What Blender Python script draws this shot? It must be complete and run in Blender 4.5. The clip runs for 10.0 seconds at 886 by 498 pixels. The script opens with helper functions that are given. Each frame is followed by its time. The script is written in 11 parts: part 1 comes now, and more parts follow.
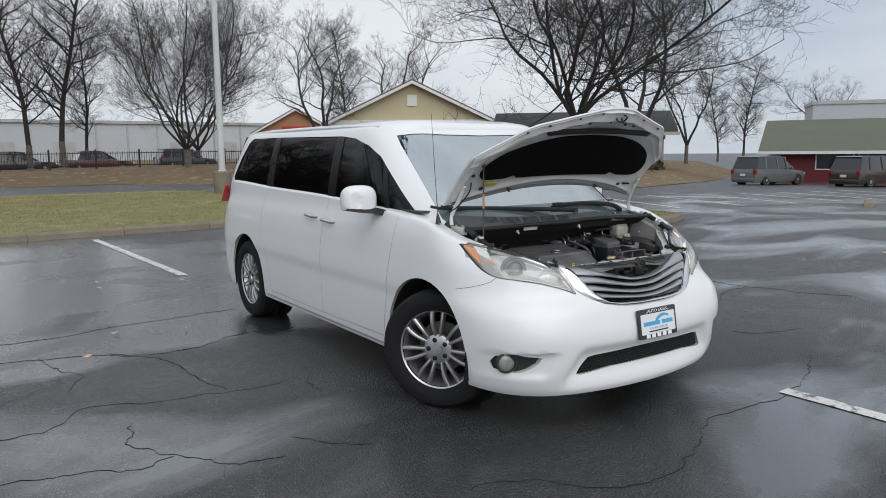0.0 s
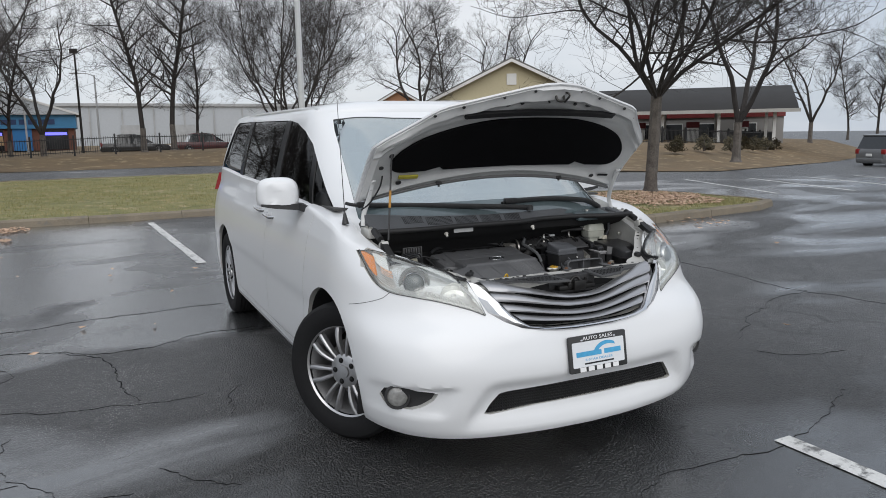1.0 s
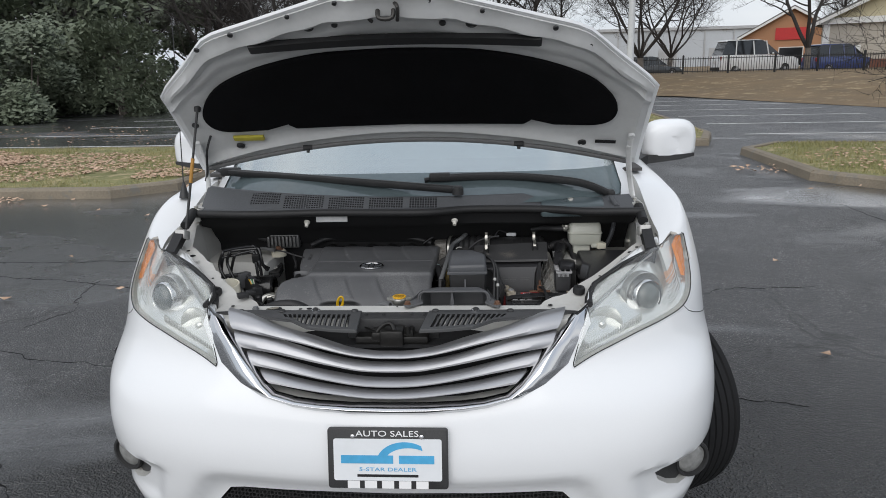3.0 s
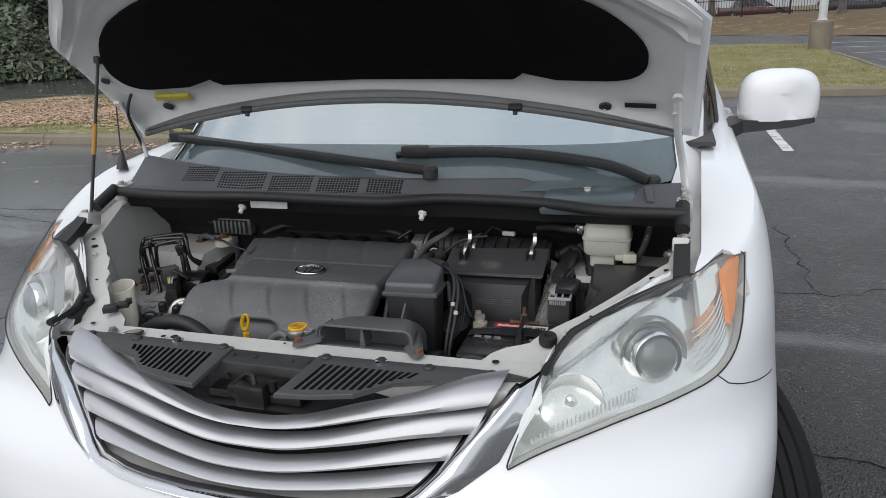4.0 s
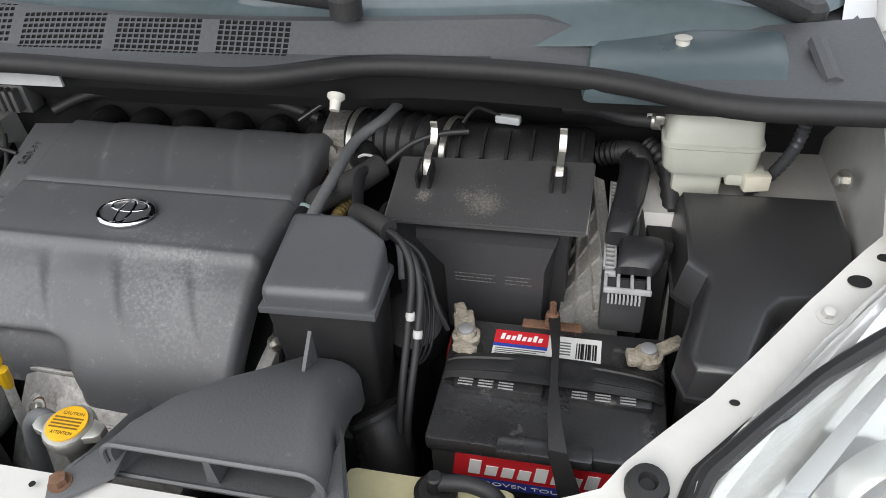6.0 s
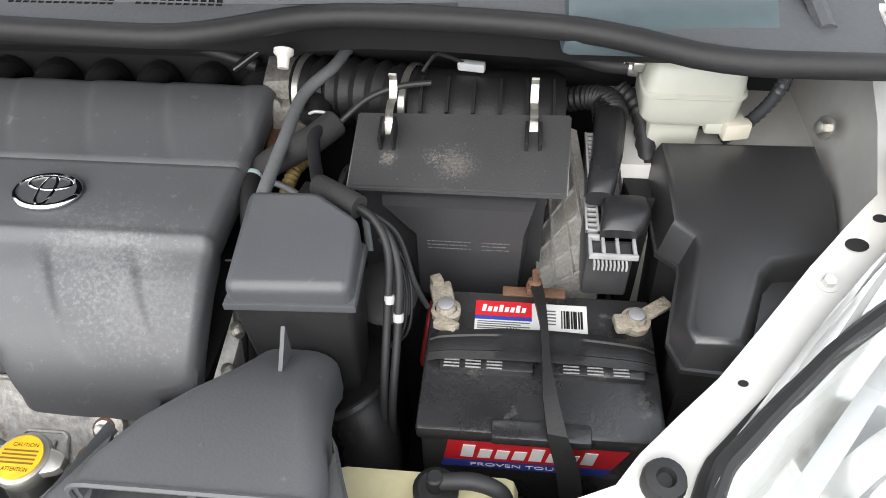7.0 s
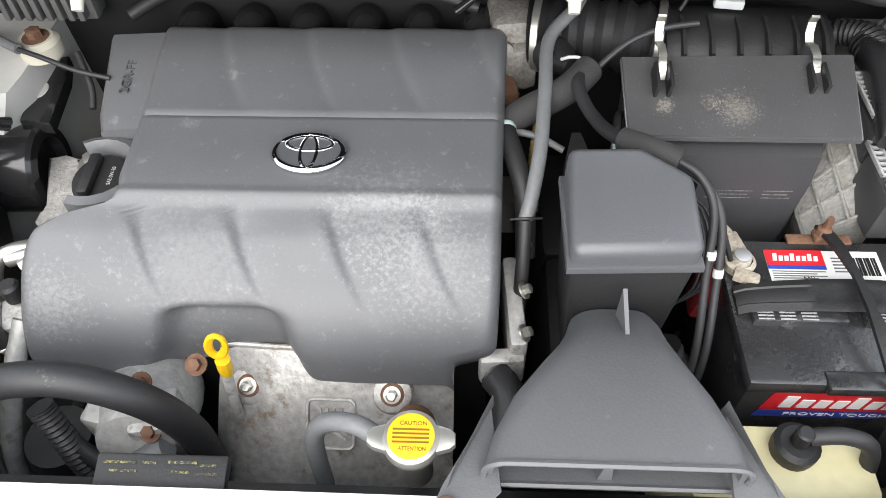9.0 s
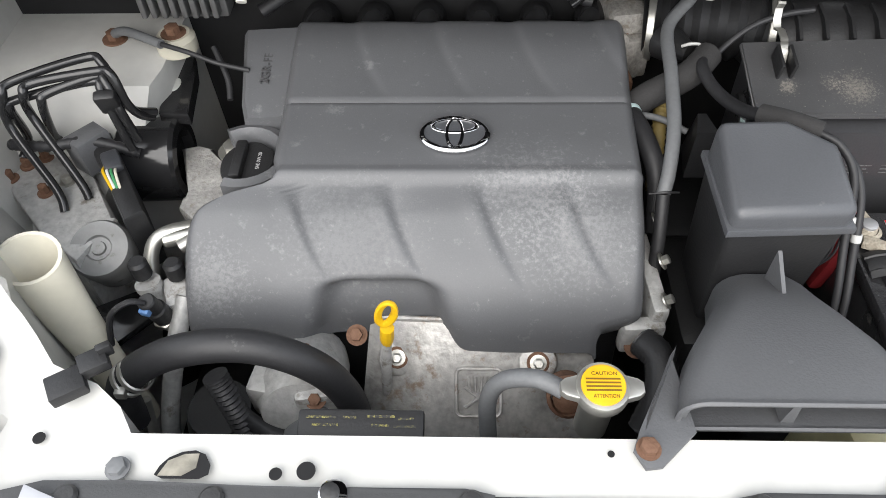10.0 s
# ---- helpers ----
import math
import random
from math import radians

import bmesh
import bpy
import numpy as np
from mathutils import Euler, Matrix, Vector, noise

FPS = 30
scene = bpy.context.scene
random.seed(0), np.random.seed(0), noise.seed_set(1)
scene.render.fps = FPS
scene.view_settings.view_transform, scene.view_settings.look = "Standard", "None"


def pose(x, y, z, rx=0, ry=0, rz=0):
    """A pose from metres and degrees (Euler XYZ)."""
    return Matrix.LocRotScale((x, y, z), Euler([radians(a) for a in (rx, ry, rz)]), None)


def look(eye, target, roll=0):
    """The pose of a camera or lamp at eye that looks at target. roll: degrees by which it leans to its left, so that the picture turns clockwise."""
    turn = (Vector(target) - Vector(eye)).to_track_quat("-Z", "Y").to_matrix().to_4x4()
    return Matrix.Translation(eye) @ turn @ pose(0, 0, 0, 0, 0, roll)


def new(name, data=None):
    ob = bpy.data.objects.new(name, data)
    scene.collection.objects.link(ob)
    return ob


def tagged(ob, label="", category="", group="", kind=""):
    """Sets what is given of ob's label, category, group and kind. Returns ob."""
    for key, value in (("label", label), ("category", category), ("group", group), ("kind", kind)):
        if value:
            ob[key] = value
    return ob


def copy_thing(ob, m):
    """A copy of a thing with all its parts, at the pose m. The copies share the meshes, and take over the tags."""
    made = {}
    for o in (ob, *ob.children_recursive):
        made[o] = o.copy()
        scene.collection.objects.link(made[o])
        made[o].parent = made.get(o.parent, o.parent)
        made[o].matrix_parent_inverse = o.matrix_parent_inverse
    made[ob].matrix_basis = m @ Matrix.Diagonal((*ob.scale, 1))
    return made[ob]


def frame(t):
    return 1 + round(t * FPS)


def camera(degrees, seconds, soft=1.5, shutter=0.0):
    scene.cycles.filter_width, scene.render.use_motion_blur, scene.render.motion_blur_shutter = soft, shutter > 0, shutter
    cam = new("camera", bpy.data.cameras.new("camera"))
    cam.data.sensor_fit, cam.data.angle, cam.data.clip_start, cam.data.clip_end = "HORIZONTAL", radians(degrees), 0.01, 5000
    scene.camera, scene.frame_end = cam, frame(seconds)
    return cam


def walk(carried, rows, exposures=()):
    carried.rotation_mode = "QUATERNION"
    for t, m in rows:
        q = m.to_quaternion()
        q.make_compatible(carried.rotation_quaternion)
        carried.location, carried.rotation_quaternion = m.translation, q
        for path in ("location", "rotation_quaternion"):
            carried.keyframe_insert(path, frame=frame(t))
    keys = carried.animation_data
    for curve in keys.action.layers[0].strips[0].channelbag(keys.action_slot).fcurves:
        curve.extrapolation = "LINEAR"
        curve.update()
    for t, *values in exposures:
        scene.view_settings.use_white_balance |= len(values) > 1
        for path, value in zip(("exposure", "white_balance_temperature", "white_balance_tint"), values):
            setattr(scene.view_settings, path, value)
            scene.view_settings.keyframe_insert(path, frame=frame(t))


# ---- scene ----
cam = camera(63.2, 10.0, soft=0.9)
PATH = [
    (0, (-3.214, -3.373, 1.501), (-2.09, -1.741, 1.233), -0.5),
    (0.5, (-2.616, -3.299, 1.532), (-1.6, -1.601, 1.24), -0.7),
    (1, (-1.968, -3.312, 1.525), (-1.11, -1.534, 1.206), -0.9),
    (1.5, (-1.312, -3.228, 1.498), (-0.661, -1.37, 1.152), -1.3),
    (2, (-0.721, -3.073, 1.522), (-0.301, -1.16, 1.119), -1.3),
    (2.2, (-0.509, -2.983, 1.536), (-0.187, -1.054, 1.121), -1.3),
    (3.3, (0.48, -2.266, 1.528), (0.189, -0.356, 1.013), -1.7),
    (3.5, (0.574, -2.116, 1.509), (0.195, -0.225, 0.98), -1.9),
    (4, (0.727, -1.703, 1.488), (0.147, 0.11, 0.872), -2.7),
    (4.5, (0.747, -1.352, 1.475), (0.076, 0.376, 0.724), -3.7),
    (5, (0.715, -1.069, 1.451), (0.063, 0.588, 0.541), -4.5),
    (5.5, (0.584, -0.893, 1.418), (0.04, 0.698, 0.335), -4.7),
    (6, (0.467, -0.809, 1.404), (0.07, 0.72, 0.178), -4.0),
    (6.2, (0.442, -0.805, 1.414), (0.1, 0.69, 0.13), -3.7),
    (7.3, (0.381, -0.674, 1.423), (0.251, 0.663, -0.058), -1.6),
    (7.5, (0.37, -0.641, 1.417), (0.247, 0.657, -0.1), -1.7),
    (8, (0.301, -0.617, 1.406), (0.202, 0.638, -0.148), -1.4),
    (8.5, (0.169, -0.647, 1.418), (0.094, 0.579, -0.161), -1.1),
    (9, (0.047, -0.708, 1.435), (-0.033, 0.529, -0.134), -1.8),
    (9.5, (-0.047, -0.769, 1.435), (-0.119, 0.489, -0.118), -1.6),
    (10, (-0.121, -0.779, 1.439), (-0.183, 0.502, -0.096), -1.9),
]
EXPOSURES = [(0, 0.0, 6500, 10), (1.0, 0.0, 6500, 10), (2.0, 0.12, 6500, 10), (3.5, 0.12, 6500, 10), (4.0, 0.2, 6500, 10), (5.0, 0.35, 6550, 10), (6.0, 1.0, 6650, 10), (7.5, 1.7, 6700, 10), (8.5, 1.95, 6700, 10), (9.2, 1.85, 6700, 10), (10, 1.5, 6700, 10)]
walk(cam, [(t, look(eye, target, roll)) for t, eye, target, roll in PATH], EXPOSURES)

# ---- light: an overcast winter sky ----
world = bpy.data.worlds.new("overcast_sky")
scene.world = world
world.use_nodes = True
wn, wl = world.node_tree.nodes, world.node_tree.links
wn.clear()
sky = wn.new("ShaderNodeTexSky")
sky.sky_type, sky.sun_disc = "NISHITA", False
sky.sun_elevation, sky.sun_rotation = radians(38), radians(195)
cloud_at = wn.new("ShaderNodeTexCoord")
cloud_map = wn.new("ShaderNodeMapping")
cloud_map.inputs["Scale"].default_value = (1.0, 1.0, 3.2)
cloud = wn.new("ShaderNodeTexNoise")
cloud.inputs["Scale"].default_value, cloud.inputs["Detail"].default_value = 1.7, 6
cloud.inputs["Roughness"].default_value = 0.5
cloud_tone = wn.new("ShaderNodeValToRGB")
cloud_tone.color_ramp.elements[0].position, cloud_tone.color_ramp.elements[0].color = 0.36, (0.54, 0.61, 0.71, 1)
cloud_tone.color_ramp.elements[1].position, cloud_tone.color_ramp.elements[1].color = 0.62, (0.86, 0.88, 0.915, 1)
sky_dim = wn.new("ShaderNodeMix")
sky_dim.data_type, sky_dim.blend_type = "RGBA", "MULTIPLY"
sky_dim.inputs[0].default_value = 1.0
sky_dim.inputs[7].default_value = (0.09, 0.09, 0.09, 1)
sky_mix = wn.new("ShaderNodeMix")
sky_mix.data_type = "RGBA"
sky_mix.inputs[0].default_value = 0.88
sky_back = wn.new("ShaderNodeBackground")
sky_back.inputs["Strength"].default_value = 0.99
sky_out = wn.new("ShaderNodeOutputWorld")
wl.new(cloud_at.outputs["Generated"], cloud_map.inputs["Vector"])
wl.new(cloud_map.outputs["Vector"], cloud.inputs["Vector"])
wl.new(cloud.outputs["Fac"], cloud_tone.inputs["Fac"])
wl.new(sky.outputs["Color"], sky_dim.inputs[6])
wl.new(sky_dim.outputs[2], sky_mix.inputs[6])
wl.new(cloud_tone.outputs["Color"], sky_mix.inputs[7])
# an overcast sky is brightest overhead
height = wn.new("ShaderNodeSeparateXYZ")
lift = wn.new("ShaderNodeMapRange")
lift.inputs[1].default_value, lift.inputs[2].default_value, lift.inputs[3].default_value, lift.inputs[4].default_value = 0.30, 0.95, 1.0, 1.25
zenith = wn.new("ShaderNodeVectorMath")
zenith.operation = "SCALE"
wl.new(cloud_at.outputs["Generated"], height.inputs[0])
wl.new(height.outputs["Z"], lift.inputs[0])
wl.new(sky_mix.outputs[2], zenith.inputs[0])
wl.new(lift.outputs[0], zenith.inputs["Scale"])
wl.new(zenith.outputs[0], sky_back.inputs["Color"])
wl.new(sky_back.outputs["Background"], sky_out.inputs["Surface"])

sun = new("sun", bpy.data.lights.new("sun", "SUN"))
sun.data.energy, sun.data.angle, sun.data.color = 1.3, radians(64), (1.0, 0.97, 0.93)
sun.matrix_basis = look((-2.4, -9.1, 7.4), (0, 0, 0))

# ---- materials ----
def surface(name, base, rough=0.5, metal=0.0, var=0.12, scale=3.0, fine=60.0, bump=0.08, coat=0.0, alt=None, spots=0.0, spec=0.5, rough_var=0.1, patch=None):
    """A worn surface: base colour varied at two scales (towards alt), uneven gloss, fine relief. spots: share of dirt or wear patches of colour patch."""
    m = bpy.data.materials.new(name)
    m.use_nodes = True
    n, l = m.node_tree.nodes, m.node_tree.links
    b = n["Principled BSDF"]
    at = n.new("ShaderNodeTexCoord")
    big, small = n.new("ShaderNodeTexNoise"), n.new("ShaderNodeTexNoise")
    big.inputs["Scale"].default_value, big.inputs["Detail"].default_value = scale, 5
    small.inputs["Scale"].default_value, small.inputs["Detail"].default_value = fine, 3
    for t in (big, small):
        l.new(at.outputs["Object"], t.inputs["Vector"])
    both = n.new("ShaderNodeMath")
    both.operation = "MULTIPLY_ADD"
    both.inputs[1].default_value = 0.45
    l.new(small.outputs["Fac"], both.inputs[0])
    half = n.new("ShaderNodeMath")
    half.operation, half.inputs[1].default_value = "MULTIPLY", 0.55
    l.new(big.outputs["Fac"], half.inputs[0])
    l.new(half.outputs[0], both.inputs[2])
    span = n.new("ShaderNodeMapRange")
    span.inputs[1].default_value, span.inputs[2].default_value = 0.32, 0.68
    l.new(both.outputs[0], span.inputs[0])
    other = alt or tuple(max(0.0, c * (1 - 2 * var)) for c in base)
    tone = n.new("ShaderNodeMix")
    tone.data_type = "RGBA"
    tone.inputs[6].default_value, tone.inputs[7].default_value = (*other, 1), (*base, 1)
    l.new(span.outputs[0], tone.inputs[0])
    colour = tone.outputs[2]
    if spots:
        blot = n.new("ShaderNodeTexNoise")
        blot.inputs["Scale"].default_value, blot.inputs["Detail"].default_value, blot.inputs["Roughness"].default_value = scale * 2.3, 9, 0.7
        l.new(at.outputs["Object"], blot.inputs["Vector"])
        cut = n.new("ShaderNodeMapRange")
        cut.inputs[1].default_value, cut.inputs[2].default_value = 0.68 - spots * 0.35, 0.76 - spots * 0.3
        l.new(blot.outputs["Fac"], cut.inputs[0])
        worn = n.new("ShaderNodeMix")
        worn.data_type = "RGBA"
        worn.inputs[7].default_value = (*(patch or tuple(c * 0.5 for c in base)), 1)
        l.new(cut.outputs[0], worn.inputs[0])
        l.new(colour, worn.inputs[6])
        colour = worn.outputs[2]
    l.new(colour, b.inputs["Base Color"])
    gloss = n.new("ShaderNodeMapRange")
    gloss.inputs[3].default_value, gloss.inputs[4].default_value = max(0.02, rough - rough_var), min(1, rough + rough_var)
    l.new(big.outputs["Fac"], gloss.inputs[0])
    l.new(gloss.outputs[0], b.inputs["Roughness"])
    b.inputs["Metallic"].default_value = metal
    b.inputs["Specular IOR Level"].default_value = spec
    b.inputs["Coat Weight"].default_value = coat
    b.inputs["Coat Roughness"].default_value = 0.04
    if bump:
        relief = n.new("ShaderNodeBump")
        relief.inputs["Strength"].default_value, relief.inputs["Distance"].default_value = bump, 0.01
        l.new(both.outputs[0], relief.inputs["Height"])
        l.new(relief.outputs["Normal"], b.inputs["Normal"])
    return m


def clear(name, tint, gloss=0.03, body=0.0, mirror=0.04):
    """A pane: tinted see-through sheet with a sharp reflection that grows to grazing angles. body: share of its own dull colour."""
    m = bpy.data.materials.new(name)
    m.use_nodes = True
    n, l = m.node_tree.nodes, m.node_tree.links
    n.clear()
    out, mix, shine, pane = n.new("ShaderNodeOutputMaterial"), n.new("ShaderNodeMixShader"), n.new("ShaderNodeBsdfGlossy"), n.new("ShaderNodeBsdfTransparent")
    edge, power, amount = n.new("ShaderNodeLayerWeight"), n.new("ShaderNodeMath"), n.new("ShaderNodeMapRange")
    edge.inputs["Blend"].default_value = 0.5
    power.operation, power.inputs[1].default_value = "POWER", 5.0
    amount.inputs[3].default_value, amount.inputs[4].default_value = mirror, 1.0
    l.new(edge.outputs["Facing"], power.inputs[0])
    l.new(power.outputs[0], amount.inputs[0])
    shine.inputs["Roughness"].default_value = gloss
    pane.inputs["Color"].default_value = (*tint, 1)
    under = pane.outputs[0]
    if body:
        dull, haze = n.new("ShaderNodeBsdfDiffuse"), n.new("ShaderNodeMixShader")
        dull.inputs["Color"].default_value = (*[min(1, c * 0.9 + 0.1) for c in tint], 1)
        haze.inputs[0].default_value = body
        l.new(under, haze.inputs[1])
        l.new(dull.outputs[0], haze.inputs[2])
        under = haze.outputs[0]
    l.new(amount.outputs[0], mix.inputs[0])
    l.new(under, mix.inputs[1])
    l.new(shine.outputs[0], mix.inputs[2])
    l.new(mix.outputs[0], out.inputs["Surface"])
    return m


def glow(name, colour, strength):
    m = bpy.data.materials.new(name)
    m.use_nodes = True
    b = m.node_tree.nodes["Principled BSDF"]
    b.inputs["Base Color"].default_value = (*colour, 1)
    b.inputs["Emission Color"].default_value = (*colour, 1)
    b.inputs["Emission Strength"].default_value = strength
    return m


# ---- mesh tools ----
def mesh_of(bm, name, material, sharp=35):
    bmesh.ops.recalc_face_normals(bm, faces=bm.faces[:])
    limit = radians(sharp)
    for e in bm.edges:
        if len(e.link_faces) == 2:
            e.smooth = e.calc_face_angle(0.0) < limit
    for f in bm.faces:
        f.smooth = True
    me = bpy.data.meshes.new(name)
    bm.to_mesh(me)
    bm.free()
    for m in material if isinstance(material, (list, tuple)) else [material]:
        me.materials.append(m)
    return me


def part(name, bm, material, parent=None, label="", sharp=35):
    """Links a bmesh, in world coordinates, as one mesh object under a thing or a part."""
    ob = new(name, bm if isinstance(bm, bpy.types.Mesh) else mesh_of(bm, name, material, sharp))
    if parent:
        ob.parent = parent
        if parent.parent is None:
            ob.matrix_parent_inverse = parent.matrix_basis.inverted()
    if label:
        ob["label"] = label
    return ob


def thing(name, at, label, category, group="", kind=""):
    ob = new(name)
    ob.matrix_basis = Matrix.Translation(at)
    ob.empty_display_size = 0.1
    return tagged(ob, label, category, group, kind)


def solo(name, bm, material, label, category, group="", kind="", sharp=35):
    return tagged(part(name, bm, material, None, "", sharp), label, category, group, kind)


def box(bm, x0, x1, y0, y1, z0, z1, bevel=0.0, m=None, seg=2):
    got = bmesh.ops.create_cube(bm, size=1.0)["verts"]
    for v in got:
        v.co = Vector((x0 + (v.co.x + 0.5) * (x1 - x0), y0 + (v.co.y + 0.5) * (y1 - y0), z0 + (v.co.z + 0.5) * (z1 - z0)))
    if bevel:
        edges = list({e for v in got for e in v.link_edges})
        got = list({v for f in bmesh.ops.bevel(bm, geom=edges, offset=bevel, segments=seg, profile=0.5, affect="EDGES")["faces"] for v in f.verts} | {v for v in got if v.is_valid})
    if m:
        for v in got:
            v.co = m @ v.co
    return got


def crate(bm, m, sx, sy, sz, bevel=0.004, taper=1.0):
    """A box of that size, its base on the pose m, its top narrowed by taper."""
    got = box(bm, -sx / 2, sx / 2, -sy / 2, sy / 2, 0, sz, bevel)
    for v in got:
        k = 1 + (taper - 1) * v.co.z / sz
        v.co = m @ Vector((v.co.x * k, v.co.y * k, v.co.z))
    return got


def smooth_line(points, steps=6):
    """Catmull-Rom through the points."""
    p = [Vector(q) for q in points]
    if len(p) < 3:
        return p
    out = []
    for i in range(len(p) - 1):
        a, b, c, d = p[max(i - 1, 0)], p[i], p[i + 1], p[min(i + 2, len(p) - 1)]
        for k in range(steps):
            t = k / steps
            out.append(0.5 * ((2 * b) + (c - a) * t + (2 * a - 5 * b + 4 * c - d) * t * t + (3 * b - a - 3 * c + d) * t ** 3))
    out.append(p[-1])
    return out


def tube(bm, points, r, seg=10, steps=6, caps=True, ribs=0.0, flat=1.0):
    """A hose or wire. r: a radius, or one at each end; ribs: depth of corrugation; flat: squash of the section."""
    line = smooth_line(points, steps)
    r0, r1 = r if isinstance(r, tuple) else (r, r)
    up, rings = None, []
    for i, q in enumerate(line):
        d = (line[min(i + 1, len(line) - 1)] - line[max(i - 1, 0)]).normalized()
        if up is None:
            up = d.orthogonal().normalized()
        up = (up - d * up.dot(d)).normalized()
        side = d.cross(up)
        rad = r0 + (r1 - r0) * i / max(1, len(line) - 1) - (ribs if i % 2 else 0)
        rings.append([bm.verts.new(q + (up * math.cos(2 * math.pi * k / seg) * flat + side * math.sin(2 * math.pi * k / seg)) * rad) for k in range(seg)])
    for a, b in zip(rings, rings[1:]):
        for k in range(seg):
            bm.faces.new((a[k], a[(k + 1) % seg], b[(k + 1) % seg], b[k]))
    if caps:
        bm.faces.new(rings[0][::-1])
        bm.faces.new(rings[-1])


def lathe(bm, profile, m, seg=24, close=True):
    """Turns (radius, height) pairs round the z axis of the pose m."""
    rings = [[bm.verts.new(m @ Vector((r * math.cos(2 * math.pi * k / seg), r * math.sin(2 * math.pi * k / seg), h))) for k in range(seg)] for r, h in profile]
    for a, b in zip(rings, rings[1:]):
        for k in range(seg):
            bm.faces.new((a[k], a[(k + 1) % seg], b[(k + 1) % seg], b[k]))
    if close:
        bm.faces.new(rings[0][::-1])
        bm.faces.new(rings[-1])


def loft(bm, rings, closed=True, caps=True):
    vs = [[bm.verts.new(Vector(p)) for p in ring] for ring in rings]
    for a, b in zip(vs, vs[1:]):
        n = len(a)
        for k in range(n if closed else n - 1):
            bm.faces.new((a[k], a[(k + 1) % n], b[(k + 1) % n], b[k]))
    if caps and closed:
        bm.faces.new(vs[0][::-1])
        bm.faces.new(vs[-1])
    return vs


def prism(bm, outline, m, depth, bevel=0.0):
    """An outline of (x, y) pairs on the pose m, raised by depth along its z."""
    a = [bm.verts.new(m @ Vector((x, y, 0))) for x, y in outline]
    b = [bm.verts.new(m @ Vector((x, y, depth))) for x, y in outline]
    n = len(a)
    faces = [bm.faces.new(a[::-1]), bm.faces.new(b)]
    for k in range(n):
        faces.append(bm.faces.new((a[k], a[(k + 1) % n], b[(k + 1) % n], b[k])))
    if bevel:
        bmesh.ops.bevel(bm, geom=list({e for e in faces[1].edges}), offset=bevel, segments=2, profile=0.5, affect="EDGES")


def rounded(w, h, r, seg=4, cx=0.0, cy=0.0):
    """The outline of a rectangle with round corners."""
    out = []
    for qx, qy, a0 in ((1, 1, 0), (-1, 1, 90), (-1, -1, 180), (1, -1, 270)):
        for k in range(seg + 1):
            a = radians(a0 + 90 * k / seg)
            out.append((cx + qx * (w / 2 - r) + r * math.cos(a), cy + qy * (h / 2 - r) + r * math.sin(a)))
    return out


def axis(a, b):
    """A pose at a whose z points to b."""
    d = Vector(b) - Vector(a)
    return Matrix.Translation(a) @ d.to_track_quat("Z", "Y").to_matrix().to_4x4()


def between(x, *keys):
    """Smooth interpolation through (x, value) keys."""
    xs, vs = [k[0] for k in keys], [k[1] for k in keys]
    if x <= xs[0]:
        return vs[0]
    if x >= xs[-1]:
        return vs[-1]
    i = next(j for j in range(len(xs) - 1) if x <= xs[j + 1])
    slope = [(vs[min(j + 1, len(xs) - 1)] - vs[max(j - 1, 0)]) / (xs[min(j + 1, len(xs) - 1)] - xs[max(j - 1, 0)]) for j in (i, i + 1)]
    h = xs[i + 1] - xs[i]
    t = (x - xs[i]) / h
    return (2 * t ** 3 - 3 * t * t + 1) * vs[i] + (t ** 3 - 2 * t * t + t) * h * slope[0] + (3 * t * t - 2 * t ** 3) * vs[i + 1] + (t ** 3 - t * t) * h * slope[1]


def carve(bm, cuts, name, materials, keep=False):
    """bm minus each (or, with keep, common to all) of the cutter bmeshes; returns a mesh. The last material goes to the cut faces."""
    me = bpy.data.meshes.new(name)
    bmesh.ops.recalc_face_normals(bm, faces=bm.faces[:])
    bm.to_mesh(me)
    bm.free()
    for m in materials:
        me.materials.append(m)
    got = me
    for c in cuts:
        cme = bpy.data.meshes.new(name + "_cut")
        bmesh.ops.recalc_face_normals(c, faces=c.faces[:])
        c.to_mesh(cme)
        c.free()
        for m in materials:
            cme.materials.append(m)
        for p in cme.polygons:
            p.material_index = len(materials) - 1
        ob, tool = new(name + "_work", got), new(name + "_cut", cme)
        mod = ob.modifiers.new("cut", "BOOLEAN")
        mod.operation, mod.solver, mod.object = ("INTERSECT" if keep else "DIFFERENCE"), "EXACT", tool
        bpy.context.view_layer.update()
        got = bpy.data.meshes.new_from_object(ob.evaluated_get(bpy.context.evaluated_depsgraph_get()))
        for o in (ob, tool):
            bpy.data.objects.remove(o)
    back = bmesh.new()
    back.from_mesh(got)
    for e in back.edges:
        if len(e.link_faces) == 2:
            e.smooth = e.calc_face_angle(0.0) < radians(28)
    for f in back.faces:
        f.smooth = True
    back.to_mesh(got)
    back.free()
    got.name = name
    return got


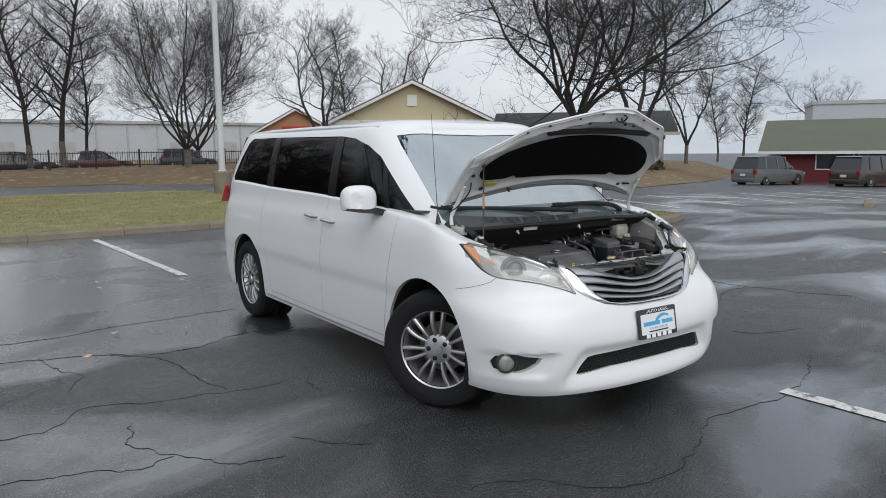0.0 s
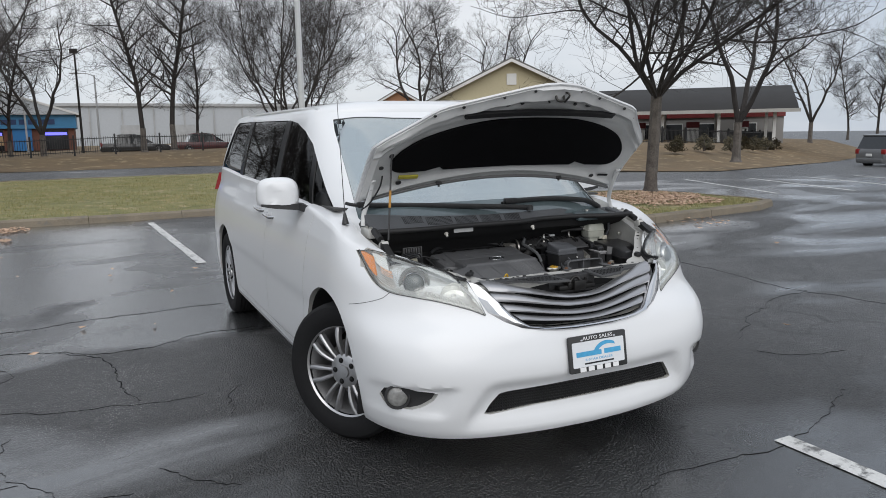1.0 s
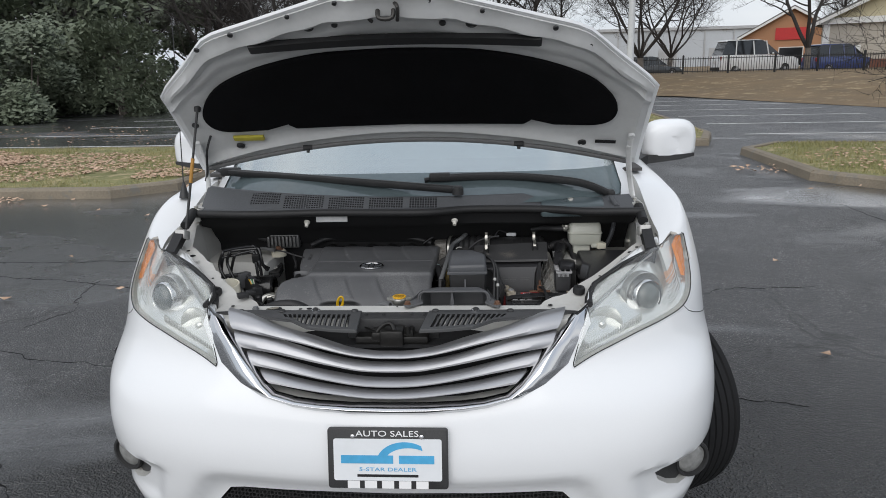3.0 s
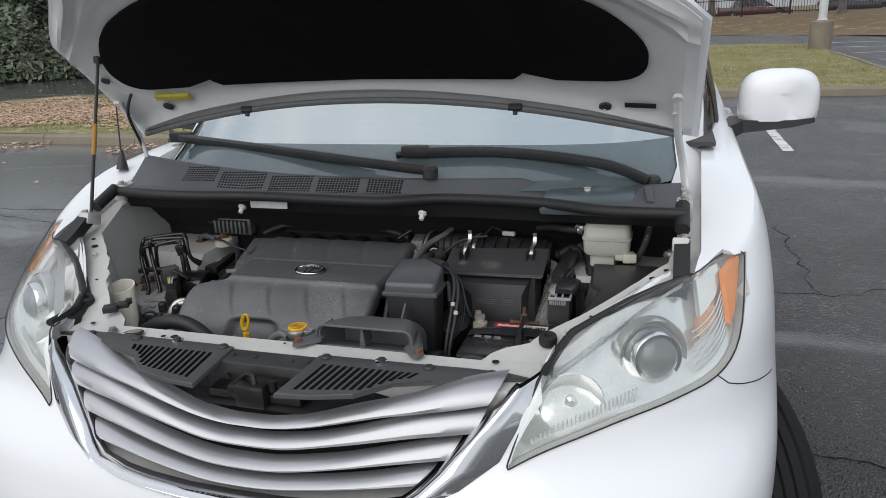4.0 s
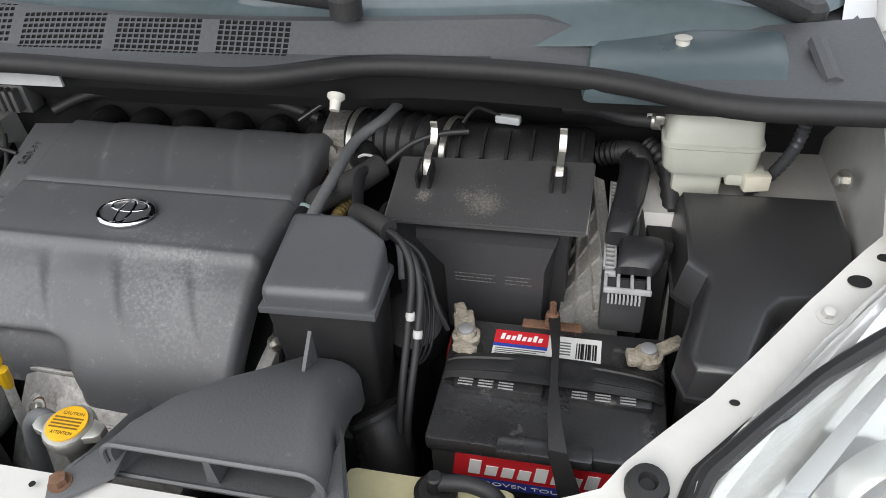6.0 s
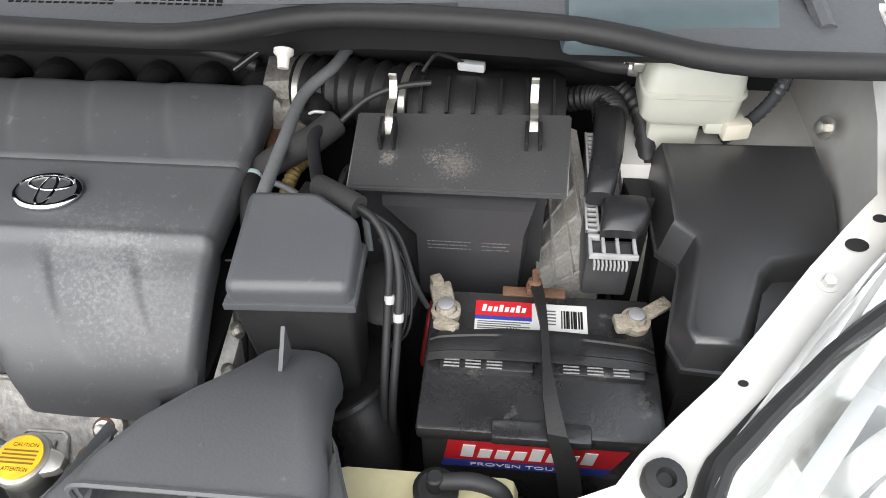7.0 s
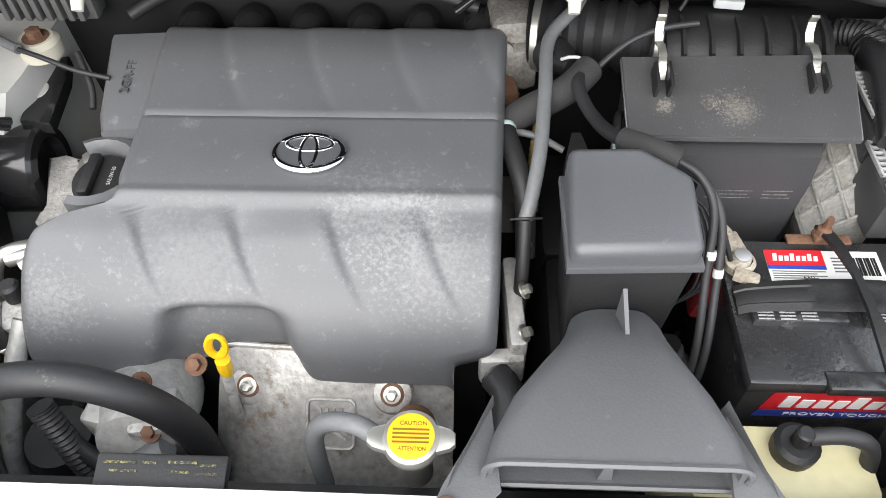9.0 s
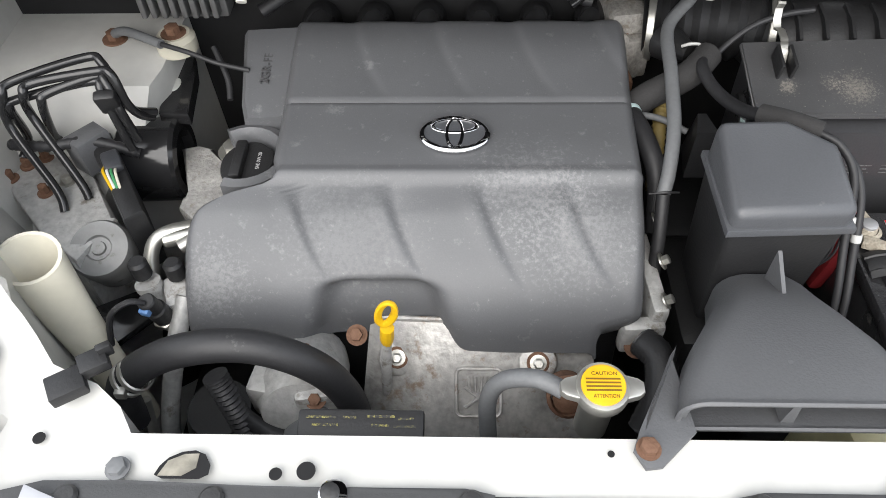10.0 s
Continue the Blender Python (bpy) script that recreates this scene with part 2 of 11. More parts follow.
def wording(name, text, size, m, material, parent=None, label="", depth=0.0004, width=None, shear=0.0):
    """Letters as a mesh on the pose m (x along the line, y up, z out), centred."""
    cu = bpy.data.curves.new(name, "FONT")
    cu.body, cu.size, cu.extrude, cu.align_x, cu.align_y, cu.shear = text, size, depth, "CENTER", "CENTER", shear
    cu.resolution_u = 3
    tmp = new(name + "_work", cu)
    bpy.context.view_layer.update()
    me = bpy.data.meshes.new_from_object(tmp.evaluated_get(bpy.context.evaluated_depsgraph_get()))
    bpy.data.objects.remove(tmp)
    if width:
        xs = [v.co.x for v in me.vertices]
        me.transform(Matrix.Diagonal((width / max(1e-6, max(xs) - min(xs)), 1, 1, 1)))
    me.transform(m)
    me.materials.clear()
    me.materials.append(material)
    me.name = name
    return part(name, me, material, parent, label)

# ---- ground ----
def rise(x, y):
    """Height of the ground: level round the van, falling gently far to the east."""
    return -0.024 * max(0.0, x - 12.0) if x < 60 else -1.15


def asphalt(name):
    """Worn asphalt: stones in dark binder, cracks, and a thin film of water that lies on the north-west half and in shallow dips."""
    m = surface(name, (0.052, 0.053, 0.055), 0.62, var=0.22, scale=0.55, fine=170, bump=0.45, alt=(0.017, 0.0175, 0.0185), spec=0.9)
    n, l = m.node_tree.nodes, m.node_tree.links
    b, at = n["Principled BSDF"], n["Texture Coordinate"]
    where = at.outputs["Object"]

    def node(kind, **how):
        got = n.new("ShaderNode" + kind)
        for key, value in how.items():
            got.inputs[key.replace("_", " ").title()].default_value = value
        return got

    def math_node(op, a, c):
        got = n.new("ShaderNodeMath")
        got.operation = op
        for k, v in enumerate((a, c)):
            if isinstance(v, (int, float)):
                got.inputs[k].default_value = v
            else:
                l.new(v, got.inputs[k])
        return got.outputs[0]

    def span(value, a, c, d, e):
        got = n.new("ShaderNodeMapRange")
        for k, v in enumerate((a, c, d, e)):
            got.inputs[k + 1].default_value = v
        l.new(value, got.inputs[0])
        return got.outputs[0]

    def tint(share, under, colour):
        got = n.new("ShaderNodeMix")
        got.data_type = "RGBA"
        got.inputs[7].default_value = (*colour, 1)
        l.new(share, got.inputs[0])
        l.new(under, got.inputs[6])
        return got.outputs[2]

    def noise_at(scale, detail=4, rough=0.5, stretch=None, distort=0.0):
        got = node("TexNoise", scale=scale, detail=detail, roughness=rough, distortion=distort)
        if stretch:
            turn = n.new("ShaderNodeMapping")
            turn.inputs["Scale"].default_value = stretch
            l.new(where, turn.inputs["Vector"])
            l.new(turn.outputs["Vector"], got.inputs["Vector"])
        else:
            l.new(where, got.inputs["Vector"])
        return got

    # the film of water: north-west of a line, in streaks; elsewhere in dips
    side = n.new("ShaderNodeSeparateXYZ")
    l.new(where, side.inputs[0])
    wobble = math_node("MULTIPLY", math_node("SUBTRACT", noise_at(0.8, 4).outputs["Fac"], 0.5), 1.2)
    north = span(math_node("ADD", side.outputs["Y"], wobble), 2.15, 2.45, 0.0, 1.0)
    west = span(side.outputs["X"], 1.2, -0.8, 0.0, 1.0)
    bias = math_node("MULTIPLY", math_node("MULTIPLY", north, west), 0.18)
    far = math_node("MULTIPLY", span(side.outputs["X"], 3.0, 9.0, 0.0, 1.0), 0.07)
    streak = noise_at(0.55, 5, 0.55, (0.55, 1.0, 1.0), 0.8).outputs["Fac"]
    beyond = math_node("MULTIPLY", math_node("MULTIPLY", span(side.outputs["Y"], 13.0, 17.0, 0.0, 1.0), span(side.outputs["X"], -9.0, -6.0, 0.0, 1.0)), -0.25)
    film = span(math_node("ADD", math_node("ADD", math_node("ADD", streak, bias), far), beyond), 0.50, 0.64, 0.0, 1.0)
    # pale stone chips in the binder, of two sizes; wet glints are painted into their tone
    colour = b.inputs["Base Color"].links[0].from_socket
    knobs = None
    bare = math_node("MULTIPLY", span(film, 0.0, 1.0, 1.0, 0.12), span(noise_at(2.2, 5, 0.65).outputs["Fac"], 0.36, 0.60, 0.25, 1.0))
    for size, share, tone in ((72, 0.74, (0.34, 0.33, 0.31)), (120, 0.66, (0.80, 0.78, 0.74))):
        chip = node("TexVoronoi", scale=size)
        l.new(where, chip.inputs["Vector"])
        pick = n.new("ShaderNodeSeparateColor")
        l.new(chip.outputs["Color"], pick.inputs[0])
        some = math_node("GREATER_THAN", pick.outputs[0], share)
        colour = tint(math_node("MULTIPLY", math_node("MULTIPLY", span(chip.outputs["Distance"], 0.36, 0.14, 0.0, 0.95), some), bare), colour, tone)
        knobs = chip.outputs["Distance"] if knobs is None else math_node("ADD", knobs, chip.outputs["Distance"])
    # hair cracks
    bend = noise_at(1.3, 5)
    shift = n.new("ShaderNodeVectorMath")
    shift.operation, shift.inputs[3].default_value = "SCALE", 0.9
    l.new(bend.outputs["Color"], shift.inputs[0])
    moved = n.new("ShaderNodeVectorMath")
    l.new(where, moved.inputs[0])
    l.new(shift.outputs[0], moved.inputs[1])
    for size, wide, lo, hi in ((0.42, 0.009, 0.42, 0.50), (1.1, 0.010, 0.54, 0.60)):
        crack = n.new("ShaderNodeTexVoronoi")
        crack.feature, crack.inputs["Scale"].default_value = "DISTANCE_TO_EDGE", size
        l.new(moved.outputs[0], crack.inputs["Vector"])
        gate = span(noise_at(0.35 + size * 0.3).outputs["Fac"], lo, hi, 0.0, 1.0)
        colour = tint(math_node("MULTIPLY", span(crack.outputs["Distance"], 0.0, wide, 1.0, 0.0), gate), colour, (0.006, 0.006, 0.006))
    # mottled binder, a hand's width across
    toned = n.new("ShaderNodeVectorMath")
    toned.operation = "SCALE"
    l.new(colour, toned.inputs[0])
    l.new(span(noise_at(14.0, 9, 0.78).outputs["Fac"], 0.36, 0.64, 0.62, 1.35), toned.inputs["Scale"])
    # scales the colour down round a point before the van's nose, up farther out
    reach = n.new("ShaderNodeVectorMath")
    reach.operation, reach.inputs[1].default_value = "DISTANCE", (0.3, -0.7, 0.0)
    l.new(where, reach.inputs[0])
    nose_tone = n.new("ShaderNodeVectorMath")
    nose_tone.operation = "SCALE"
    l.new(toned.outputs[0], nose_tone.inputs[0])
    l.new(span(math_node("ADD", reach.outputs["Value"], wobble), 1.7, 3.0, 0.28, 1.25), nose_tone.inputs["Scale"])
    l.new(nose_tone.outputs[0], b.inputs["Base Color"])
    l.new(film, b.inputs["Coat Weight"])
    b.inputs["Coat Roughness"].default_value, b.inputs["Coat IOR"].default_value = 0.24, 1.85
    l.new(math_node("ADD", span(film, 0.0, 1.0, 0.43, 0.24), math_node("MULTIPLY", math_node("SUBTRACT", noise_at(3.0, 6, 0.7).outputs["Fac"], 0.5), 0.14)), b.inputs["Roughness"])
    # stones stand out of the surface, less where water lies
    grit = node("Bump", distance=0.010)
    grit.invert = True
    l.new(span(film, 0.0, 1.0, 0.9, 0.04), grit.inputs["Strength"])
    l.new(knobs, grit.inputs["Height"])
    l.new(grit.outputs["Normal"], b.inputs["Normal"])
    return m


ASPHALT = asphalt("worn_asphalt")
PAINT_LINE = surface("road_paint", (0.72, 0.72, 0.70), 0.7, var=0.12, scale=4, fine=60, spots=0.45, patch=(0.12, 0.12, 0.12), bump=0.2)
CONCRETE = surface("kerb_concrete", (0.26, 0.22, 0.165), 0.85, var=0.2, scale=2.5, fine=45, spots=0.35, patch=(0.17, 0.16, 0.14), bump=0.3)
GRASS_SOIL = surface("winter_turf", (0.27, 0.245, 0.105), 0.95, var=0.2, scale=1.6, fine=30, alt=(0.10, 0.115, 0.04), bump=0.6, spots=0.45, patch=(0.36, 0.29, 0.16))
BLADE = surface("grass_blade", (0.19, 0.205, 0.07), 0.8, var=0.25, scale=1.3, fine=14, alt=(0.40, 0.34, 0.18), bump=0)
LITTER = surface("leaf_litter", (0.20, 0.135, 0.07), 0.95, var=0.3, scale=0.6, fine=14, alt=(0.11, 0.08, 0.045), bump=0.6, spots=0.4, patch=(0.30, 0.23, 0.13))
LEAF = surface("dead_leaf", (0.715, 0.520, 0.390), 0.85, var=0.3, scale=9, fine=22, alt=(0.24, 0.135, 0.07), bump=0)
BARK = surface("tree_bark", (0.19, 0.168, 0.148), 0.95, var=0.3, scale=4, fine=30, alt=(0.055, 0.047, 0.041), bump=0.9)
TWIG = surface("twig_bark", (0.046, 0.040, 0.037), 0.95, var=0.2, scale=2, fine=20, bump=0)
NEEDLE = surface("evergreen_leaf", (0.11, 0.14, 0.085), 0.55, var=0.3, scale=1.2, fine=18, alt=(0.15, 0.17, 0.12), bump=0)
IRON = surface("black_iron", (0.012, 0.012, 0.013), 0.55, var=0.2, scale=3, bump=0.05)
GALV = surface("galvanised_steel", (0.50, 0.51, 0.52), 0.5, metal=0.35, var=0.15, scale=1.5, fine=20, bump=0.05)
SIDING = surface("cream_siding", (0.55, 0.49, 0.33), 0.8, var=0.06, scale=0.4, fine=9, bump=0.1)
BRICK_FAR = surface("brown_brick", (0.20, 0.085, 0.06), 0.9, var=0.2, scale=0.7, fine=12, bump=0.2)
RED_WALL = surface("dark_red_wall", (0.16, 0.022, 0.026), 0.7, var=0.12, scale=0.5, fine=8, bump=0.05)
ROOF_GREEN = surface("olive_roof", (0.13, 0.145, 0.10), 0.85, var=0.12, scale=0.6, fine=14, bump=0.2)
ROOF_GREY = surface("grey_shingles", (0.17, 0.165, 0.16), 0.9, var=0.15, scale=0.6, fine=16, bump=0.3)
METAL_WALL = surface("pale_sheet_wall", (0.50, 0.53, 0.56), 0.7, var=0.06, scale=0.15, fine=4, bump=0.05)
WHITE_TRIM = surface("white_trim", (0.75, 0.75, 0.73), 0.6, var=0.05, scale=1, bump=0.02)
BLUE_BAND = surface("blue_fascia", (0.05, 0.22, 0.42), 0.5, var=0.08, scale=0.6, bump=0.02)
BLUE_PANEL = surface("blue_panel", (0.03, 0.20, 0.50), 0.5, var=0.08, scale=0.6, bump=0.02)
DARK_GLASS = surface("dark_window", (0.015, 0.017, 0.02), 0.1, var=0.1, scale=1, bump=0)
DARK_METAL = surface("dark_canopy", (0.020, 0.018, 0.017), 0.7, var=0.15, scale=0.6, bump=0.05)
PANEL_RED = surface("rust_red_panel", (0.25, 0.085, 0.06), 0.8, var=0.15, scale=0.5, fine=9, bump=0.1)

bm = bmesh.new()
cols = [-400, -200, -100, -60, -40, -30, -22, -16, -12, -8, -4, 0, 4, 8, 12, 16, 20, 25, 30, 36, 42, 50, 60, 100, 200, 400]
grid = [[bm.verts.new((x, y, rise(x, y))) for x in cols] for y in cols]
for j in range(len(cols) - 1):
    for i in range(len(cols) - 1):
        bm.faces.new((grid[j][i], grid[j][i + 1], grid[j + 1][i + 1], grid[j + 1][i]))
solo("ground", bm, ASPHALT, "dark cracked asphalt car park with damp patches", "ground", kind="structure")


CRACK = surface("crack_tar", (0.006, 0.006, 0.0065), 0.8, var=0.2, scale=9, bump=0.0, spec=0.2)


def crack(points, wide):
    """A ragged open crack along (x, y) points."""
    line = smooth_line([(x, y, 0) for x, y in points], 22)
    bm = bmesh.new()
    rows = []
    for i, q in enumerate(line):
        d = (line[min(i + 1, len(line) - 1)] - line[max(i - 1, 0)]).normalized()
        off = Vector((-d.y, d.x, 0))
        q = q + off * 0.06 * noise.noise(q * 2.7) + off * 0.035 * noise.noise(q * 9.0) + off * 0.015 * noise.noise(q * 27.0)
        w = wide * (0.02 + 0.52 * abs(noise.noise(q * 7.0 + Vector((3, 1, 0))))) * min(1.0, 0.25 + i / 5, 0.25 + (len(line) - 1 - i) / 5)
        rows.append([q + off * w * s + Vector((0, 0, rise(q.x, q.y) + z)) for s, z in ((-1, 0.0), (-0.8, 0.0022), (0.8, 0.0022), (1, 0.0))])
    loft(bm, rows)
    return solo("asphalt_crack", bm, CRACK, "dark ragged crack in the asphalt", "crack", "asphalt cracks", "structure")


for wide, run in (
        (0.022, [(-6.2, 3.3), (-4.4, 2.9), (-2.99, 2.67), (-2.38, 2.44), (-1.96, 2.22), (-1.26, 2.41), (-0.89, 2.44)]),
        (0.016, [(-5.2, 3.2), (-2.7, 3.24), (-2.2, 3.34), (-1.75, 3.38), (-0.98, 3.44)]),
        (0.011, [(-2.72, 2.66), (-2.68, 2.19), (-2.58, 1.96), (-2.62, 1.72), (-2.68, 1.62)]),
        (0.016, [(-2.31, 2.38), (-2.0, 2.09), (-1.95, 1.67), (-1.88, 1.32), (-1.83, 1.09)]),
        (0.012, [(-4.6, 1.3), (-3.08, 0.99), (-2.83, 1.05), (-2.66, 1.24), (-2.16, 1.09), (-1.47, 1.03)]),
        (0.013, [(-2.48, 0.83), (-2.50, 0.56), (-2.48, 0.39), (-2.28, 0.08), (-2.17, -0.02), (-1.92, -0.08)]),
        (0.009, [(-2.20, -0.01), (-2.22, -0.16)]),
        (0.010, [(-4.2, 0.5), (-3.12, 0.35), (-2.79, 0.29), (-2.58, 0.18), (-2.38, 0.2)]),
        (0.009, [(-1.79, 0.12), (-1.69, -0.06), (-1.49, -0.23)]),
        (0.010, [(-1.39, 0.59), (-1.32, 0.87), (-1.22, 1.1)]),
        (0.016, [(4.0, 5.4), (4.07, 2.65), (3.96, 1.64), (4.0, 0.97), (4.3, 0.2)]),
        (0.011, [(2.17, 0.32), (2.69, 0.71), (3.38, 1.05), (4.0, 1.2)]),
        (0.010, [(2.05, 0.05), (2.22, -0.08), (2.6, -0.2)]),
        (0.011, [(1.5, 3.54), (1.49, 3.03), (1.51, 2.61), (1.54, 2.24)]),
        (0.009, [(1.2, 2.25), (1.54, 2.24), (1.87, 2.36), (2.5, 2.4)]),
        (0.008, [(1.26, 0.69), (1.38, 0.69), (1.7, 0.6)]),
        (0.008, [(-1.4, -0.94), (-1.11, -1.01), (-0.81, -1.29), (-0.26, -1.24), (0.2, -1.05), (1.05, -1.02), (1.9, -0.7)])):
    crack(run, wide)


def stripe(x0, y0, x1, y1, w=0.11):
    a, b = Vector((x0, y0, 0)), Vector((x1, y1, 0))
    s = (b - a).normalized().cross(Vector((0, 0, 1))) * w / 2
    bm = bmesh.new()
    n = 14
    for k in range(n):
        p, q = a.lerp(b, k / n), a.lerp(b, (k + 1) / n)
        j = [Vector((random.uniform(-0.004, 0.004), random.uniform(-0.004, 0.004), 0)) for _ in range(2)]
        zs = [Vector((0, 0, rise(v.x, v.y) + 0.004)) for v in (p, q)]
        bm.faces.new([bm.verts.new(v) for v in (p - s + j[0] + zs[0], q - s + j[1] + zs[1], q + s + j[1] + zs[1], p + s + j[0] + zs[0])])
    bmesh.ops.remove_doubles(bm, verts=bm.verts[:], dist=0.02)
    bmesh.ops.solidify(bm, geom=bm.faces[:], thickness=0.002)
    return solo("parking_line", bm, PAINT_LINE, "worn white painted parking line on asphalt", "road marking", "parking lines", "structure")


stripe(-1.10, 10.6, -0.86, 5.75)
stripe(1.86, 10.6, 1.93, 6.35)
stripe(1.0, -1.0, 1.06, -5.2)
for k in range(6):
    stripe(-6.2, 13.0 + 2.75 * k, -11.8, 13.3 + 2.75 * k)
    stripe(5.6, 13.2 + 2.75 * k, 10.6, 12.9 + 2.75 * k)
for k in range(7):
    stripe(12.5 + 2.75 * k, 8.5, 15.0 + 2.75 * k, 14.0)


def island(name, outline, z, top, label, kerb_label):
    """A kerbed bed: its top sheet, and a kerb round it out of single stones."""
    bm = bmesh.new()
    cx, cy = sum(p[0] for p in outline) / len(outline), sum(p[1] for p in outline) / len(outline)
    inner = [(cx + (x - cx) * (1 - 0.15 / max(0.5, math.hypot(x - cx, y - cy))), cy + (y - cy) * (1 - 0.15 / max(0.5, math.hypot(x - cx, y - cy)))) for x, y in outline]
    f = bm.faces.new([bm.verts.new((x, y, z - 0.015)) for x, y in inner])
    bmesh.ops.triangulate(bm, faces=[f])
    bmesh.ops.subdivide_edges(bm, edges=bm.edges[:], cuts=5, use_grid_fill=True)
    for v in bm.verts:
        v.co.z += 0.05 * noise.noise(v.co * 0.4) + 0.02 * noise.noise(v.co * 1.7)
    bed = solo(name, bm, top, label, "planting bed", kind="structure")
    n = len(outline)
    for i in range(n):
        a, b = Vector((*outline[i], 0)), Vector((*outline[(i + 1) % n], 0))
        long = (b - a).length
        count = max(1, round(long / 1.5))
        d = (b - a).normalized()
        inward = Vector((-d.y, d.x, 0))
        for k in range(count):
            p, q = a + d * (long * k / count + 0.004), a + d * (long * (k + 1) / count - 0.004)
            bm = bmesh.new()
            dz = random.uniform(-0.006, 0.006)
            ring = []
            for w in (p, q):
                ring.append([w, w + Vector((0, 0, z - 0.03 + dz)) + inward * 0.012, w + Vector((0, 0, z + dz)) + inward * 0.045, w + inward * 0.16 + Vector((0, 0, z + dz)), w + inward * 0.165 + Vector((0, 0, -0.02))])
            loft(bm, ring)
            part("kerb_stone", bm, CONCRETE, bed, kerb_label if k == 0 and i == 0 else "")
    return bed


island("planting_bed_strip", [(4.3, 11.2), (4.75, 12.6), (4.9, 17), (4.9, 24.5), (4.2, 25.6), (-4.6, 25.6), (-5.5, 24.6), (-5.45, 15), (-5.2, 11.9), (-4.6, 11.25), (-3.7, 11.1)], 0.13, GRASS_SOIL, "strip of yellowed winter grass behind the parking bays", "weathered concrete kerb stone")
island("planting_bed_west", [(-3.95, 6.9), (-3.75, 9.2), (-3.75, 11.0), (-4.6, 11.75), (-12.6, 11.75), (-13.4, 11.0), (-13.4, 7.4), (-12.6, 6.6), (-4.6, 6.35)], 0.13, GRASS_SOIL, "kerbed bed of leaf litter and thin grass", "weathered concrete kerb stone")
island("planting_bed_east", [(4.35, 7.0), (5.1, 6.0), (6.3, 5.75), (9.2, 6.15), (10.0, 6.55), (10.2, 7.2), (9.9, 9.4), (9.2, 10.2), (5.2, 10.6), (4.4, 9.8)], 0.13, GRASS_SOIL, "kerbed bed with leaves and short grass round a tree", "weathered concrete kerb stone")

# the leaf-covered bank round the back and the east side
foot = [(-70, 38), (-40, 37), (-13, 35), (4, 36), (8.5, 30), (12.5, 20), (21, 18.2), (40, 27), (70, 44)]
brow = [(-70, 47), (-40, 45), (-14, 42.5), (5, 43.5), (16, 39), (22, 30), (29, 28), (48, 38), (76, 54)]
brow_z = [0.1, 0.1, 0.2, 0.68, 0.75, 0.8, 0.6, 0.2, 0.0]
bm = bmesh.new()
rows_made = []
steps = 44
for s in range(steps + 1):
    u = s / steps * (len(foot) - 1)
    i = min(int(u), len(foot) - 2)
    a, b = Vector((*foot[i], 0)).lerp(Vector((*foot[i + 1], 0)), u - i), Vector((*brow[i], brow_z[i])).lerp(Vector((*brow[i + 1], brow_z[i + 1])), u - i)
    line = []
    for k in range(7):
        t = k / 6
        p = a.lerp(b, t)
        p.z = rise(p.x, p.y) * (1 - t) + 0.02 + b.z * (3 * t * t - 2 * t ** 3) + 0.06 * noise.noise(Vector((p.x * 0.5, p.y * 0.5, 3)))
        line.append(bm.verts.new(p))
    away = (b - a).normalized()
    line.append(bm.verts.new(b + Vector((away.x, away.y, 0)) * 130))
    rows_made.append(line)
for a, b in zip(rows_made, rows_made[1:]):
    for k in range(7):
        bm.faces.new((a[k], b[k], b[k + 1], a[k + 1]))
solo("bank", bm, LITTER, "low bank covered in brown leaf litter", "bank", kind="structure")


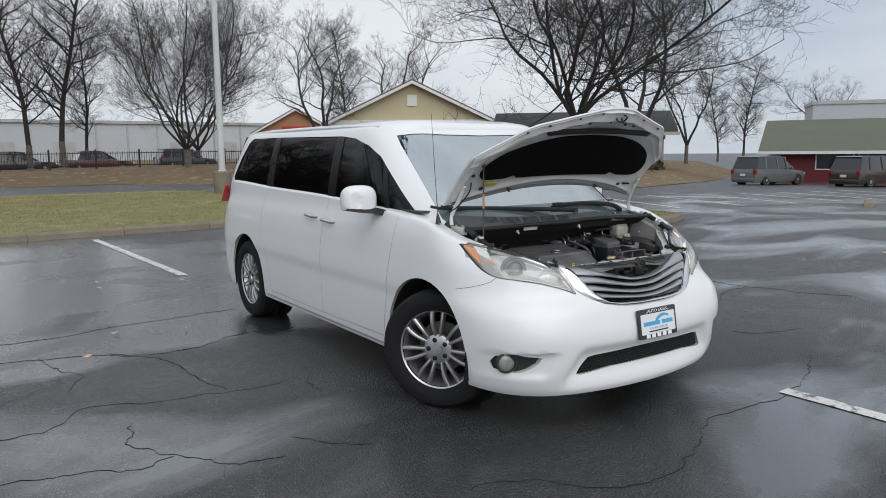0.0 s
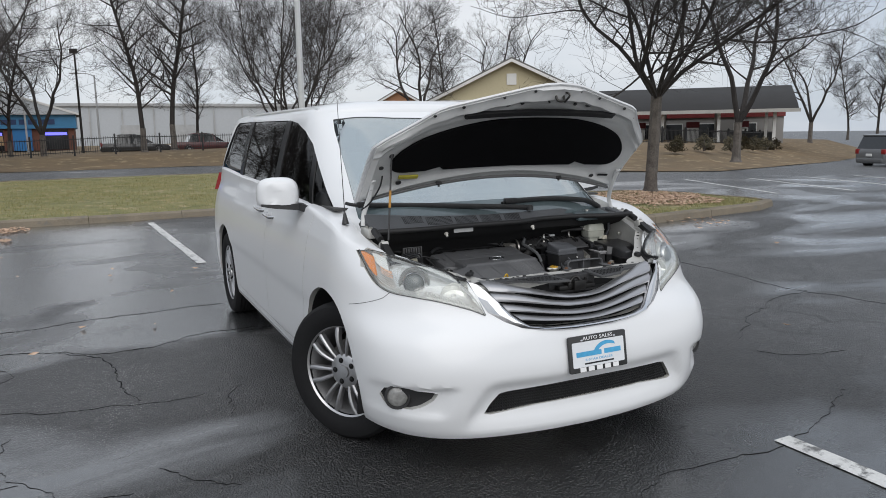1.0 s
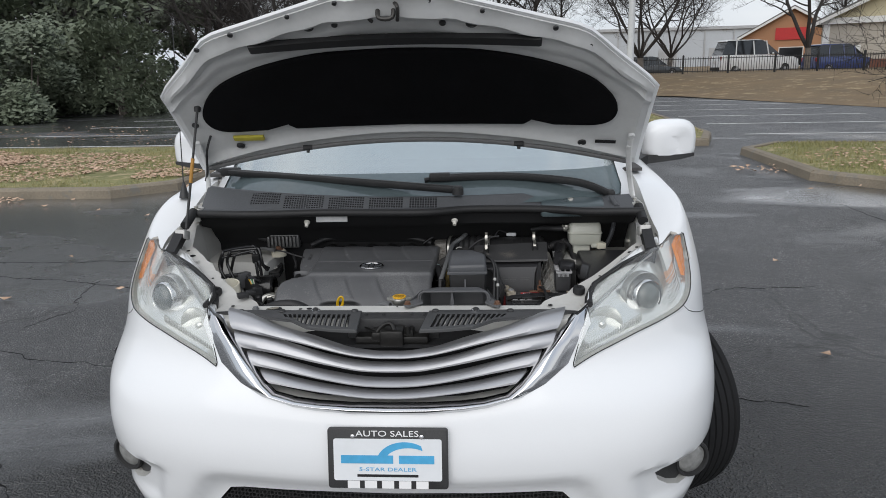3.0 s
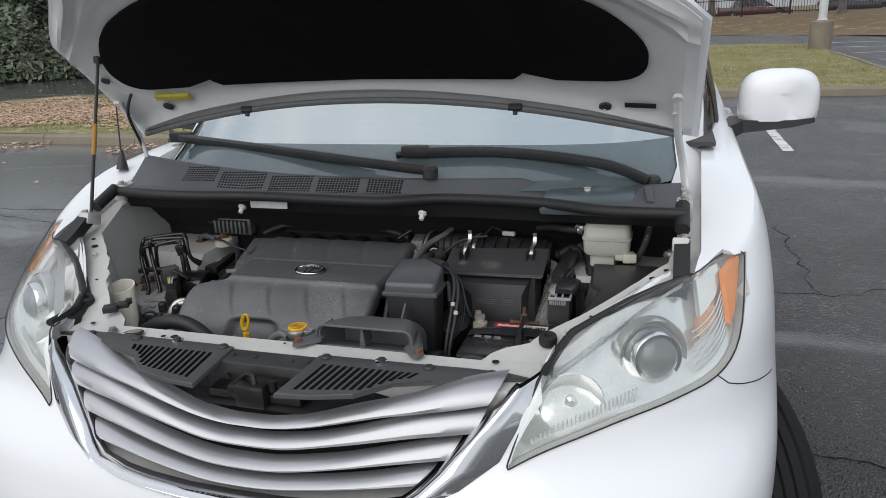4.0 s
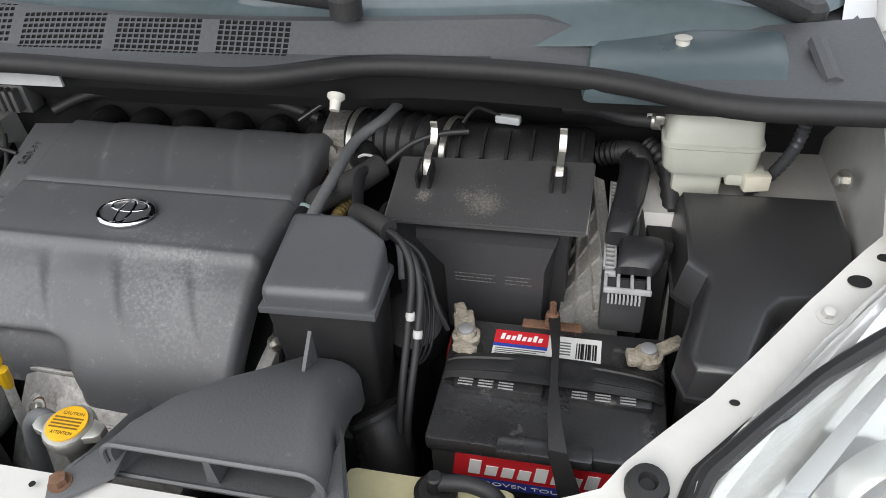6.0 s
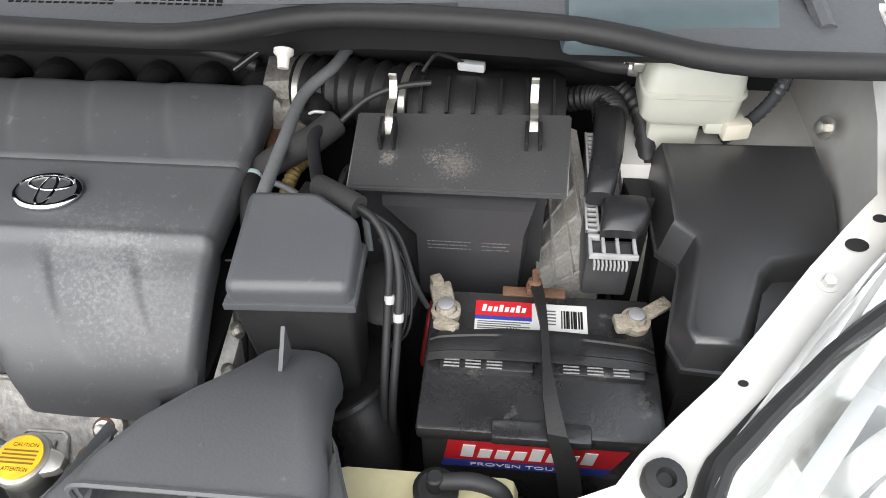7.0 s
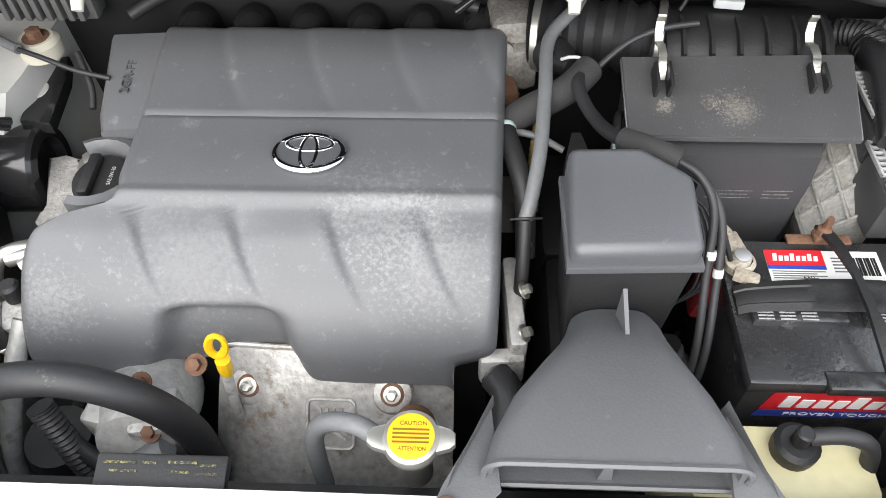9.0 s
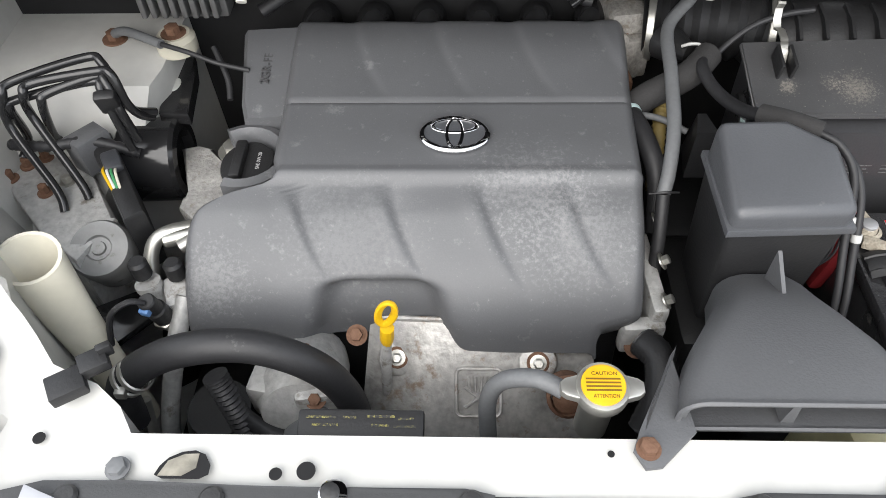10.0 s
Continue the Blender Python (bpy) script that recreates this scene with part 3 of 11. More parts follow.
# ---- trees ----
def bare_tree(seed, height, r0, stems=1, spread=0.8, levels=5, low=0.25, rise_up=0.35, limbs=7, thick=1.0, dense=1.0, fan=(0.35, 0.75), early=0.25, reach=0.75):
    """A leafless tree at the origin: (trunk bmesh, crown bmesh of limbs and twigs)."""
    rnd = random.Random(seed)
    trunk, crown = bmesh.new(), bmesh.new()

    def limb(bm, p, d, length, r, level):
        n = 8 if level < 2 else 5 if level < 3 else 4 if level < 4 else 3
        pts, q, e = [p.copy()], p.copy(), d.copy()
        for k in range(n):
            sway = 0.045 if level == 1 and stems == 1 else 0.15 if level < 2 else 0.20
            e = (e + Vector((rnd.gauss(0, sway), rnd.gauss(0, sway), rnd.gauss(0.03, 0.12) + rise_up * 0.13))).normalized()
            q = q + e * length / n
            pts.append(q.copy())
        seg = 9 if level == 0 else 6 if level == 1 else 4 if level == 2 else 3
        tube(bm, pts, (r, r * 0.25), seg, 2 if level < 2 else 1, caps=False)
        return pts, e

    def grow(pts, e, length, r, level):
        if level >= levels:
            return
        kids = int((limbs if level == 1 else 7 if level == 2 else 6) * dense)
        for k in range(kids):
            t = early + (1 - early) * (k + rnd.random()) / kids
            u = t * (len(pts) - 1)
            i = min(int(u), len(pts) - 2)
            p = pts[i].lerp(pts[i + 1], u - i)
            along = (pts[i + 1] - pts[i]).normalized()
            side = Vector((rnd.gauss(0, 1), rnd.gauss(0, 1), rnd.gauss(0.25, 0.6)))
            side = (side - along * side.dot(along)).normalized()
            d = (along * rnd.uniform(0.45, 0.9) + side * spread).normalized()
            ln = length * rnd.uniform(0.38, 0.72) * (1.15 - 0.45 * t)
            rr = max(0.0032 * thick, r * rnd.uniform(0.32, 0.5) * (1.1 - 0.5 * t))
            got, f = limb(crown, p, d, ln, rr, level)
            grow(got, f, ln, rr, level + 1)

    fork = height * low
    flare = [(r0 * 1.55, 0.0), (r0 * 1.15, 0.12), (r0, 0.4), (r0 * 0.93, fork * 0.6), (r0 * 0.9, fork)]
    lean = Vector((rnd.uniform(-0.05, 0.05), rnd.uniform(-0.05, 0.05), 1))
    rings = []
    for r, h in flare:
        ring = []
        for k in range(14):
            a = 2 * math.pi * k / 14
            rr = r * (1 + 0.10 * math.sin(3 * a + seed) + 0.07 * math.sin(7 * a + h))
            ring.append(Vector((math.cos(a) * rr, math.sin(a) * rr, 0)) + lean * h)
        rings.append(ring)
    loft(trunk, rings)
    top = lean * (fork * 0.97)
    for s in range(stems):
        a = 2 * math.pi * (s + rnd.random() * 0.5) / stems
        out = 0.0 if stems == 1 else rnd.uniform(*fan)
        d = Vector((math.cos(a) * out, math.sin(a) * out, 1)).normalized()
        ln = (height - fork) * rnd.uniform(0.8, 1.0)
        rr = r0 * (0.85 if stems == 1 else 1.15 / math.sqrt(stems))
        pts, e = limb(crown, top, d, ln, rr, 1)
        grow(pts, e, ln * reach, rr, 1)
    return trunk, crown


def tree(name, where, label, group="bare trees", **how):
    ob = thing(name, (0, 0, 0), label, "tree", group)
    t, c = bare_tree(**how)
    part("trunk", t, BARK, ob)
    part("crown", c, TWIG, ob)
    ob.matrix_basis = where
    return ob


tree("bare_tree", pose(9.35, 9.3, 0.1, 0, 0, 40), "large bare tree with ridged grey bark in a kerbed bed", seed=4, height=8.6, r0=0.130, stems=8, spread=0.9, levels=5, low=0.25, limbs=10, thick=1.3, rise_up=0.10, fan=(0.4, 2.5), dense=1.1, early=0.10)
tree("bare_tree", pose(-10.4, 11.2, 0.1, 0, 0, 200), "large bare tree with deeply ridged bark beside leaf litter", seed=9, height=9, r0=0.25, stems=4, spread=0.85, levels=5, low=0.34, limbs=7, thick=1.3, rise_up=0.15, fan=(0.5, 1.4), dense=1.1)
many_tree = tree("bare_tree", pose(8.9, 41, 0.6), "broad many-stemmed bare tree on the bank", seed=21, height=11.5, r0=0.19, stems=8, spread=0.8, levels=5, low=0.1, limbs=10, thick=1.5, fan=(0.25, 1.2), dense=1.1)
slim_tree = tree("bare_tree", pose(1.1, 46.4, 0.6), "slender bare tree by the iron fence", seed=33, height=15, r0=0.17, stems=1, spread=1.0, levels=5, low=0.10, limbs=34, rise_up=0.1, thick=1.9, dense=1.0, early=0.10, reach=0.50)
wide_tree = tree("bare_tree", pose(20.4, 46.3, 0.3), "medium bare tree with a rounded crown", seed=47, height=11.5, r0=0.19, stems=3, spread=0.8, levels=5, low=0.16, limbs=11, thick=1.8, dense=0.95, fan=(0.15, 0.6))
for src, x, y, z, turn, size in (
        (slim_tree, 2.9, 46.3, 0.7, 120, 1.08), (slim_tree, 5.4, 54, 0.8, 60, 0.75), (many_tree, -8.3, 28.4, 0.1, 80, 0.95), (wide_tree, -9.5, 40, 0.4, 10, 1.0),
        (slim_tree, -13.6, 35, 0.2, 200, 1.0), (wide_tree, 22.6, 18.9, 0.1, 140, 0.9), (slim_tree, 25, 52, 0.4, 20, 0.85), (wide_tree, -4.5, 47, 0.2, 75, 0.85), (slim_tree, -6.5, 50, 0.2, 175, 0.8),
        (wide_tree, 60.8, 44.6, 0.0, 30, 1.05), (slim_tree, 70, 44, 0.0, 150, 0.85), (wide_tree, 80.7, 41.2, 0.0, 90, 0.85), (slim_tree, 74, 50, 0.0, 250, 0.8), (wide_tree, -18, 45, 0.2, 50, 1.2),
        (many_tree, -20, 33, 0.1, 220, 1.0), (slim_tree, -24, 37, 0.1, 300, 1.1), (many_tree, 15.5, 62, 0.5, 160, 1.15), (wide_tree, 33, 57, 0.4, 210, 1.1), (slim_tree, -17, 50, 0.2, 33, 1.15), (wide_tree, -25, 46, 0.2, 133, 1.25)):
    ob = copy_thing(src, pose(x, y, z, 0, 0, turn))
    ob.scale = (size, size, size)

# ---- the van ----
WHITE = surface("white_car_paint", (0.80, 0.81, 0.82), 0.32, var=0.015, scale=0.7, fine=300, bump=0.0, coat=0.6, rough_var=0.05)
BAY_WHITE = surface("dusty_white_paint", (0.54, 0.535, 0.51), 0.42, var=0.06, scale=5, fine=60, bump=0.03, coat=0.2, spots=0.08, patch=(0.45, 0.42, 0.36))
BLACK_PLASTIC = surface("black_plastic", (0.0195, 0.0195, 0.0202), 0.5, var=0.15, scale=9, fine=260, bump=0.12, alt=(0.042, 0.042, 0.043))
GREY_PLASTIC = surface("grey_black_plastic", (0.108, 0.110, 0.115), 0.5, var=0.1, scale=7, fine=400, bump=0.1, spots=0.12, patch=(0.17, 0.17, 0.17))
RUBBER = surface("tyre_rubber", (0.014, 0.014, 0.015), 0.75, var=0.15, scale=6, fine=80, bump=0.15, spec=0.25)
ALLOY = surface("silver_alloy", (0.55, 0.55, 0.56), 0.32, metal=0.85, var=0.06, scale=6, fine=80, bump=0.02)
CHROME = surface("chrome", (0.68, 0.68, 0.69), 0.06, metal=1.0, var=0.02, scale=4, bump=0.0, rough_var=0.03)
SATIN = surface("satin_silver", (0.43, 0.432, 0.447), 0.36, metal=0.75, var=0.03, scale=4, fine=150, bump=0.01)
# near-black for holes and recesses, their shade put into the colour; also black liners
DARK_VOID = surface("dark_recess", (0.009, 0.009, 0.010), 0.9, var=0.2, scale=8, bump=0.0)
GLASS_TINT = clear("tinted_glass", (0.16, 0.165, 0.17), 0.02)
# dull body: dirty film, and part of the sky's pale reflection painted in
GLASS_FRONT = clear("windscreen_glass", (0.72, 0.83, 0.83), 0.02, body=0.26, mirror=0.44)
LAMP_GLASS = clear("lamp_cover", (0.97, 0.975, 0.965), 0.03, body=0.02, mirror=0.06)
PILLAR_BLACK = surface("gloss_black_pillar", (0.008, 0.008, 0.009), 0.3, var=0.1, scale=3, bump=0, spec=0.3)
AMBER = surface("amber_lens", (0.90, 0.27, 0.02), 0.2, var=0.1, scale=30, fine=200, bump=0.1, coat=0.5)
REFLECTOR = surface("lamp_reflector", (0.88, 0.885, 0.87), 0.14, metal=0.66, var=0.05, scale=30, bump=0.05)
INTERIOR = surface("grey_cloth", (0.07, 0.068, 0.066), 0.9, var=0.15, scale=4, fine=90, bump=0.2)
DASH = surface("dashboard", (0.20, 0.195, 0.185), 0.75, var=0.06, scale=4, fine=120, bump=0.1)

van = thing("van", (0, 1.5, 0), "white minivan with its bonnet open in a car park", "van")


def plan(u, z, grow=0.0):
    """The van's outline at height z: u from 0 at the middle of the nose to 1 at the middle of the tail. Half width, metres."""
    p = between(z, (0.2, 3.3), (0.45, 3.8), (0.62, 3.8), (0.74, 3.0), (0.88, 2.75), (1.1, 2.6))
    q = between(z, (0.2, 3.2), (0.45, 3.6), (0.62, 3.5), (0.74, 2.8), (0.88, 2.65), (1.1, 2.8))
    w = between(z, (0.17, 0.91), (0.25, 0.955), (0.42, 0.982), (0.65, 0.992), (0.85, 0.982), (1.0, 0.957), (1.12, 0.915), (1.25, 0.895)) + grow
    w -= 0.010 / (1 + math.exp((z - 0.655) / 0.012)) * between(z, (0.30, 0.0), (0.45, 0.6), (0.6, 1.0)) * between(u, (0.42, 0.0), (0.52, 1.0))
    nose = between(z, (0.16, -0.69), (0.2, -0.74), (0.26, -0.762), (0.42, -0.775), (0.52, -0.777), (0.62, -0.755), (0.674, -0.736), (0.74, -0.70), (0.87, -0.645), (1.0, -0.42), (1.1, -0.22)) - grow
    bulge = between(z, (0.2, 0.03), (0.62, 0.035), (0.74, 0.022), (0.86, 0.0))
    yb, ye, tail = 0.12, 3.35, between(z, (0.2, 4.02), (0.5, 4.12), (0.8, 4.10), (1.2, 4.02)) + grow
    if u < 0.5:
        a = u / 0.5 * math.pi / 2
        x = w * math.sin(a) ** (2 / p)
        y = yb - (yb - nose) * math.cos(a) ** (2 / q) - bulge * math.exp(-(x / 0.33) ** 2)
        # the sunken panel round the lower intake and the hollows at the fog lamps
        y += 0.034 * between(z, (0.235, 0.0), (0.27, 0.35), (0.33, 1.0), (0.42, 0.9), (0.465, 0.12), (0.48, 0.0)) / (1 + math.exp(min(60, (x - between(z, (0.24, 0.62), (0.33, 0.58), (0.47, 0.50))) / 0.010)))
        y += 0.022 * between(z, (0.31, 0.0), (0.345, 1.0), (0.44, 1.0), (0.456, 0.0)) / (1 + math.exp(min(60, (0.66 + (0.456 - z) * 0.3 - x) / 0.008))) / (1 + math.exp(min(60, (x - 0.94) / 0.006)))
        return x, y
    if u < 0.85:
        t = (u - 0.5) / 0.35
        return w, yb + (ye - yb) * t
    a = (u - 0.85) / 0.15 * math.pi / 2
    return w * max(0.0, math.cos(a)) ** 0.6, ye + (tail - ye) * math.sin(a) ** 0.6


def crown_line(y):
    """Height of the upper edge of the body side at y."""
    return between(y, (-0.72, 0.845), (-0.6, 0.875), (-0.45, 0.925), (-0.31, 0.972), (-0.17, 1.0), (0.09, 1.075), (0.36, 1.105), (1.36, 1.17), (2.63, 1.20), (3.5, 1.23), (4.2, 1.23))


US = [0.5 * (k / 64) ** 0.75 for k in range(65)] + [0.5 + 0.35 * k / 22 for k in range(1, 23)] + [0.85 + 0.15 * k / 10 for k in range(1, 11)]


def body_point(u, v, grow=0.0):
    """On the van's side: v from 0 at the sill to 1 at the upper edge."""
    z1 = 0.95
    for _ in range(6):
        z1 = crown_line(plan(u, z1)[1])
    low = between(plan(u, 0.3)[1], (-0.8, 0.205), (-0.5, 0.21), (-0.2, 0.23), (0.4, 0.255), (3.6, 0.255), (4.1, 0.3))
    z = low + (z1 - low) * v
    x, y = plan(u, z, grow)
    return Vector((x, y, z))


def body_solid(grow=0.0):
    bm = bmesh.new()
    vs = [k / 46 for k in range(47)]
    rings = []
    under = [(0.80, -0.015), (0.94, -0.012), (0.985, -0.006)]
    for k, dz in under:
        rings.append([body_point(u, 0, grow) for u in US])
        rings[-1] = [Vector((p.x * k, 1.6 + (p.y - 1.6) * (1 - (1 - k) * 0.35), p.z + dz)) for p in rings[-1]]
    for v in vs:
        rings.append([body_point(u, v, grow) for u in US])
    top = rings[-1]
    for k, dz in ((0.992, 0.008), (0.975, 0.014), (0.94, 0.02), (0.85, 0.027)):
        rings.append([Vector((p.x * k, 1.6 + (p.y - 1.6) * (1 - (1 - k) * 0.55), p.z + dz)) for p in top])
    left = [[bm.verts.new(p) for p in r] for r in rings]
    right = [[v if abs(v.co.x) < 1e-6 else bm.verts.new((-v.co.x, v.co.y, v.co.z)) for v in r] for r in left]
    n = len(US)
    for side in (left, right):
        for a, b in zip(side, side[1:]):
            for k in range(n - 1):
                bm.faces.new((a[k], a[k + 1], b[k + 1], b[k]))
    for row in (0, len(left) - 1):
        a, b = left[row], right[row]
        for k in range(n - 1):
            vs4 = [a[k], a[k + 1], b[k + 1], b[k]]
            uniq = [v for i, v in enumerate(vs4) if v not in vs4[:i]]
            if len(uniq) > 2:
                bm.faces.new(uniq)
    return bm


def both_sides(points):
    return points + [(-x, y) for x, y in reversed(points)]


def bay_cut():
    half = [(0.41, -0.508), (0.425, -0.485), (0.45, -0.466), (0.493, -0.450), (0.512, -0.427), (0.546, -0.394), (0.581, -0.361), (0.618, -0.318), (0.672, -0.254), (0.706, -0.218), (0.742, -0.182), (0.758, -0.10), (0.765, -0.03), (0.765, 0.0), (0.765, 0.30)]
    return sunk(half, lambda y: between(y, (-0.51, 0.60), (-0.42, 0.64), (-0.3, 0.70), (-0.2, 0.735), (-0.1, 0.775), (-0.05, 0.80), (-0.03, 0.868), (0.3, 0.872)), lambda y: between(y, (-0.40, 0.0), (-0.28, 0.28), (-0.05, 0.28), (0.0, 0.1), (0.05, 0.0)))


def deep_cut():
    """The well below: narrower, beside the strut towers and the wheel housings."""
    bm = bmesh.new()
    half = [(0.405, -0.504), (0.42, -0.482), (0.47, -0.45), (0.56, -0.36), (0.60, -0.30), (0.605, -0.17), (0.59, -0.10), (0.54, -0.06), (0.52, 0.0), (0.52, 0.26)]
    prism(bm, both_sides(half), pose(0, 0, 0.36), 0.6)
    return bm


def rim_cut():
    """The sunken ledge under the bonnet's edge: level over the radiator, climbing along the wings."""
    half = [(0.30, -0.735), (0.46, -0.66), (0.535, -0.575), (0.550, -0.50), (0.562, -0.458), (0.582, -0.432), (0.616, -0.399), (0.671, -0.347), (0.726, -0.311), (0.773, -0.2915), (0.792, -0.284), (0.799, -0.24), (0.806, -0.20), (0.81, 0.0), (0.815, 0.32)]
    return sunk(half, lambda y: between(y, (-0.74, 0.838), (-0.56, 0.858), (-0.48, 0.868), (-0.43, 0.889), (-0.36, 0.908), (-0.27, 0.932), (-0.235, 0.944), (-0.18, 0.968), (0.0, 1.02), (0.3, 1.03)))


def sunk(half, floor, lean=lambda y: 0.0):
    """A cutter on a symmetric outline whose floor follows y."""
    bm = bmesh.new()
    ring = both_sides(half)
    a = [bm.verts.new((x * (1 - (lean(y) if x < 0 else 0.0) * (1.0 - floor(y))), y, floor(y))) for x, y in ring]
    b = [bm.verts.new((x * (1 + (lean(y) if x < 0 else 0.0) * 0.6), y, 1.6)) for x, y in ring]
    n, m = len(half), len(ring)
    for k in range(n - 1):
        bm.faces.new((a[k], a[k + 1], a[m - 2 - k], a[m - 1 - k]))
        bm.faces.new((b[k + 1], b[k], b[m - 1 - k], b[m - 2 - k]))
    for k in range(m):
        bm.faces.new((a[k], a[(k + 1) % m], b[(k + 1) % m], b[k]))
    return bm


def wheel_cut(y, s, r=0.405):
    bm = bmesh.new()
    lathe(bm, [(r, 0), (r, 0.5), (r - 0.006, 0.5)], Matrix.Translation((s * 0.62, y, 0.375)) @ pose(0, 0, 0, 0, 90 * s), 48)
    return bm


def front_cut(outline, depth, s=1):
    """Prism through the nose from (x, z) pairs: from y = -1 back to depth."""
    bm = bmesh.new()
    prism(bm, [(x * s, z) for x, z in outline], Matrix.Translation((0, depth, 0)) @ pose(0, 0, 0, 90, 0, 0), 0.6)
    return bm


GRILLE = [(0.0, 0.664), (0.20, 0.667), (0.315, 0.681), (0.38, 0.722), (0.448, 0.795), (0.515, 0.873), (0.50, 0.90), (0.0, 0.90)]
LOWER = [(0.0, 0.335), (0.30, 0.33), (0.50, 0.312), (0.526, 0.318), (0.50, 0.36), (0.462, 0.405), (0.42, 0.412), (0.0, 0.425)]


def mirror_outline(half):
    return half[:] + [(-x, z) for x, z in reversed(half) if x > 1e-6]


def u_of_x(x, z):
    """The u at which the outline at height z reaches half width x, on the nose."""
    lo, hi = 0.0, 0.5
    for _ in range(40):
        mid = (lo + hi) / 2
        if plan(mid, z)[0] < x:
            lo = mid
        else:
            hi = mid
    return lo


def u_of_y(y, z):
    lo, hi = 0.0, 0.5
    for _ in range(40):
        mid = (lo + hi) / 2
        if plan(mid, z)[1] < y:
            lo = mid
        else:
            hi = mid
    return lo


# the headlamp between its lower and its upper edge, over u
U_TIP, U_END = u_of_x(0.492, 0.742), u_of_y(-0.185, 0.985)


def lamp_low(u):
    t = (u - U_TIP) / (U_END - U_TIP)
    return between(t, (0.0, 0.742), (0.08, 0.762), (0.172, 0.780), (0.349, 0.806), (0.555, 0.823), (0.738, 0.837), (0.845, 0.863), (0.911, 0.902), (0.96, 0.950), (1.0, 0.99))


def lamp_high(u):
    t = (u - U_TIP) / (U_END - U_TIP)
    return min(between(t, (0.0, 0.746), (0.06, 0.80), (0.14, 0.862), (0.22, 0.893), (0.5, 0.955), (0.75, 0.985), (0.9, 0.995), (1.0, 0.994)), body_point(u, 1.0).z + 0.012)


def lamp_rim(t):
    """The upper inner edge of the lamp, along the bonnet's gap."""
    line = ((0.0, 0.492, -0.66, 0.746), (0.06, 0.52, -0.615, 0.835), (0.11, 0.541, -0.575, 0.888), (0.2, 0.550, -0.49, 0.886), (0.3, 0.569, -0.44, 0.902), (0.42, 0.612, -0.397, 0.917), (0.55, 0.667, -0.345, 0.936), (0.66, 0.722, -0.305, 0.952), (0.745, 0.77, -0.282, 0.967), (0.79, 0.796, -0.292, 0.982), (0.9, 0.83, -0.22, 0.988), (1.0, 0.86, -0.165, 0.992))
    i = next(k for k in range(len(line) - 1) if t <= line[k + 1][0])
    w = (t - line[i][0]) / (line[i + 1][0] - line[i][0])
    return Vector(line[i][1:]).lerp(Vector(line[i + 1][1:]), w)


def lamp_patch(s, grow, nu=32, nz=10, over=5):
    rows = [[] for _ in range(nz + over + 1)]
    for i in range(nu + 1):
        t = i / nu
        u = U_TIP + (U_END - U_TIP) * t
        lo, hi = lamp_low(u), lamp_high(u)
        for j in range(nz + 1):
            z = lo + (hi - lo) * j / nz
            x, y = plan(u, z, grow)
            rows[j].append(Vector((s * x, y, z)))
        edge, rim = rows[nz][-1], lamp_rim(t)
        rim = Vector((s * rim.x, rim.y, rim.z + grow * 0.8))
        gap = (rim - edge).length
        for j in range(1, over + 1):
            p = edge.lerp(rim, j / over)
            p.z += math.sin(math.pi * j / over) * min(0.008, gap * 0.12) + grow * 0.5 * j / over
            rows[nz + j].append(p)
    return rows


def slab(bm, front, back):
    """Closes two equal grids of points to a solid."""
    f = [[bm.verts.new(p) for p in r] for r in front]
    b = [[bm.verts.new(p) for p in r] for r in back]
    h, w = len(f), len(f[0])
    for g in (f, b):
        for j in range(h - 1):
            for i in range(w - 1):
                bm.faces.new((g[j][i], g[j][i + 1], g[j + 1][i + 1], g[j + 1][i]))
    loop = [(0, i) for i in range(w - 1)] + [(j, w - 1) for j in range(h - 1)] + [(h - 1, i) for i in range(w - 1, 0, -1)] + [(j, 0) for j in range(h - 1, 0, -1)]
    for k in range(len(loop)):
        (j0, i0), (j1, i1) = loop[k], loop[(k + 1) % len(loop)]
        bm.faces.new((f[j0][i0], f[j1][i1], b[j1][i1], b[j0][i0]))


def lamp_cut(s):
    """The opening in the skin that faces ahead and outwards."""
    bm = bmesh.new()
    inner = [[Vector((p.x - s * 0.02, p.y + 0.07, p.z)) for p in r] for r in lamp_patch(s, -0.02, 30, 8, 0)]
    slab(bm, lamp_patch(s, 0.03, 30, 8, 0), inner)
    return bm


def lamp_top_cut(s):
    """The opening in the skin above, between the outer edge and the bonnet's gap."""
    bm = bmesh.new()
    rings = []
    for k in range(17):
        t = 0.10 + 0.86 * k / 16
        u = U_TIP + (U_END - U_TIP) * t
        rim = lamp_rim(t)
        x, y = plan(u, lamp_high(u), 0.05)
        low = max(lamp_low(u) + 0.012, rim.z - 0.06)
        rings.append([Vector((s * rim.x, rim.y, low)), Vector((s * x, y, low)), Vector((s * x, y, rim.z + 0.09)), Vector((s * rim.x, rim.y, rim.z + 0.09))])
    loft(bm, rings)
    return bm


def seam_cut(points, s, wide=0.004, deep=0.012):
    """A thin groove along the van's side through (y, z) points."""
    bm = bmesh.new()
    line = smooth_line([(0, y, z) for y, z in points], 5)
    a, b = [], []
    for i, q in enumerate(line):
        d = (line[min(i + 1, len(line) - 1)] - line[max(i - 1, 0)]).normalized()
        o = Vector((0, -d.z, d.y)) * wide / 2
        w = plan(0.6, q.z)[0]
        a.append([Vector((s * (w - deep), *(q - o).yz)), Vector((s * (w - deep), *(q + o).yz)), Vector((s * (w + 0.05), *(q + o).yz)), Vector((s * (w + 0.05), *(q - o).yz))])
    loft(bm, a)
    return bm


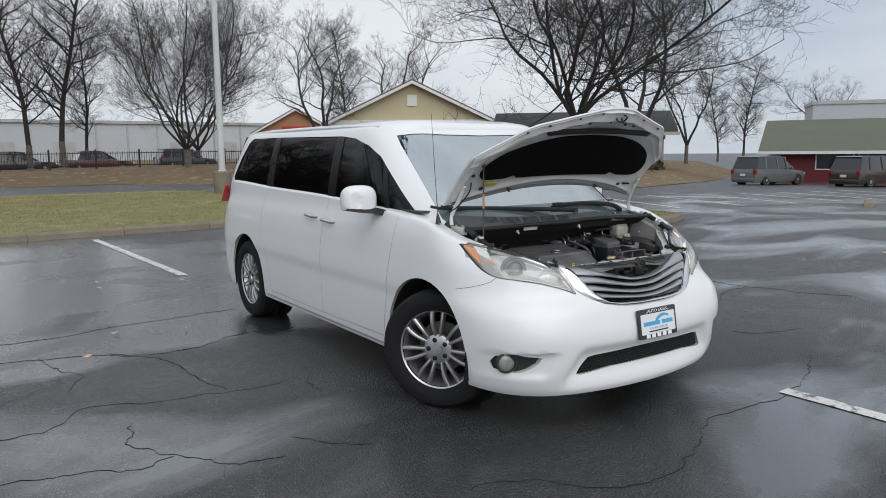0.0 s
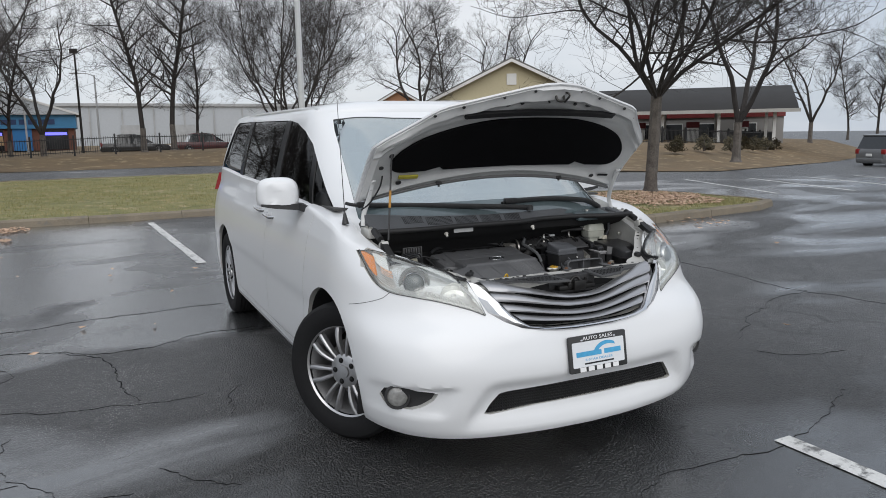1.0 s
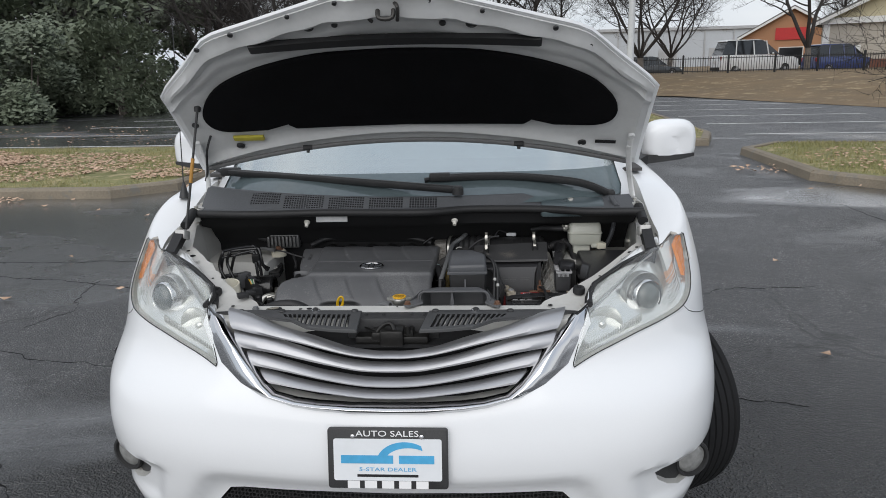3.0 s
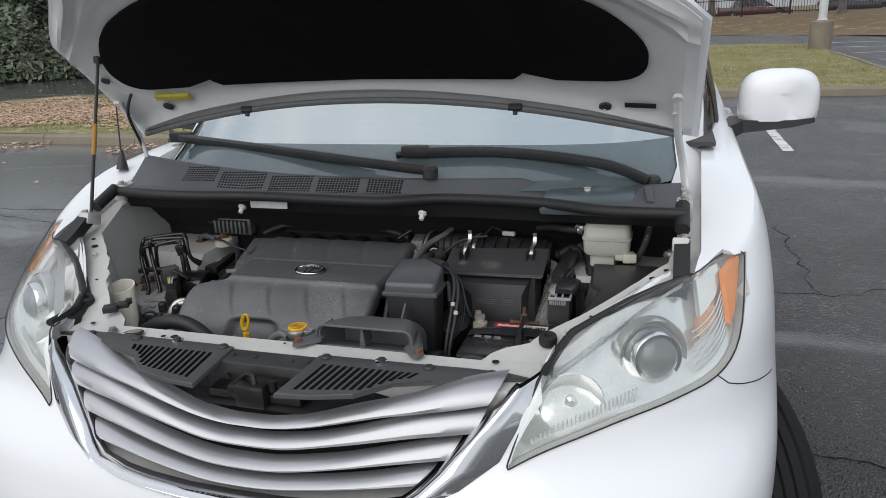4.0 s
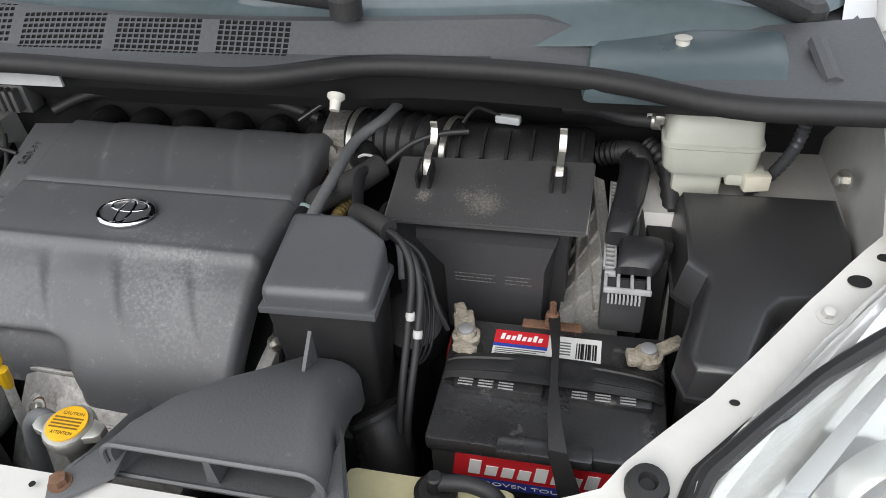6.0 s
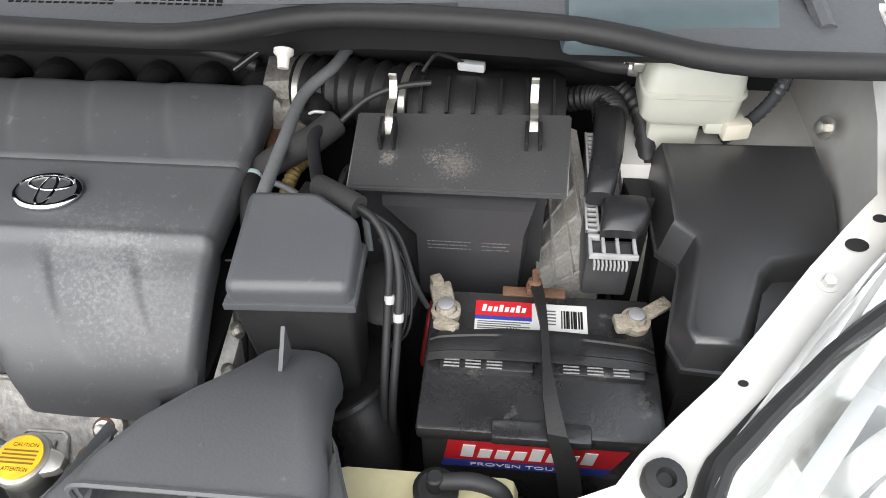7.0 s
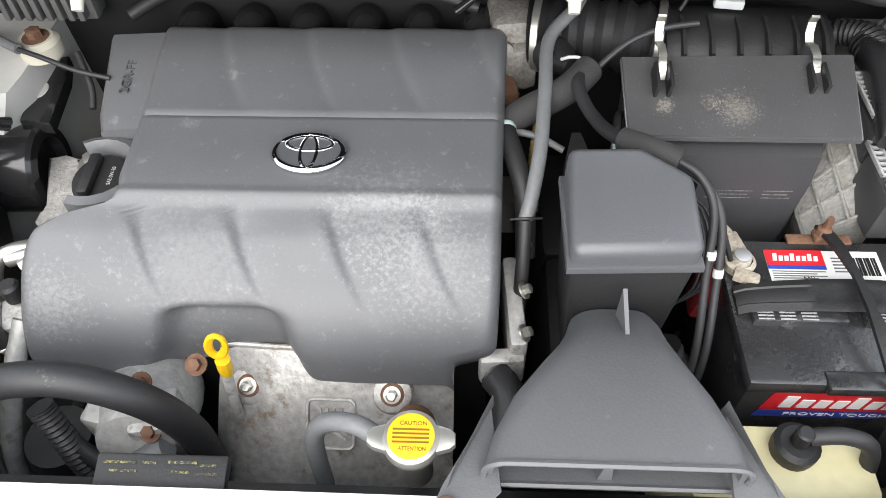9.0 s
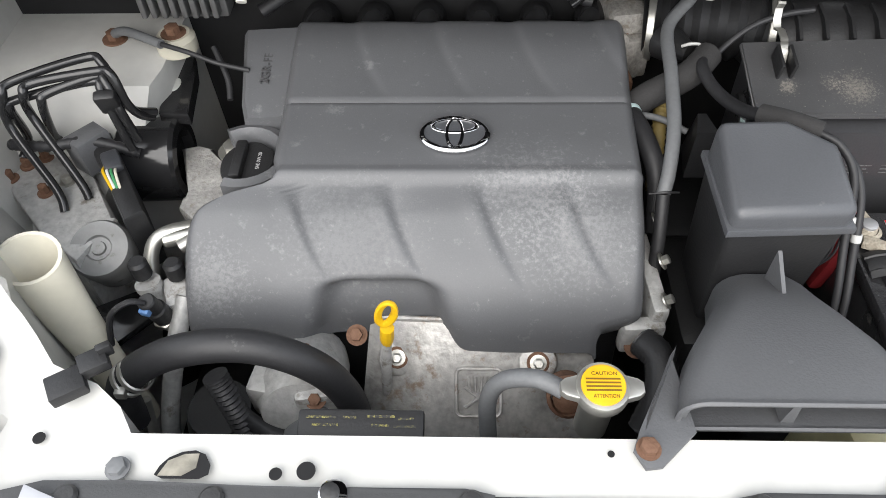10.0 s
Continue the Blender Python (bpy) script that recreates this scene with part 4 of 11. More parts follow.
def fog_cut(s):
    bm = bmesh.new()
    out = [(0.86, 0.345), (0.895, 0.36), (0.91, 0.395), (0.90, 0.43), (0.865, 0.45), (0.83, 0.447), (0.80, 0.437), (0.745, 0.432), (0.722, 0.425), (0.735, 0.395), (0.77, 0.365), (0.81, 0.345)]
    prism(bm, [(x * s, z) for x, z in out], Matrix.Translation((0, -0.45, 0)) @ pose(0, 0, 0, 90), 0.5)
    return bm


cuts = [bay_cut(), deep_cut(), rim_cut(), front_cut(mirror_outline(GRILLE), -0.60), front_cut(mirror_outline(LOWER), -0.62)]
for s in (1, -1):
    cuts += [wheel_cut(0.085, s, 0.398), wheel_cut(3.06, s, 0.398), lamp_cut(s), lamp_top_cut(s), fog_cut(s)]
    cuts += [seam_cut([(0.44, 1.10), (0.45, 0.9), (0.50, 0.62), (0.56, 0.33)], s), seam_cut([(1.44, 1.17), (1.45, 0.9), (1.46, 0.6), (1.46, 0.33)], s),
             seam_cut([(2.66, 1.20), (2.68, 0.95), (2.60, 0.72), (2.52, 0.5), (2.5, 0.33)], s), seam_cut([(0.56, 0.335), (1.5, 0.325), (2.5, 0.33)], s)]
body_mesh = carve(body_solid(), cuts, "body", [WHITE, BAY_WHITE])
body = part("body", body_mesh, None, van, "glossy white painted body")


# the cabin above the belt line
def cabin_plan(u, z, grow=0.0):
    w = between(z, (1.0, 0.925), (1.12, 0.90), (1.22, 0.885), (1.40, 0.835), (1.60, 0.765), (1.66, 0.735)) + grow
    nose = between(z, (1.0, -0.12), (1.10, 0.035), (1.14, 0.105), (1.35, 0.42), (1.60, 0.79), (1.66, 0.90)) - grow
    tail = between(z, (1.0, 4.03), (1.25, 4.0), (1.66, 3.78)) + grow
    yb, ye = 1.35, 3.4
    p, q = between(z, (1.1, 5.0), (1.66, 5.0)), between(z, (1.1, 3.8), (1.66, 4.4))
    if u < 0.5:
        a = u / 0.5 * math.pi / 2
        return w * math.sin(a) ** (2 / p), yb - (yb - nose) * math.cos(a) ** (2 / q)
    if u < 0.85:
        return w, yb + (ye - yb) * (u - 0.5) / 0.35
    a = (u - 0.85) / 0.15 * math.pi / 2
    return w * max(0.0, math.cos(a)) ** 0.5, ye + (tail - ye) * math.sin(a) ** 0.5


CU = [0.5 * (1 - math.cos(math.pi * k / 34)) / 2 for k in range(35)] + [0.5 + 0.35 * k / 16 for k in range(1, 17)] + [0.85 + 0.15 * k / 8 for k in range(1, 9)]


def cabin_solid(grow, base=1.02):
    bm = bmesh.new()
    zs = [base + (1.655 - base) * k / 18 for k in range(19)]
    rings = [[Vector((*cabin_plan(u, z, grow), z)) for u in CU] for z in zs]
    rim = rings[-1]
    for k, z in ((0.985, 1.668), (0.95, 1.684), (0.88, 1.703), (0.7, 1.725), (0.4, 1.74), (0.0, 1.746)):
        rings.append([Vector((p.x * k, 2.35 + (p.y - 2.35) * (0.45 + 0.55 * (1 - (1 - k) ** 1.6)), z + grow)) for p in rim])
    left = [[bm.verts.new(p) for p in r] for r in rings[:-1]]
    right = [[v if abs(v.co.x) < 1e-6 else bm.verts.new((-v.co.x, v.co.y, v.co.z)) for v in r] for r in left]
    n = len(CU)
    for side in (left, right):
        for a, b in zip(side, side[1:]):
            for k in range(n - 1):
                bm.faces.new((a[k], a[k + 1], b[k + 1], b[k]))
    for row in (0, len(left) - 1):
        a, b = left[row], right[row]
        for k in range(n - 1):
            q4 = [a[k], a[k + 1], b[k + 1], b[k]]
            uniq = [v for i, v in enumerate(q4) if v not in q4[:i]]
            if len(uniq) > 2:
                bm.faces.new(uniq)
    return bm


def side_cut(outline, s=None):
    """Through the cabin from one side (or both) by (y, z) pairs."""
    bm = bmesh.new()
    for k in ((s,) if s else (1, -1)):
        a = [bm.verts.new((k * 0.60, y, z)) for y, z in outline]
        b = [bm.verts.new((k * 1.10, y, z)) for y, z in outline]
        bm.faces.new(a[::-1])
        bm.faces.new(b)
        for i in range(len(a)):
            j = (i + 1) % len(a)
            bm.faces.new((a[i], a[j], b[j], b[i]))
    return bm


DLO = [(0.36, 1.112), (1.36, 1.178), (2.63, 1.205), (3.60, 1.235), (3.64, 1.275), (3.55, 1.45), (3.44, 1.60), (3.36, 1.635), (2.70, 1.635), (1.5, 1.620), (1.27, 1.599), (1.05, 1.547), (0.875, 1.472), (0.68, 1.335), (0.52, 1.222)]


def screen_cut(base=0.9, tall=0.9):
    bm = bmesh.new()
    half = [(0.74, 0.12), (0.755, 0.20), (0.72, 0.45), (0.675, 0.80), (0.655, 0.885), (0.60, 0.865), (0.3, 0.825), (0.0, 0.815)]
    low = [(0.0, -0.3), (0.5, -0.3), (0.72, -0.1)]
    ring = [(x, y) for x, y in low + half] + [(-x, y) for x, y in reversed(low + half) if x > 1e-6]
    prism(bm, ring, pose(0, 0, base), tall)
    return bm


cabin = part("cabin", carve(cabin_solid(0.0), [cabin_solid(-0.03, 0.98), side_cut(DLO), screen_cut()], "cabin", [WHITE, BLACK_PLASTIC]), None, van, "white roof and window pillars")
shell = carve(cabin_solid(-0.008), [cabin_solid(-0.013, 0.98)], "shell", [GLASS_TINT])


def pane(name, cutter, material, label):
    bm = bmesh.new()
    bm.from_mesh(shell)
    return part(name, carve(bm, [cutter], name, [material], keep=True), None, van, label)


windscreen = pane("windscreen", screen_cut(1.078), GLASS_FRONT, "raked windscreen reflecting the sky")
band = carve(cabin_solid(-0.005), [cabin_solid(-0.0075, 0.98)], "band_shell", [PILLAR_BLACK])
bm = bmesh.new()
bm.from_mesh(band)
# black band lifted to blue-grey: bonnet reflection and dust haze put into the colour
FRIT = surface("dark_screen_band", (0.12, 0.155, 0.165), 0.06, var=0.1, scale=5, bump=0, rough_var=0.02, spec=0.75)
part("screen_band", carve(bm, [screen_cut(1.07, 0.088)], "screen_band", [FRIT], keep=True), None, van, "dark band along the windscreen's foot, a reflection in its colour")
for s in (1, -1):
    pane("front_side_window", side_cut([(0.30, 1.08), (1.44, 1.15), (1.50, 1.66), (0.9, 1.66)], s), GLASS_TINT, "dark tinted side window")
    pane("sliding_door_window", side_cut([(1.46, 1.15), (2.66, 1.18), (2.74, 1.66), (1.52, 1.66)], s), GLASS_TINT, "dark tinted side window")
    pane("rear_quarter_window", side_cut([(2.68, 1.18), (3.65, 1.2), (3.65, 1.66), (2.76, 1.66)], s), GLASS_TINT, "dark tinted side window")
    for name, quad in (("window_pillar", [(1.38, 1.165), (1.50, 1.17), (1.58, 1.64), (1.46, 1.64)]), ("window_pillar", [(2.60, 1.19), (2.73, 1.195), (2.81, 1.65), (2.68, 1.65)]), ("window_pillar", [(0.62, 1.10), (0.665, 1.105), (0.90, 1.58), (0.84, 1.56)])):
        bm = cabin_solid(-0.002)
        thick = carve(bm, [cabin_solid(-0.02, 0.98)], "pillar_shell", [PILLAR_BLACK])
        bm = bmesh.new()
        bm.from_mesh(thick)
        part(name, carve(bm, [side_cut(quad, s)], name, [PILLAR_BLACK], keep=True), None, van, "gloss black window pillar")

# ---- bonnet, held open ----
HOOD_O, HOOD_D, HOOD_N = Vector((0, 0.09, 1.265)), Vector((0, -0.775, 0.632)), Vector((0, 0.632, 0.775))


def hood_at(x, s, n=0.0):
    swell = 0.0205 - 0.035 * ((s - 0.33) / 0.42) ** 2 - 0.05 * (x / 0.8) ** 2 + 0.03 * (x / 0.8) ** 4
    return HOOD_O + HOOD_D * s + HOOD_N * (swell + n) + Vector((x, 0, 0))


def hood_rear(x):
    return 0.040 - 0.125 * (abs(x) / 0.8) ** 2.2


def hood_front(x):
    return between(abs(x), (0.0, 0.780), (0.1, 0.768), (0.25, 0.713), (0.41, 0.653), (0.53, 0.609), (0.57, 0.578), (0.62, 0.518), (0.68, 0.452), (0.76, 0.366), (0.80, 0.312))


def hood_rows(shrink, n, nx=40, ns=18):
    rows = []
    for j in range(ns + 1):
        row = []
        for i in range(nx + 1):
            x = (0.80 - shrink) * (2 * i / nx - 1)
            a, b = hood_rear(x) + shrink, hood_front(x) - shrink
            row.append(hood_at(x, a + (b - a) * j / ns, n))
        rows.append(row)
    return rows


HOOD_INNER = surface("inner_panel_white", (0.66, 0.665, 0.66), 0.45, var=0.05, scale=4, fine=50, bump=0.03, coat=0.15, spots=0.05, patch=(0.45, 0.43, 0.38))
FELT = surface("black_felt", (0.008, 0.008, 0.009), 1.0, var=0.25, scale=6, fine=220, bump=0.3, spec=0.1)
SEAL = surface("rubber_seal", (0.018, 0.018, 0.019), 0.6, var=0.2, scale=9, fine=120, bump=0.1)
YELLOW = surface("yellow_label", (0.50, 0.44, 0.06), 0.5, var=0.1, scale=20, bump=0.02)
bm = bmesh.new()
slab(bm, hood_rows(0.0, 0.0), hood_rows(0.004, -0.008))
hood = part("bonnet", bm, WHITE, van, "raised white bonnet panel")
bm = bmesh.new()


def frame_depth(x, s):
    """The inner panel stands off the skin in a ring of pressed ribs."""
    a, b = hood_rear(x), hood_front(x)
    t = (s - a) / (b - a)
    edge = min(t, 1 - t, (0.8 - abs(x)) / 0.8 * 1.6)
    ridge = 0.015 * math.exp(-((edge - 0.10) / 0.03) ** 2) + 0.009 * math.exp(-((t - 0.80) / 0.025) ** 2)
    web = 0.008 * math.sin(x * 21) ** 2 * math.exp(-((t - 0.90) / 0.05) ** 2)
    web += 0.016 / (1 + math.exp(min(60, (abs(x) - 0.10 - 0.55 * (0.78 - s)) / 0.006))) / (1 + math.exp(min(60, (0.655 - s) / 0.006)))
    web -= 0.008 * math.exp(-((abs(x) - 0.60) / 0.05) ** 2 - ((s - 0.36) / 0.03) ** 2) + 0.008 * math.exp(-((abs(x) - 0.64) / 0.04) ** 2 - ((s - 0.28) / 0.02) ** 2)
    return -0.014 - ridge - web


rows = []
for j in range(37):
    row = []
    for i in range(61):
        x = 0.782 * (2 * i / 60 - 1)
        a, b = hood_rear(x) + 0.012, hood_front(x) - 0.016
        s = a + (b - a) * j / 36
        row.append((x, s))
    rows.append(row)
slab(bm, [[hood_at(x, s, -0.009) for x, s in r] for r in rows], [[hood_at(x, s, frame_depth(x, s)) for x, s in r] for r in rows])
inner = part("inner_panel", bm, HOOD_INNER, hood, "pressed off-white inner panel")


def on_hood(outline, n0, n1, name, material, label="", parent=hood):
    bm = bmesh.new()
    cx, cs = sum(p[0] for p in outline) / len(outline), sum(p[1] for p in outline) / len(outline)
    rings = [[hood_at(x, s, n0) for x, s in outline]]
    for k, n in ((1.0, n1 * 0.8 + n0 * 0.2), (0.985, n1)):
        rings.append([hood_at(cx + (x - cx) * k, cs + (s - cs) * k, n) for x, s in outline])
    for k in (0.8, 0.6, 0.4, 0.2):
        rings.append([hood_at(cx + (x - cx) * k, cs + (s - cs) * k, n1) for x, s in outline])
    loft(bm, rings)
    return part(name, bm, material, parent, label)


pad_top = [(0.0, 0.518), (0.12, 0.515), (0.25, 0.506), (0.40, 0.470), (0.52, 0.418), (0.60, 0.362), (0.66, 0.285), (0.682, 0.225), (0.672, 0.178), (0.64, 0.154), (0.60, 0.149)]
pad_tab = [(0.49, 0.151), (0.475, 0.168), (0.465, 0.192), (0.415, 0.192), (0.405, 0.168), (0.385, 0.151)]
pad_low = [(0.25, 0.150), (0.0, 0.150)]
pad_line = smooth_line([(x, q, 0) for x, q in pad_top], 3) + [(x, q, 0) for x, q in pad_tab + pad_low]
pad_line = [(p[0], p[1]) for p in pad_line]
pad_line = pad_line + [(-x, q) for x, q in pad_line[-2:0:-1]]
on_hood(pad_line, -0.015, -0.030, "insulation_pad", FELT, "black felt insulation pad")
on_hood([(0.42 * (2 * k / 20 - 1), 0.592 - 0.012 * (2 * k / 20 - 1) ** 2) for k in range(21)] + [(0.42 * (1 - 2 * k / 20), 0.560 - 0.012 * (1 - 2 * k / 20) ** 2) for k in range(21)], -0.02, -0.038, "seal_strip", SEAL, "dark rubber seal strip")
edge_line = [(0.76 * (2 * k / 40 - 1)) for k in range(41)]
bm = bmesh.new()
tube(bm, [hood_at(x, hood_rear(x) + 0.022, -0.024) for x in edge_line], 0.008, 8, 1)
part("rear_edge_seal", bm, surface("grey_edge_seal", (0.16, 0.16, 0.16), 0.7, bump=0.05), hood)
for x, s, r in ((0.586, 0.053, 0.011), (-0.604, 0.070, 0.011), (0.225, 0.638, 0.013), (-0.230, 0.642, 0.013), (0.145, 0.638, 0.007), (-0.155, 0.644, 0.007), (0.557, 0.537, 0.006), (-0.575, 0.565, 0.006), (-0.725, 0.186, 0.009), (0.455, 0.615, 0.006), (-0.455, 0.625, 0.006), (0.255, 0.690, 0.005), (-0.275, 0.690, 0.005), (0.115, 0.738, 0.005), (-0.135, 0.738, 0.005)):
    bm = bmesh.new()
    lathe(bm, [(r * 1.35, -0.001), (r * 1.3, 0.004), (r, 0.005), (r * 0.9, 0.003)], axis(hood_at(x, s, -0.022), hood_at(x, s, -0.10)), 14)
    part("rubber_plug", bm, BLACK_PLASTIC, hood)
for x in (-0.371, 0.371):
    bm = bmesh.new()
    crate(bm, axis(hood_at(x, 0.045, -0.018), hood_at(x, 0.045, -0.1)), 0.034, 0.012, 0.016, 0.003)
    lathe(bm, [(0.007, 0), (0.006, 0.022)], axis(hood_at(x, 0.04, -0.018), hood_at(x, 0.02, -0.1)), 10)
    part("nozzle", bm, BLACK_PLASTIC, hood, "black washer nozzle")
on_hood([(0.63, 0.052), (0.70, 0.048), (0.70, 0.060), (0.63, 0.064)], -0.02, -0.024, "slot", DARK_VOID)
on_hood([(-0.615, 0.105), (-0.51, 0.100), (-0.51, 0.118), (-0.615, 0.122)], -0.02, -0.030, "label", YELLOW, "yellow warning label")
bm = bmesh.new()
crate(bm, axis(hood_at(0, 0.722, -0.018), hood_at(0, 0.722, -0.1)), 0.085, 0.034, 0.010, 0.003)
tube(bm, [hood_at(-0.02, 0.725, -0.02), hood_at(-0.018, 0.715, -0.06), hood_at(0.018, 0.715, -0.06), hood_at(0.02, 0.725, -0.02)], 0.006, 8, 4)
tube(bm, [hood_at(-0.03, 0.735, -0.02), hood_at(-0.048, 0.700, -0.045), hood_at(-0.04, 0.685, -0.05)], 0.005, 6, 4)
tube(bm, [hood_at(0.02, 0.735, -0.02), hood_at(0.035, 0.745, -0.05), hood_at(0.03, 0.70, -0.06)], 0.005, 6, 4)
part("striker", bm, surface("dark_steel", (0.06, 0.058, 0.055), 0.45, metal=0.6, bump=0.1), hood, "dark steel bonnet catch")
for s in (1, -1):
    bm = bmesh.new()
    a, b, c = hood_at(s * 0.745, 0.10, -0.03), hood_at(s * 0.75, 0.0, -0.05), Vector((s * 0.775, 0.075, 1.07))
    tube(bm, [a, b, Vector((s * 0.765, 0.085, 1.13)), c], 0.012, 8, 5, flat=0.5)
    lathe(bm, [(0.012, 0), (0.012, 0.01)], axis(a, a - HOOD_N), 8)
    lathe(bm, [(0.010, 0), (0.010, 0.01)], axis(hood_at(s * 0.745, 0.05, -0.035), hood_at(s * 0.745, 0.05, -0.2)), 8)
    part("hinge", bm, HOOD_INNER, hood, "painted bonnet hinge")
PROP_A, PROP_B = Vector((-0.690, -0.122, 1.425)), Vector((-0.745, -0.19, 1.03))
bm = bmesh.new()
tube(bm, [PROP_A, PROP_A.lerp(PROP_B, 0.45)], 0.0042, 10)
tube(bm, [PROP_A.lerp(PROP_B, 0.6), PROP_B], 0.0046, 10)
lathe(bm, [(0.010, -0.012), (0.012, 0.0), (0.010, 0.016)], axis(PROP_A, PROP_B), 12)
stay = part("bonnet_stay", bm, BLACK_PLASTIC, hood, "thin black bonnet stay with an orange grip")
bm = bmesh.new()
tube(bm, [PROP_A.lerp(PROP_B, 0.42), PROP_A.lerp(PROP_B, 0.62)], 0.0060, 10)
part("stay_grip", bm, surface("orange_grip", (0.50, 0.25, 0.05), 0.6, bump=0.05), hood, "orange foam grip")
bm = bmesh.new()
tube(bm, [(-0.694, -0.009, 1.335), (-0.715, -0.02, 1.27), (-0.745, 0.04, 1.19), (-0.775, 0.09, 1.15)], 0.0042, 8)
part("washer_hose", bm, SEAL, hood)

# ---- headlamps ----
for s in (1, -1):
    bm = bmesh.new()
    slab(bm, lamp_patch(s, 0.003), lamp_patch(s, -0.002))
    lamp = part("headlamp", bm, LAMP_GLASS, van, "clear slightly hazed headlamp cover")
    # housing lining and reflectors behind the cover
    bm = bmesh.new()
    lining = lamp_patch(s, -0.010)
    deep = []
    for j, r in enumerate(lining):
        row = []
        for i, p in enumerate(r):
            d = 0.004 + 0.075 * math.sin(math.pi * min(1.0, j / 14)) ** 0.6 * math.sin(math.pi * i / 32) ** 0.5
            row.append(Vector((p.x - s * d * 0.25, p.y + d, p.z)))
        deep.append(row)
    slab(bm, deep, [[p + Vector((-s * 0.003, 0.006, -0.002)) for p in r] for r in deep])
    part("housing", bm, REFLECTOR, lamp, "bright silver lamp housing")
    c = Vector((s * 0.728, -0.440, 0.868))
    out = Vector((s * 0.45, -0.86, 0.12)).normalized()
    bm = bmesh.new()
    lathe(bm, [(0.054, -0.03), (0.052, -0.006), (0.049, 0.006), (0.046, 0.009), (0.042, 0.004), (0.041, -0.006)], axis(c, c + out), 36, close=False)
    part("lamp_ring", bm, CHROME, lamp, "silver ring round the lens")
    bm = bmesh.new()
    lathe(bm, [(0.072, -0.034), (0.070, -0.016), (0.067, -0.010), (0.058, -0.018), (0.054, -0.026)], axis(c, c + out), 36, close=False)
    part("lamp_bowl", bm, surface("grey_lamp_bowl", (0.50, 0.505, 0.49), 0.2, metal=0.6, var=0.08, scale=20, bump=0.05), lamp, "grey bowl round the projector")
    bm = bmesh.new()
    lathe(bm, [(0.042, -0.006), (0.041, 0.004), (0.035, 0.014), (0.024, 0.021), (0.010, 0.024), (0.001, 0.0245)], axis(c, c + out), 36)
    part("projector_lens", bm, surface("lens_glass", (0.11, 0.125, 0.125), 0.05, var=0.05, scale=20, bump=0, coat=1.0), lamp, "grey glass projector lens")
    c2 = Vector((s * 0.585, -0.545, 0.815))
    bm = bmesh.new()
    lathe(bm, [(0.012, -0.035), (0.045, -0.02), (0.060, 0.005), (0.058, 0.008), (0.043, -0.012), (0.012, -0.028)], axis(c2, c2 + Vector((s * 0.3, -0.92, 0.1))), 28, close=False)
    lathe(bm, [(0.010, -0.03), (0.012, 0.0), (0.006, 0.006)], axis(c2, c2 + Vector((s * 0.3, -0.92, 0.1))), 16)
    part("main_beam", bm, REFLECTOR, lamp, "faceted high-beam bowl")
    bm = bmesh.new()
    rows = []
    for j in range(7):
        rows.append([])
        for i in range(9):
            u = U_TIP + (U_END - U_TIP) * (0.862 + 0.123 * i / 8)
            lo, hi = lamp_low(u) + 0.006 + 0.02 * (1 - i / 8), lamp_high(u) - 0.004 - 0.02 * (1 - i / 8)
            z = lo + (hi - lo) * j / 6
            x, y = plan(u, z, -0.006 - 0.002 * (i % 2))
            rows[-1].append(Vector((s * x, y, z)))
    slab(bm, rows, [[p - Vector((s * 0.01, -0.006, 0)) for p in r] for r in rows])
    part("side_marker", bm, AMBER, lamp, "amber side reflector")
    bm = bmesh.new()
    for k in range(26):
        u = U_TIP + (U_END - U_TIP) * (0.08 + 0.0135 * k)
        x, y = plan(u, lamp_low(u) + 0.01, -0.014)
        z0, z1 = lamp_low(u) + 0.006, lamp_low(u) + 0.015 + 0.0005 * k
        crate(bm, Matrix.Translation((s * x, y + 0.014, z0)), 0.0026, 0.010, z1 - z0, 0.0006)
    part("lamp_flutes", bm, REFLECTOR, lamp)
    # bright strip between the upper cover and the bulbs
    bm = bmesh.new()
    rings = []
    for k in range(25):
        t = 0.10 + 0.74 * k / 24
        u = U_TIP + (U_END - U_TIP) * t
        x, y = plan(u, lamp_high(u), -0.016)
        a, rim = Vector((x, y, lamp_high(u) - 0.012)), lamp_rim(t)
        q = a.lerp(rim, 0.28)
        rings.append([Vector((s * p.x, p.y, p.z)) for p in (a, q + Vector((0, 0, -0.010)), q + Vector((0, 0, -0.014)), a + Vector((-0.004, 0.012, -0.016)))])
    loft(bm, rings)
    part("lamp_bezel", bm, surface("pale_bezel", (0.60, 0.61, 0.635), 0.30, metal=0.1, var=0.04, scale=10, bump=0.02), lamp, "pale silver inner bezel")
    bm = bmesh.new()
    rows = []
    for j in range(5):
        rows.append([])
        for i in range(7):
            u = U_TIP + (U_END - U_TIP) * (0.74 + 0.14 * i / 6)
            lo, hi = lamp_low(u) + 0.075, lamp_high(u) - 0.012
            z = lo + (hi - lo) * j / 4
            x, y = plan(u, z, -0.024)
            rows[-1].append(Vector((s * x, y, z)))
    slab(bm, rows, [[p - Vector((s * 0.008, -0.008, 0)) for p in r] for r in rows])
    part("turn_reflector", bm, REFLECTOR, lamp, "mirror-bright turn signal bowl")
    bm = bmesh.new()
    rows = []
    for j in range(4):
        rows.append([])
        for i in range(5):
            u = U_TIP + (U_END - U_TIP) * (0.72 + 0.10 * i / 4)
            z = lamp_low(u) + 0.052 + 0.026 * j / 3
            x, y = plan(u, z, -0.022)
            rows[-1].append(Vector((s * x, y, z)))
    slab(bm, rows, [[p - Vector((s * 0.006, -0.006, 0)) for p in r] for r in rows])
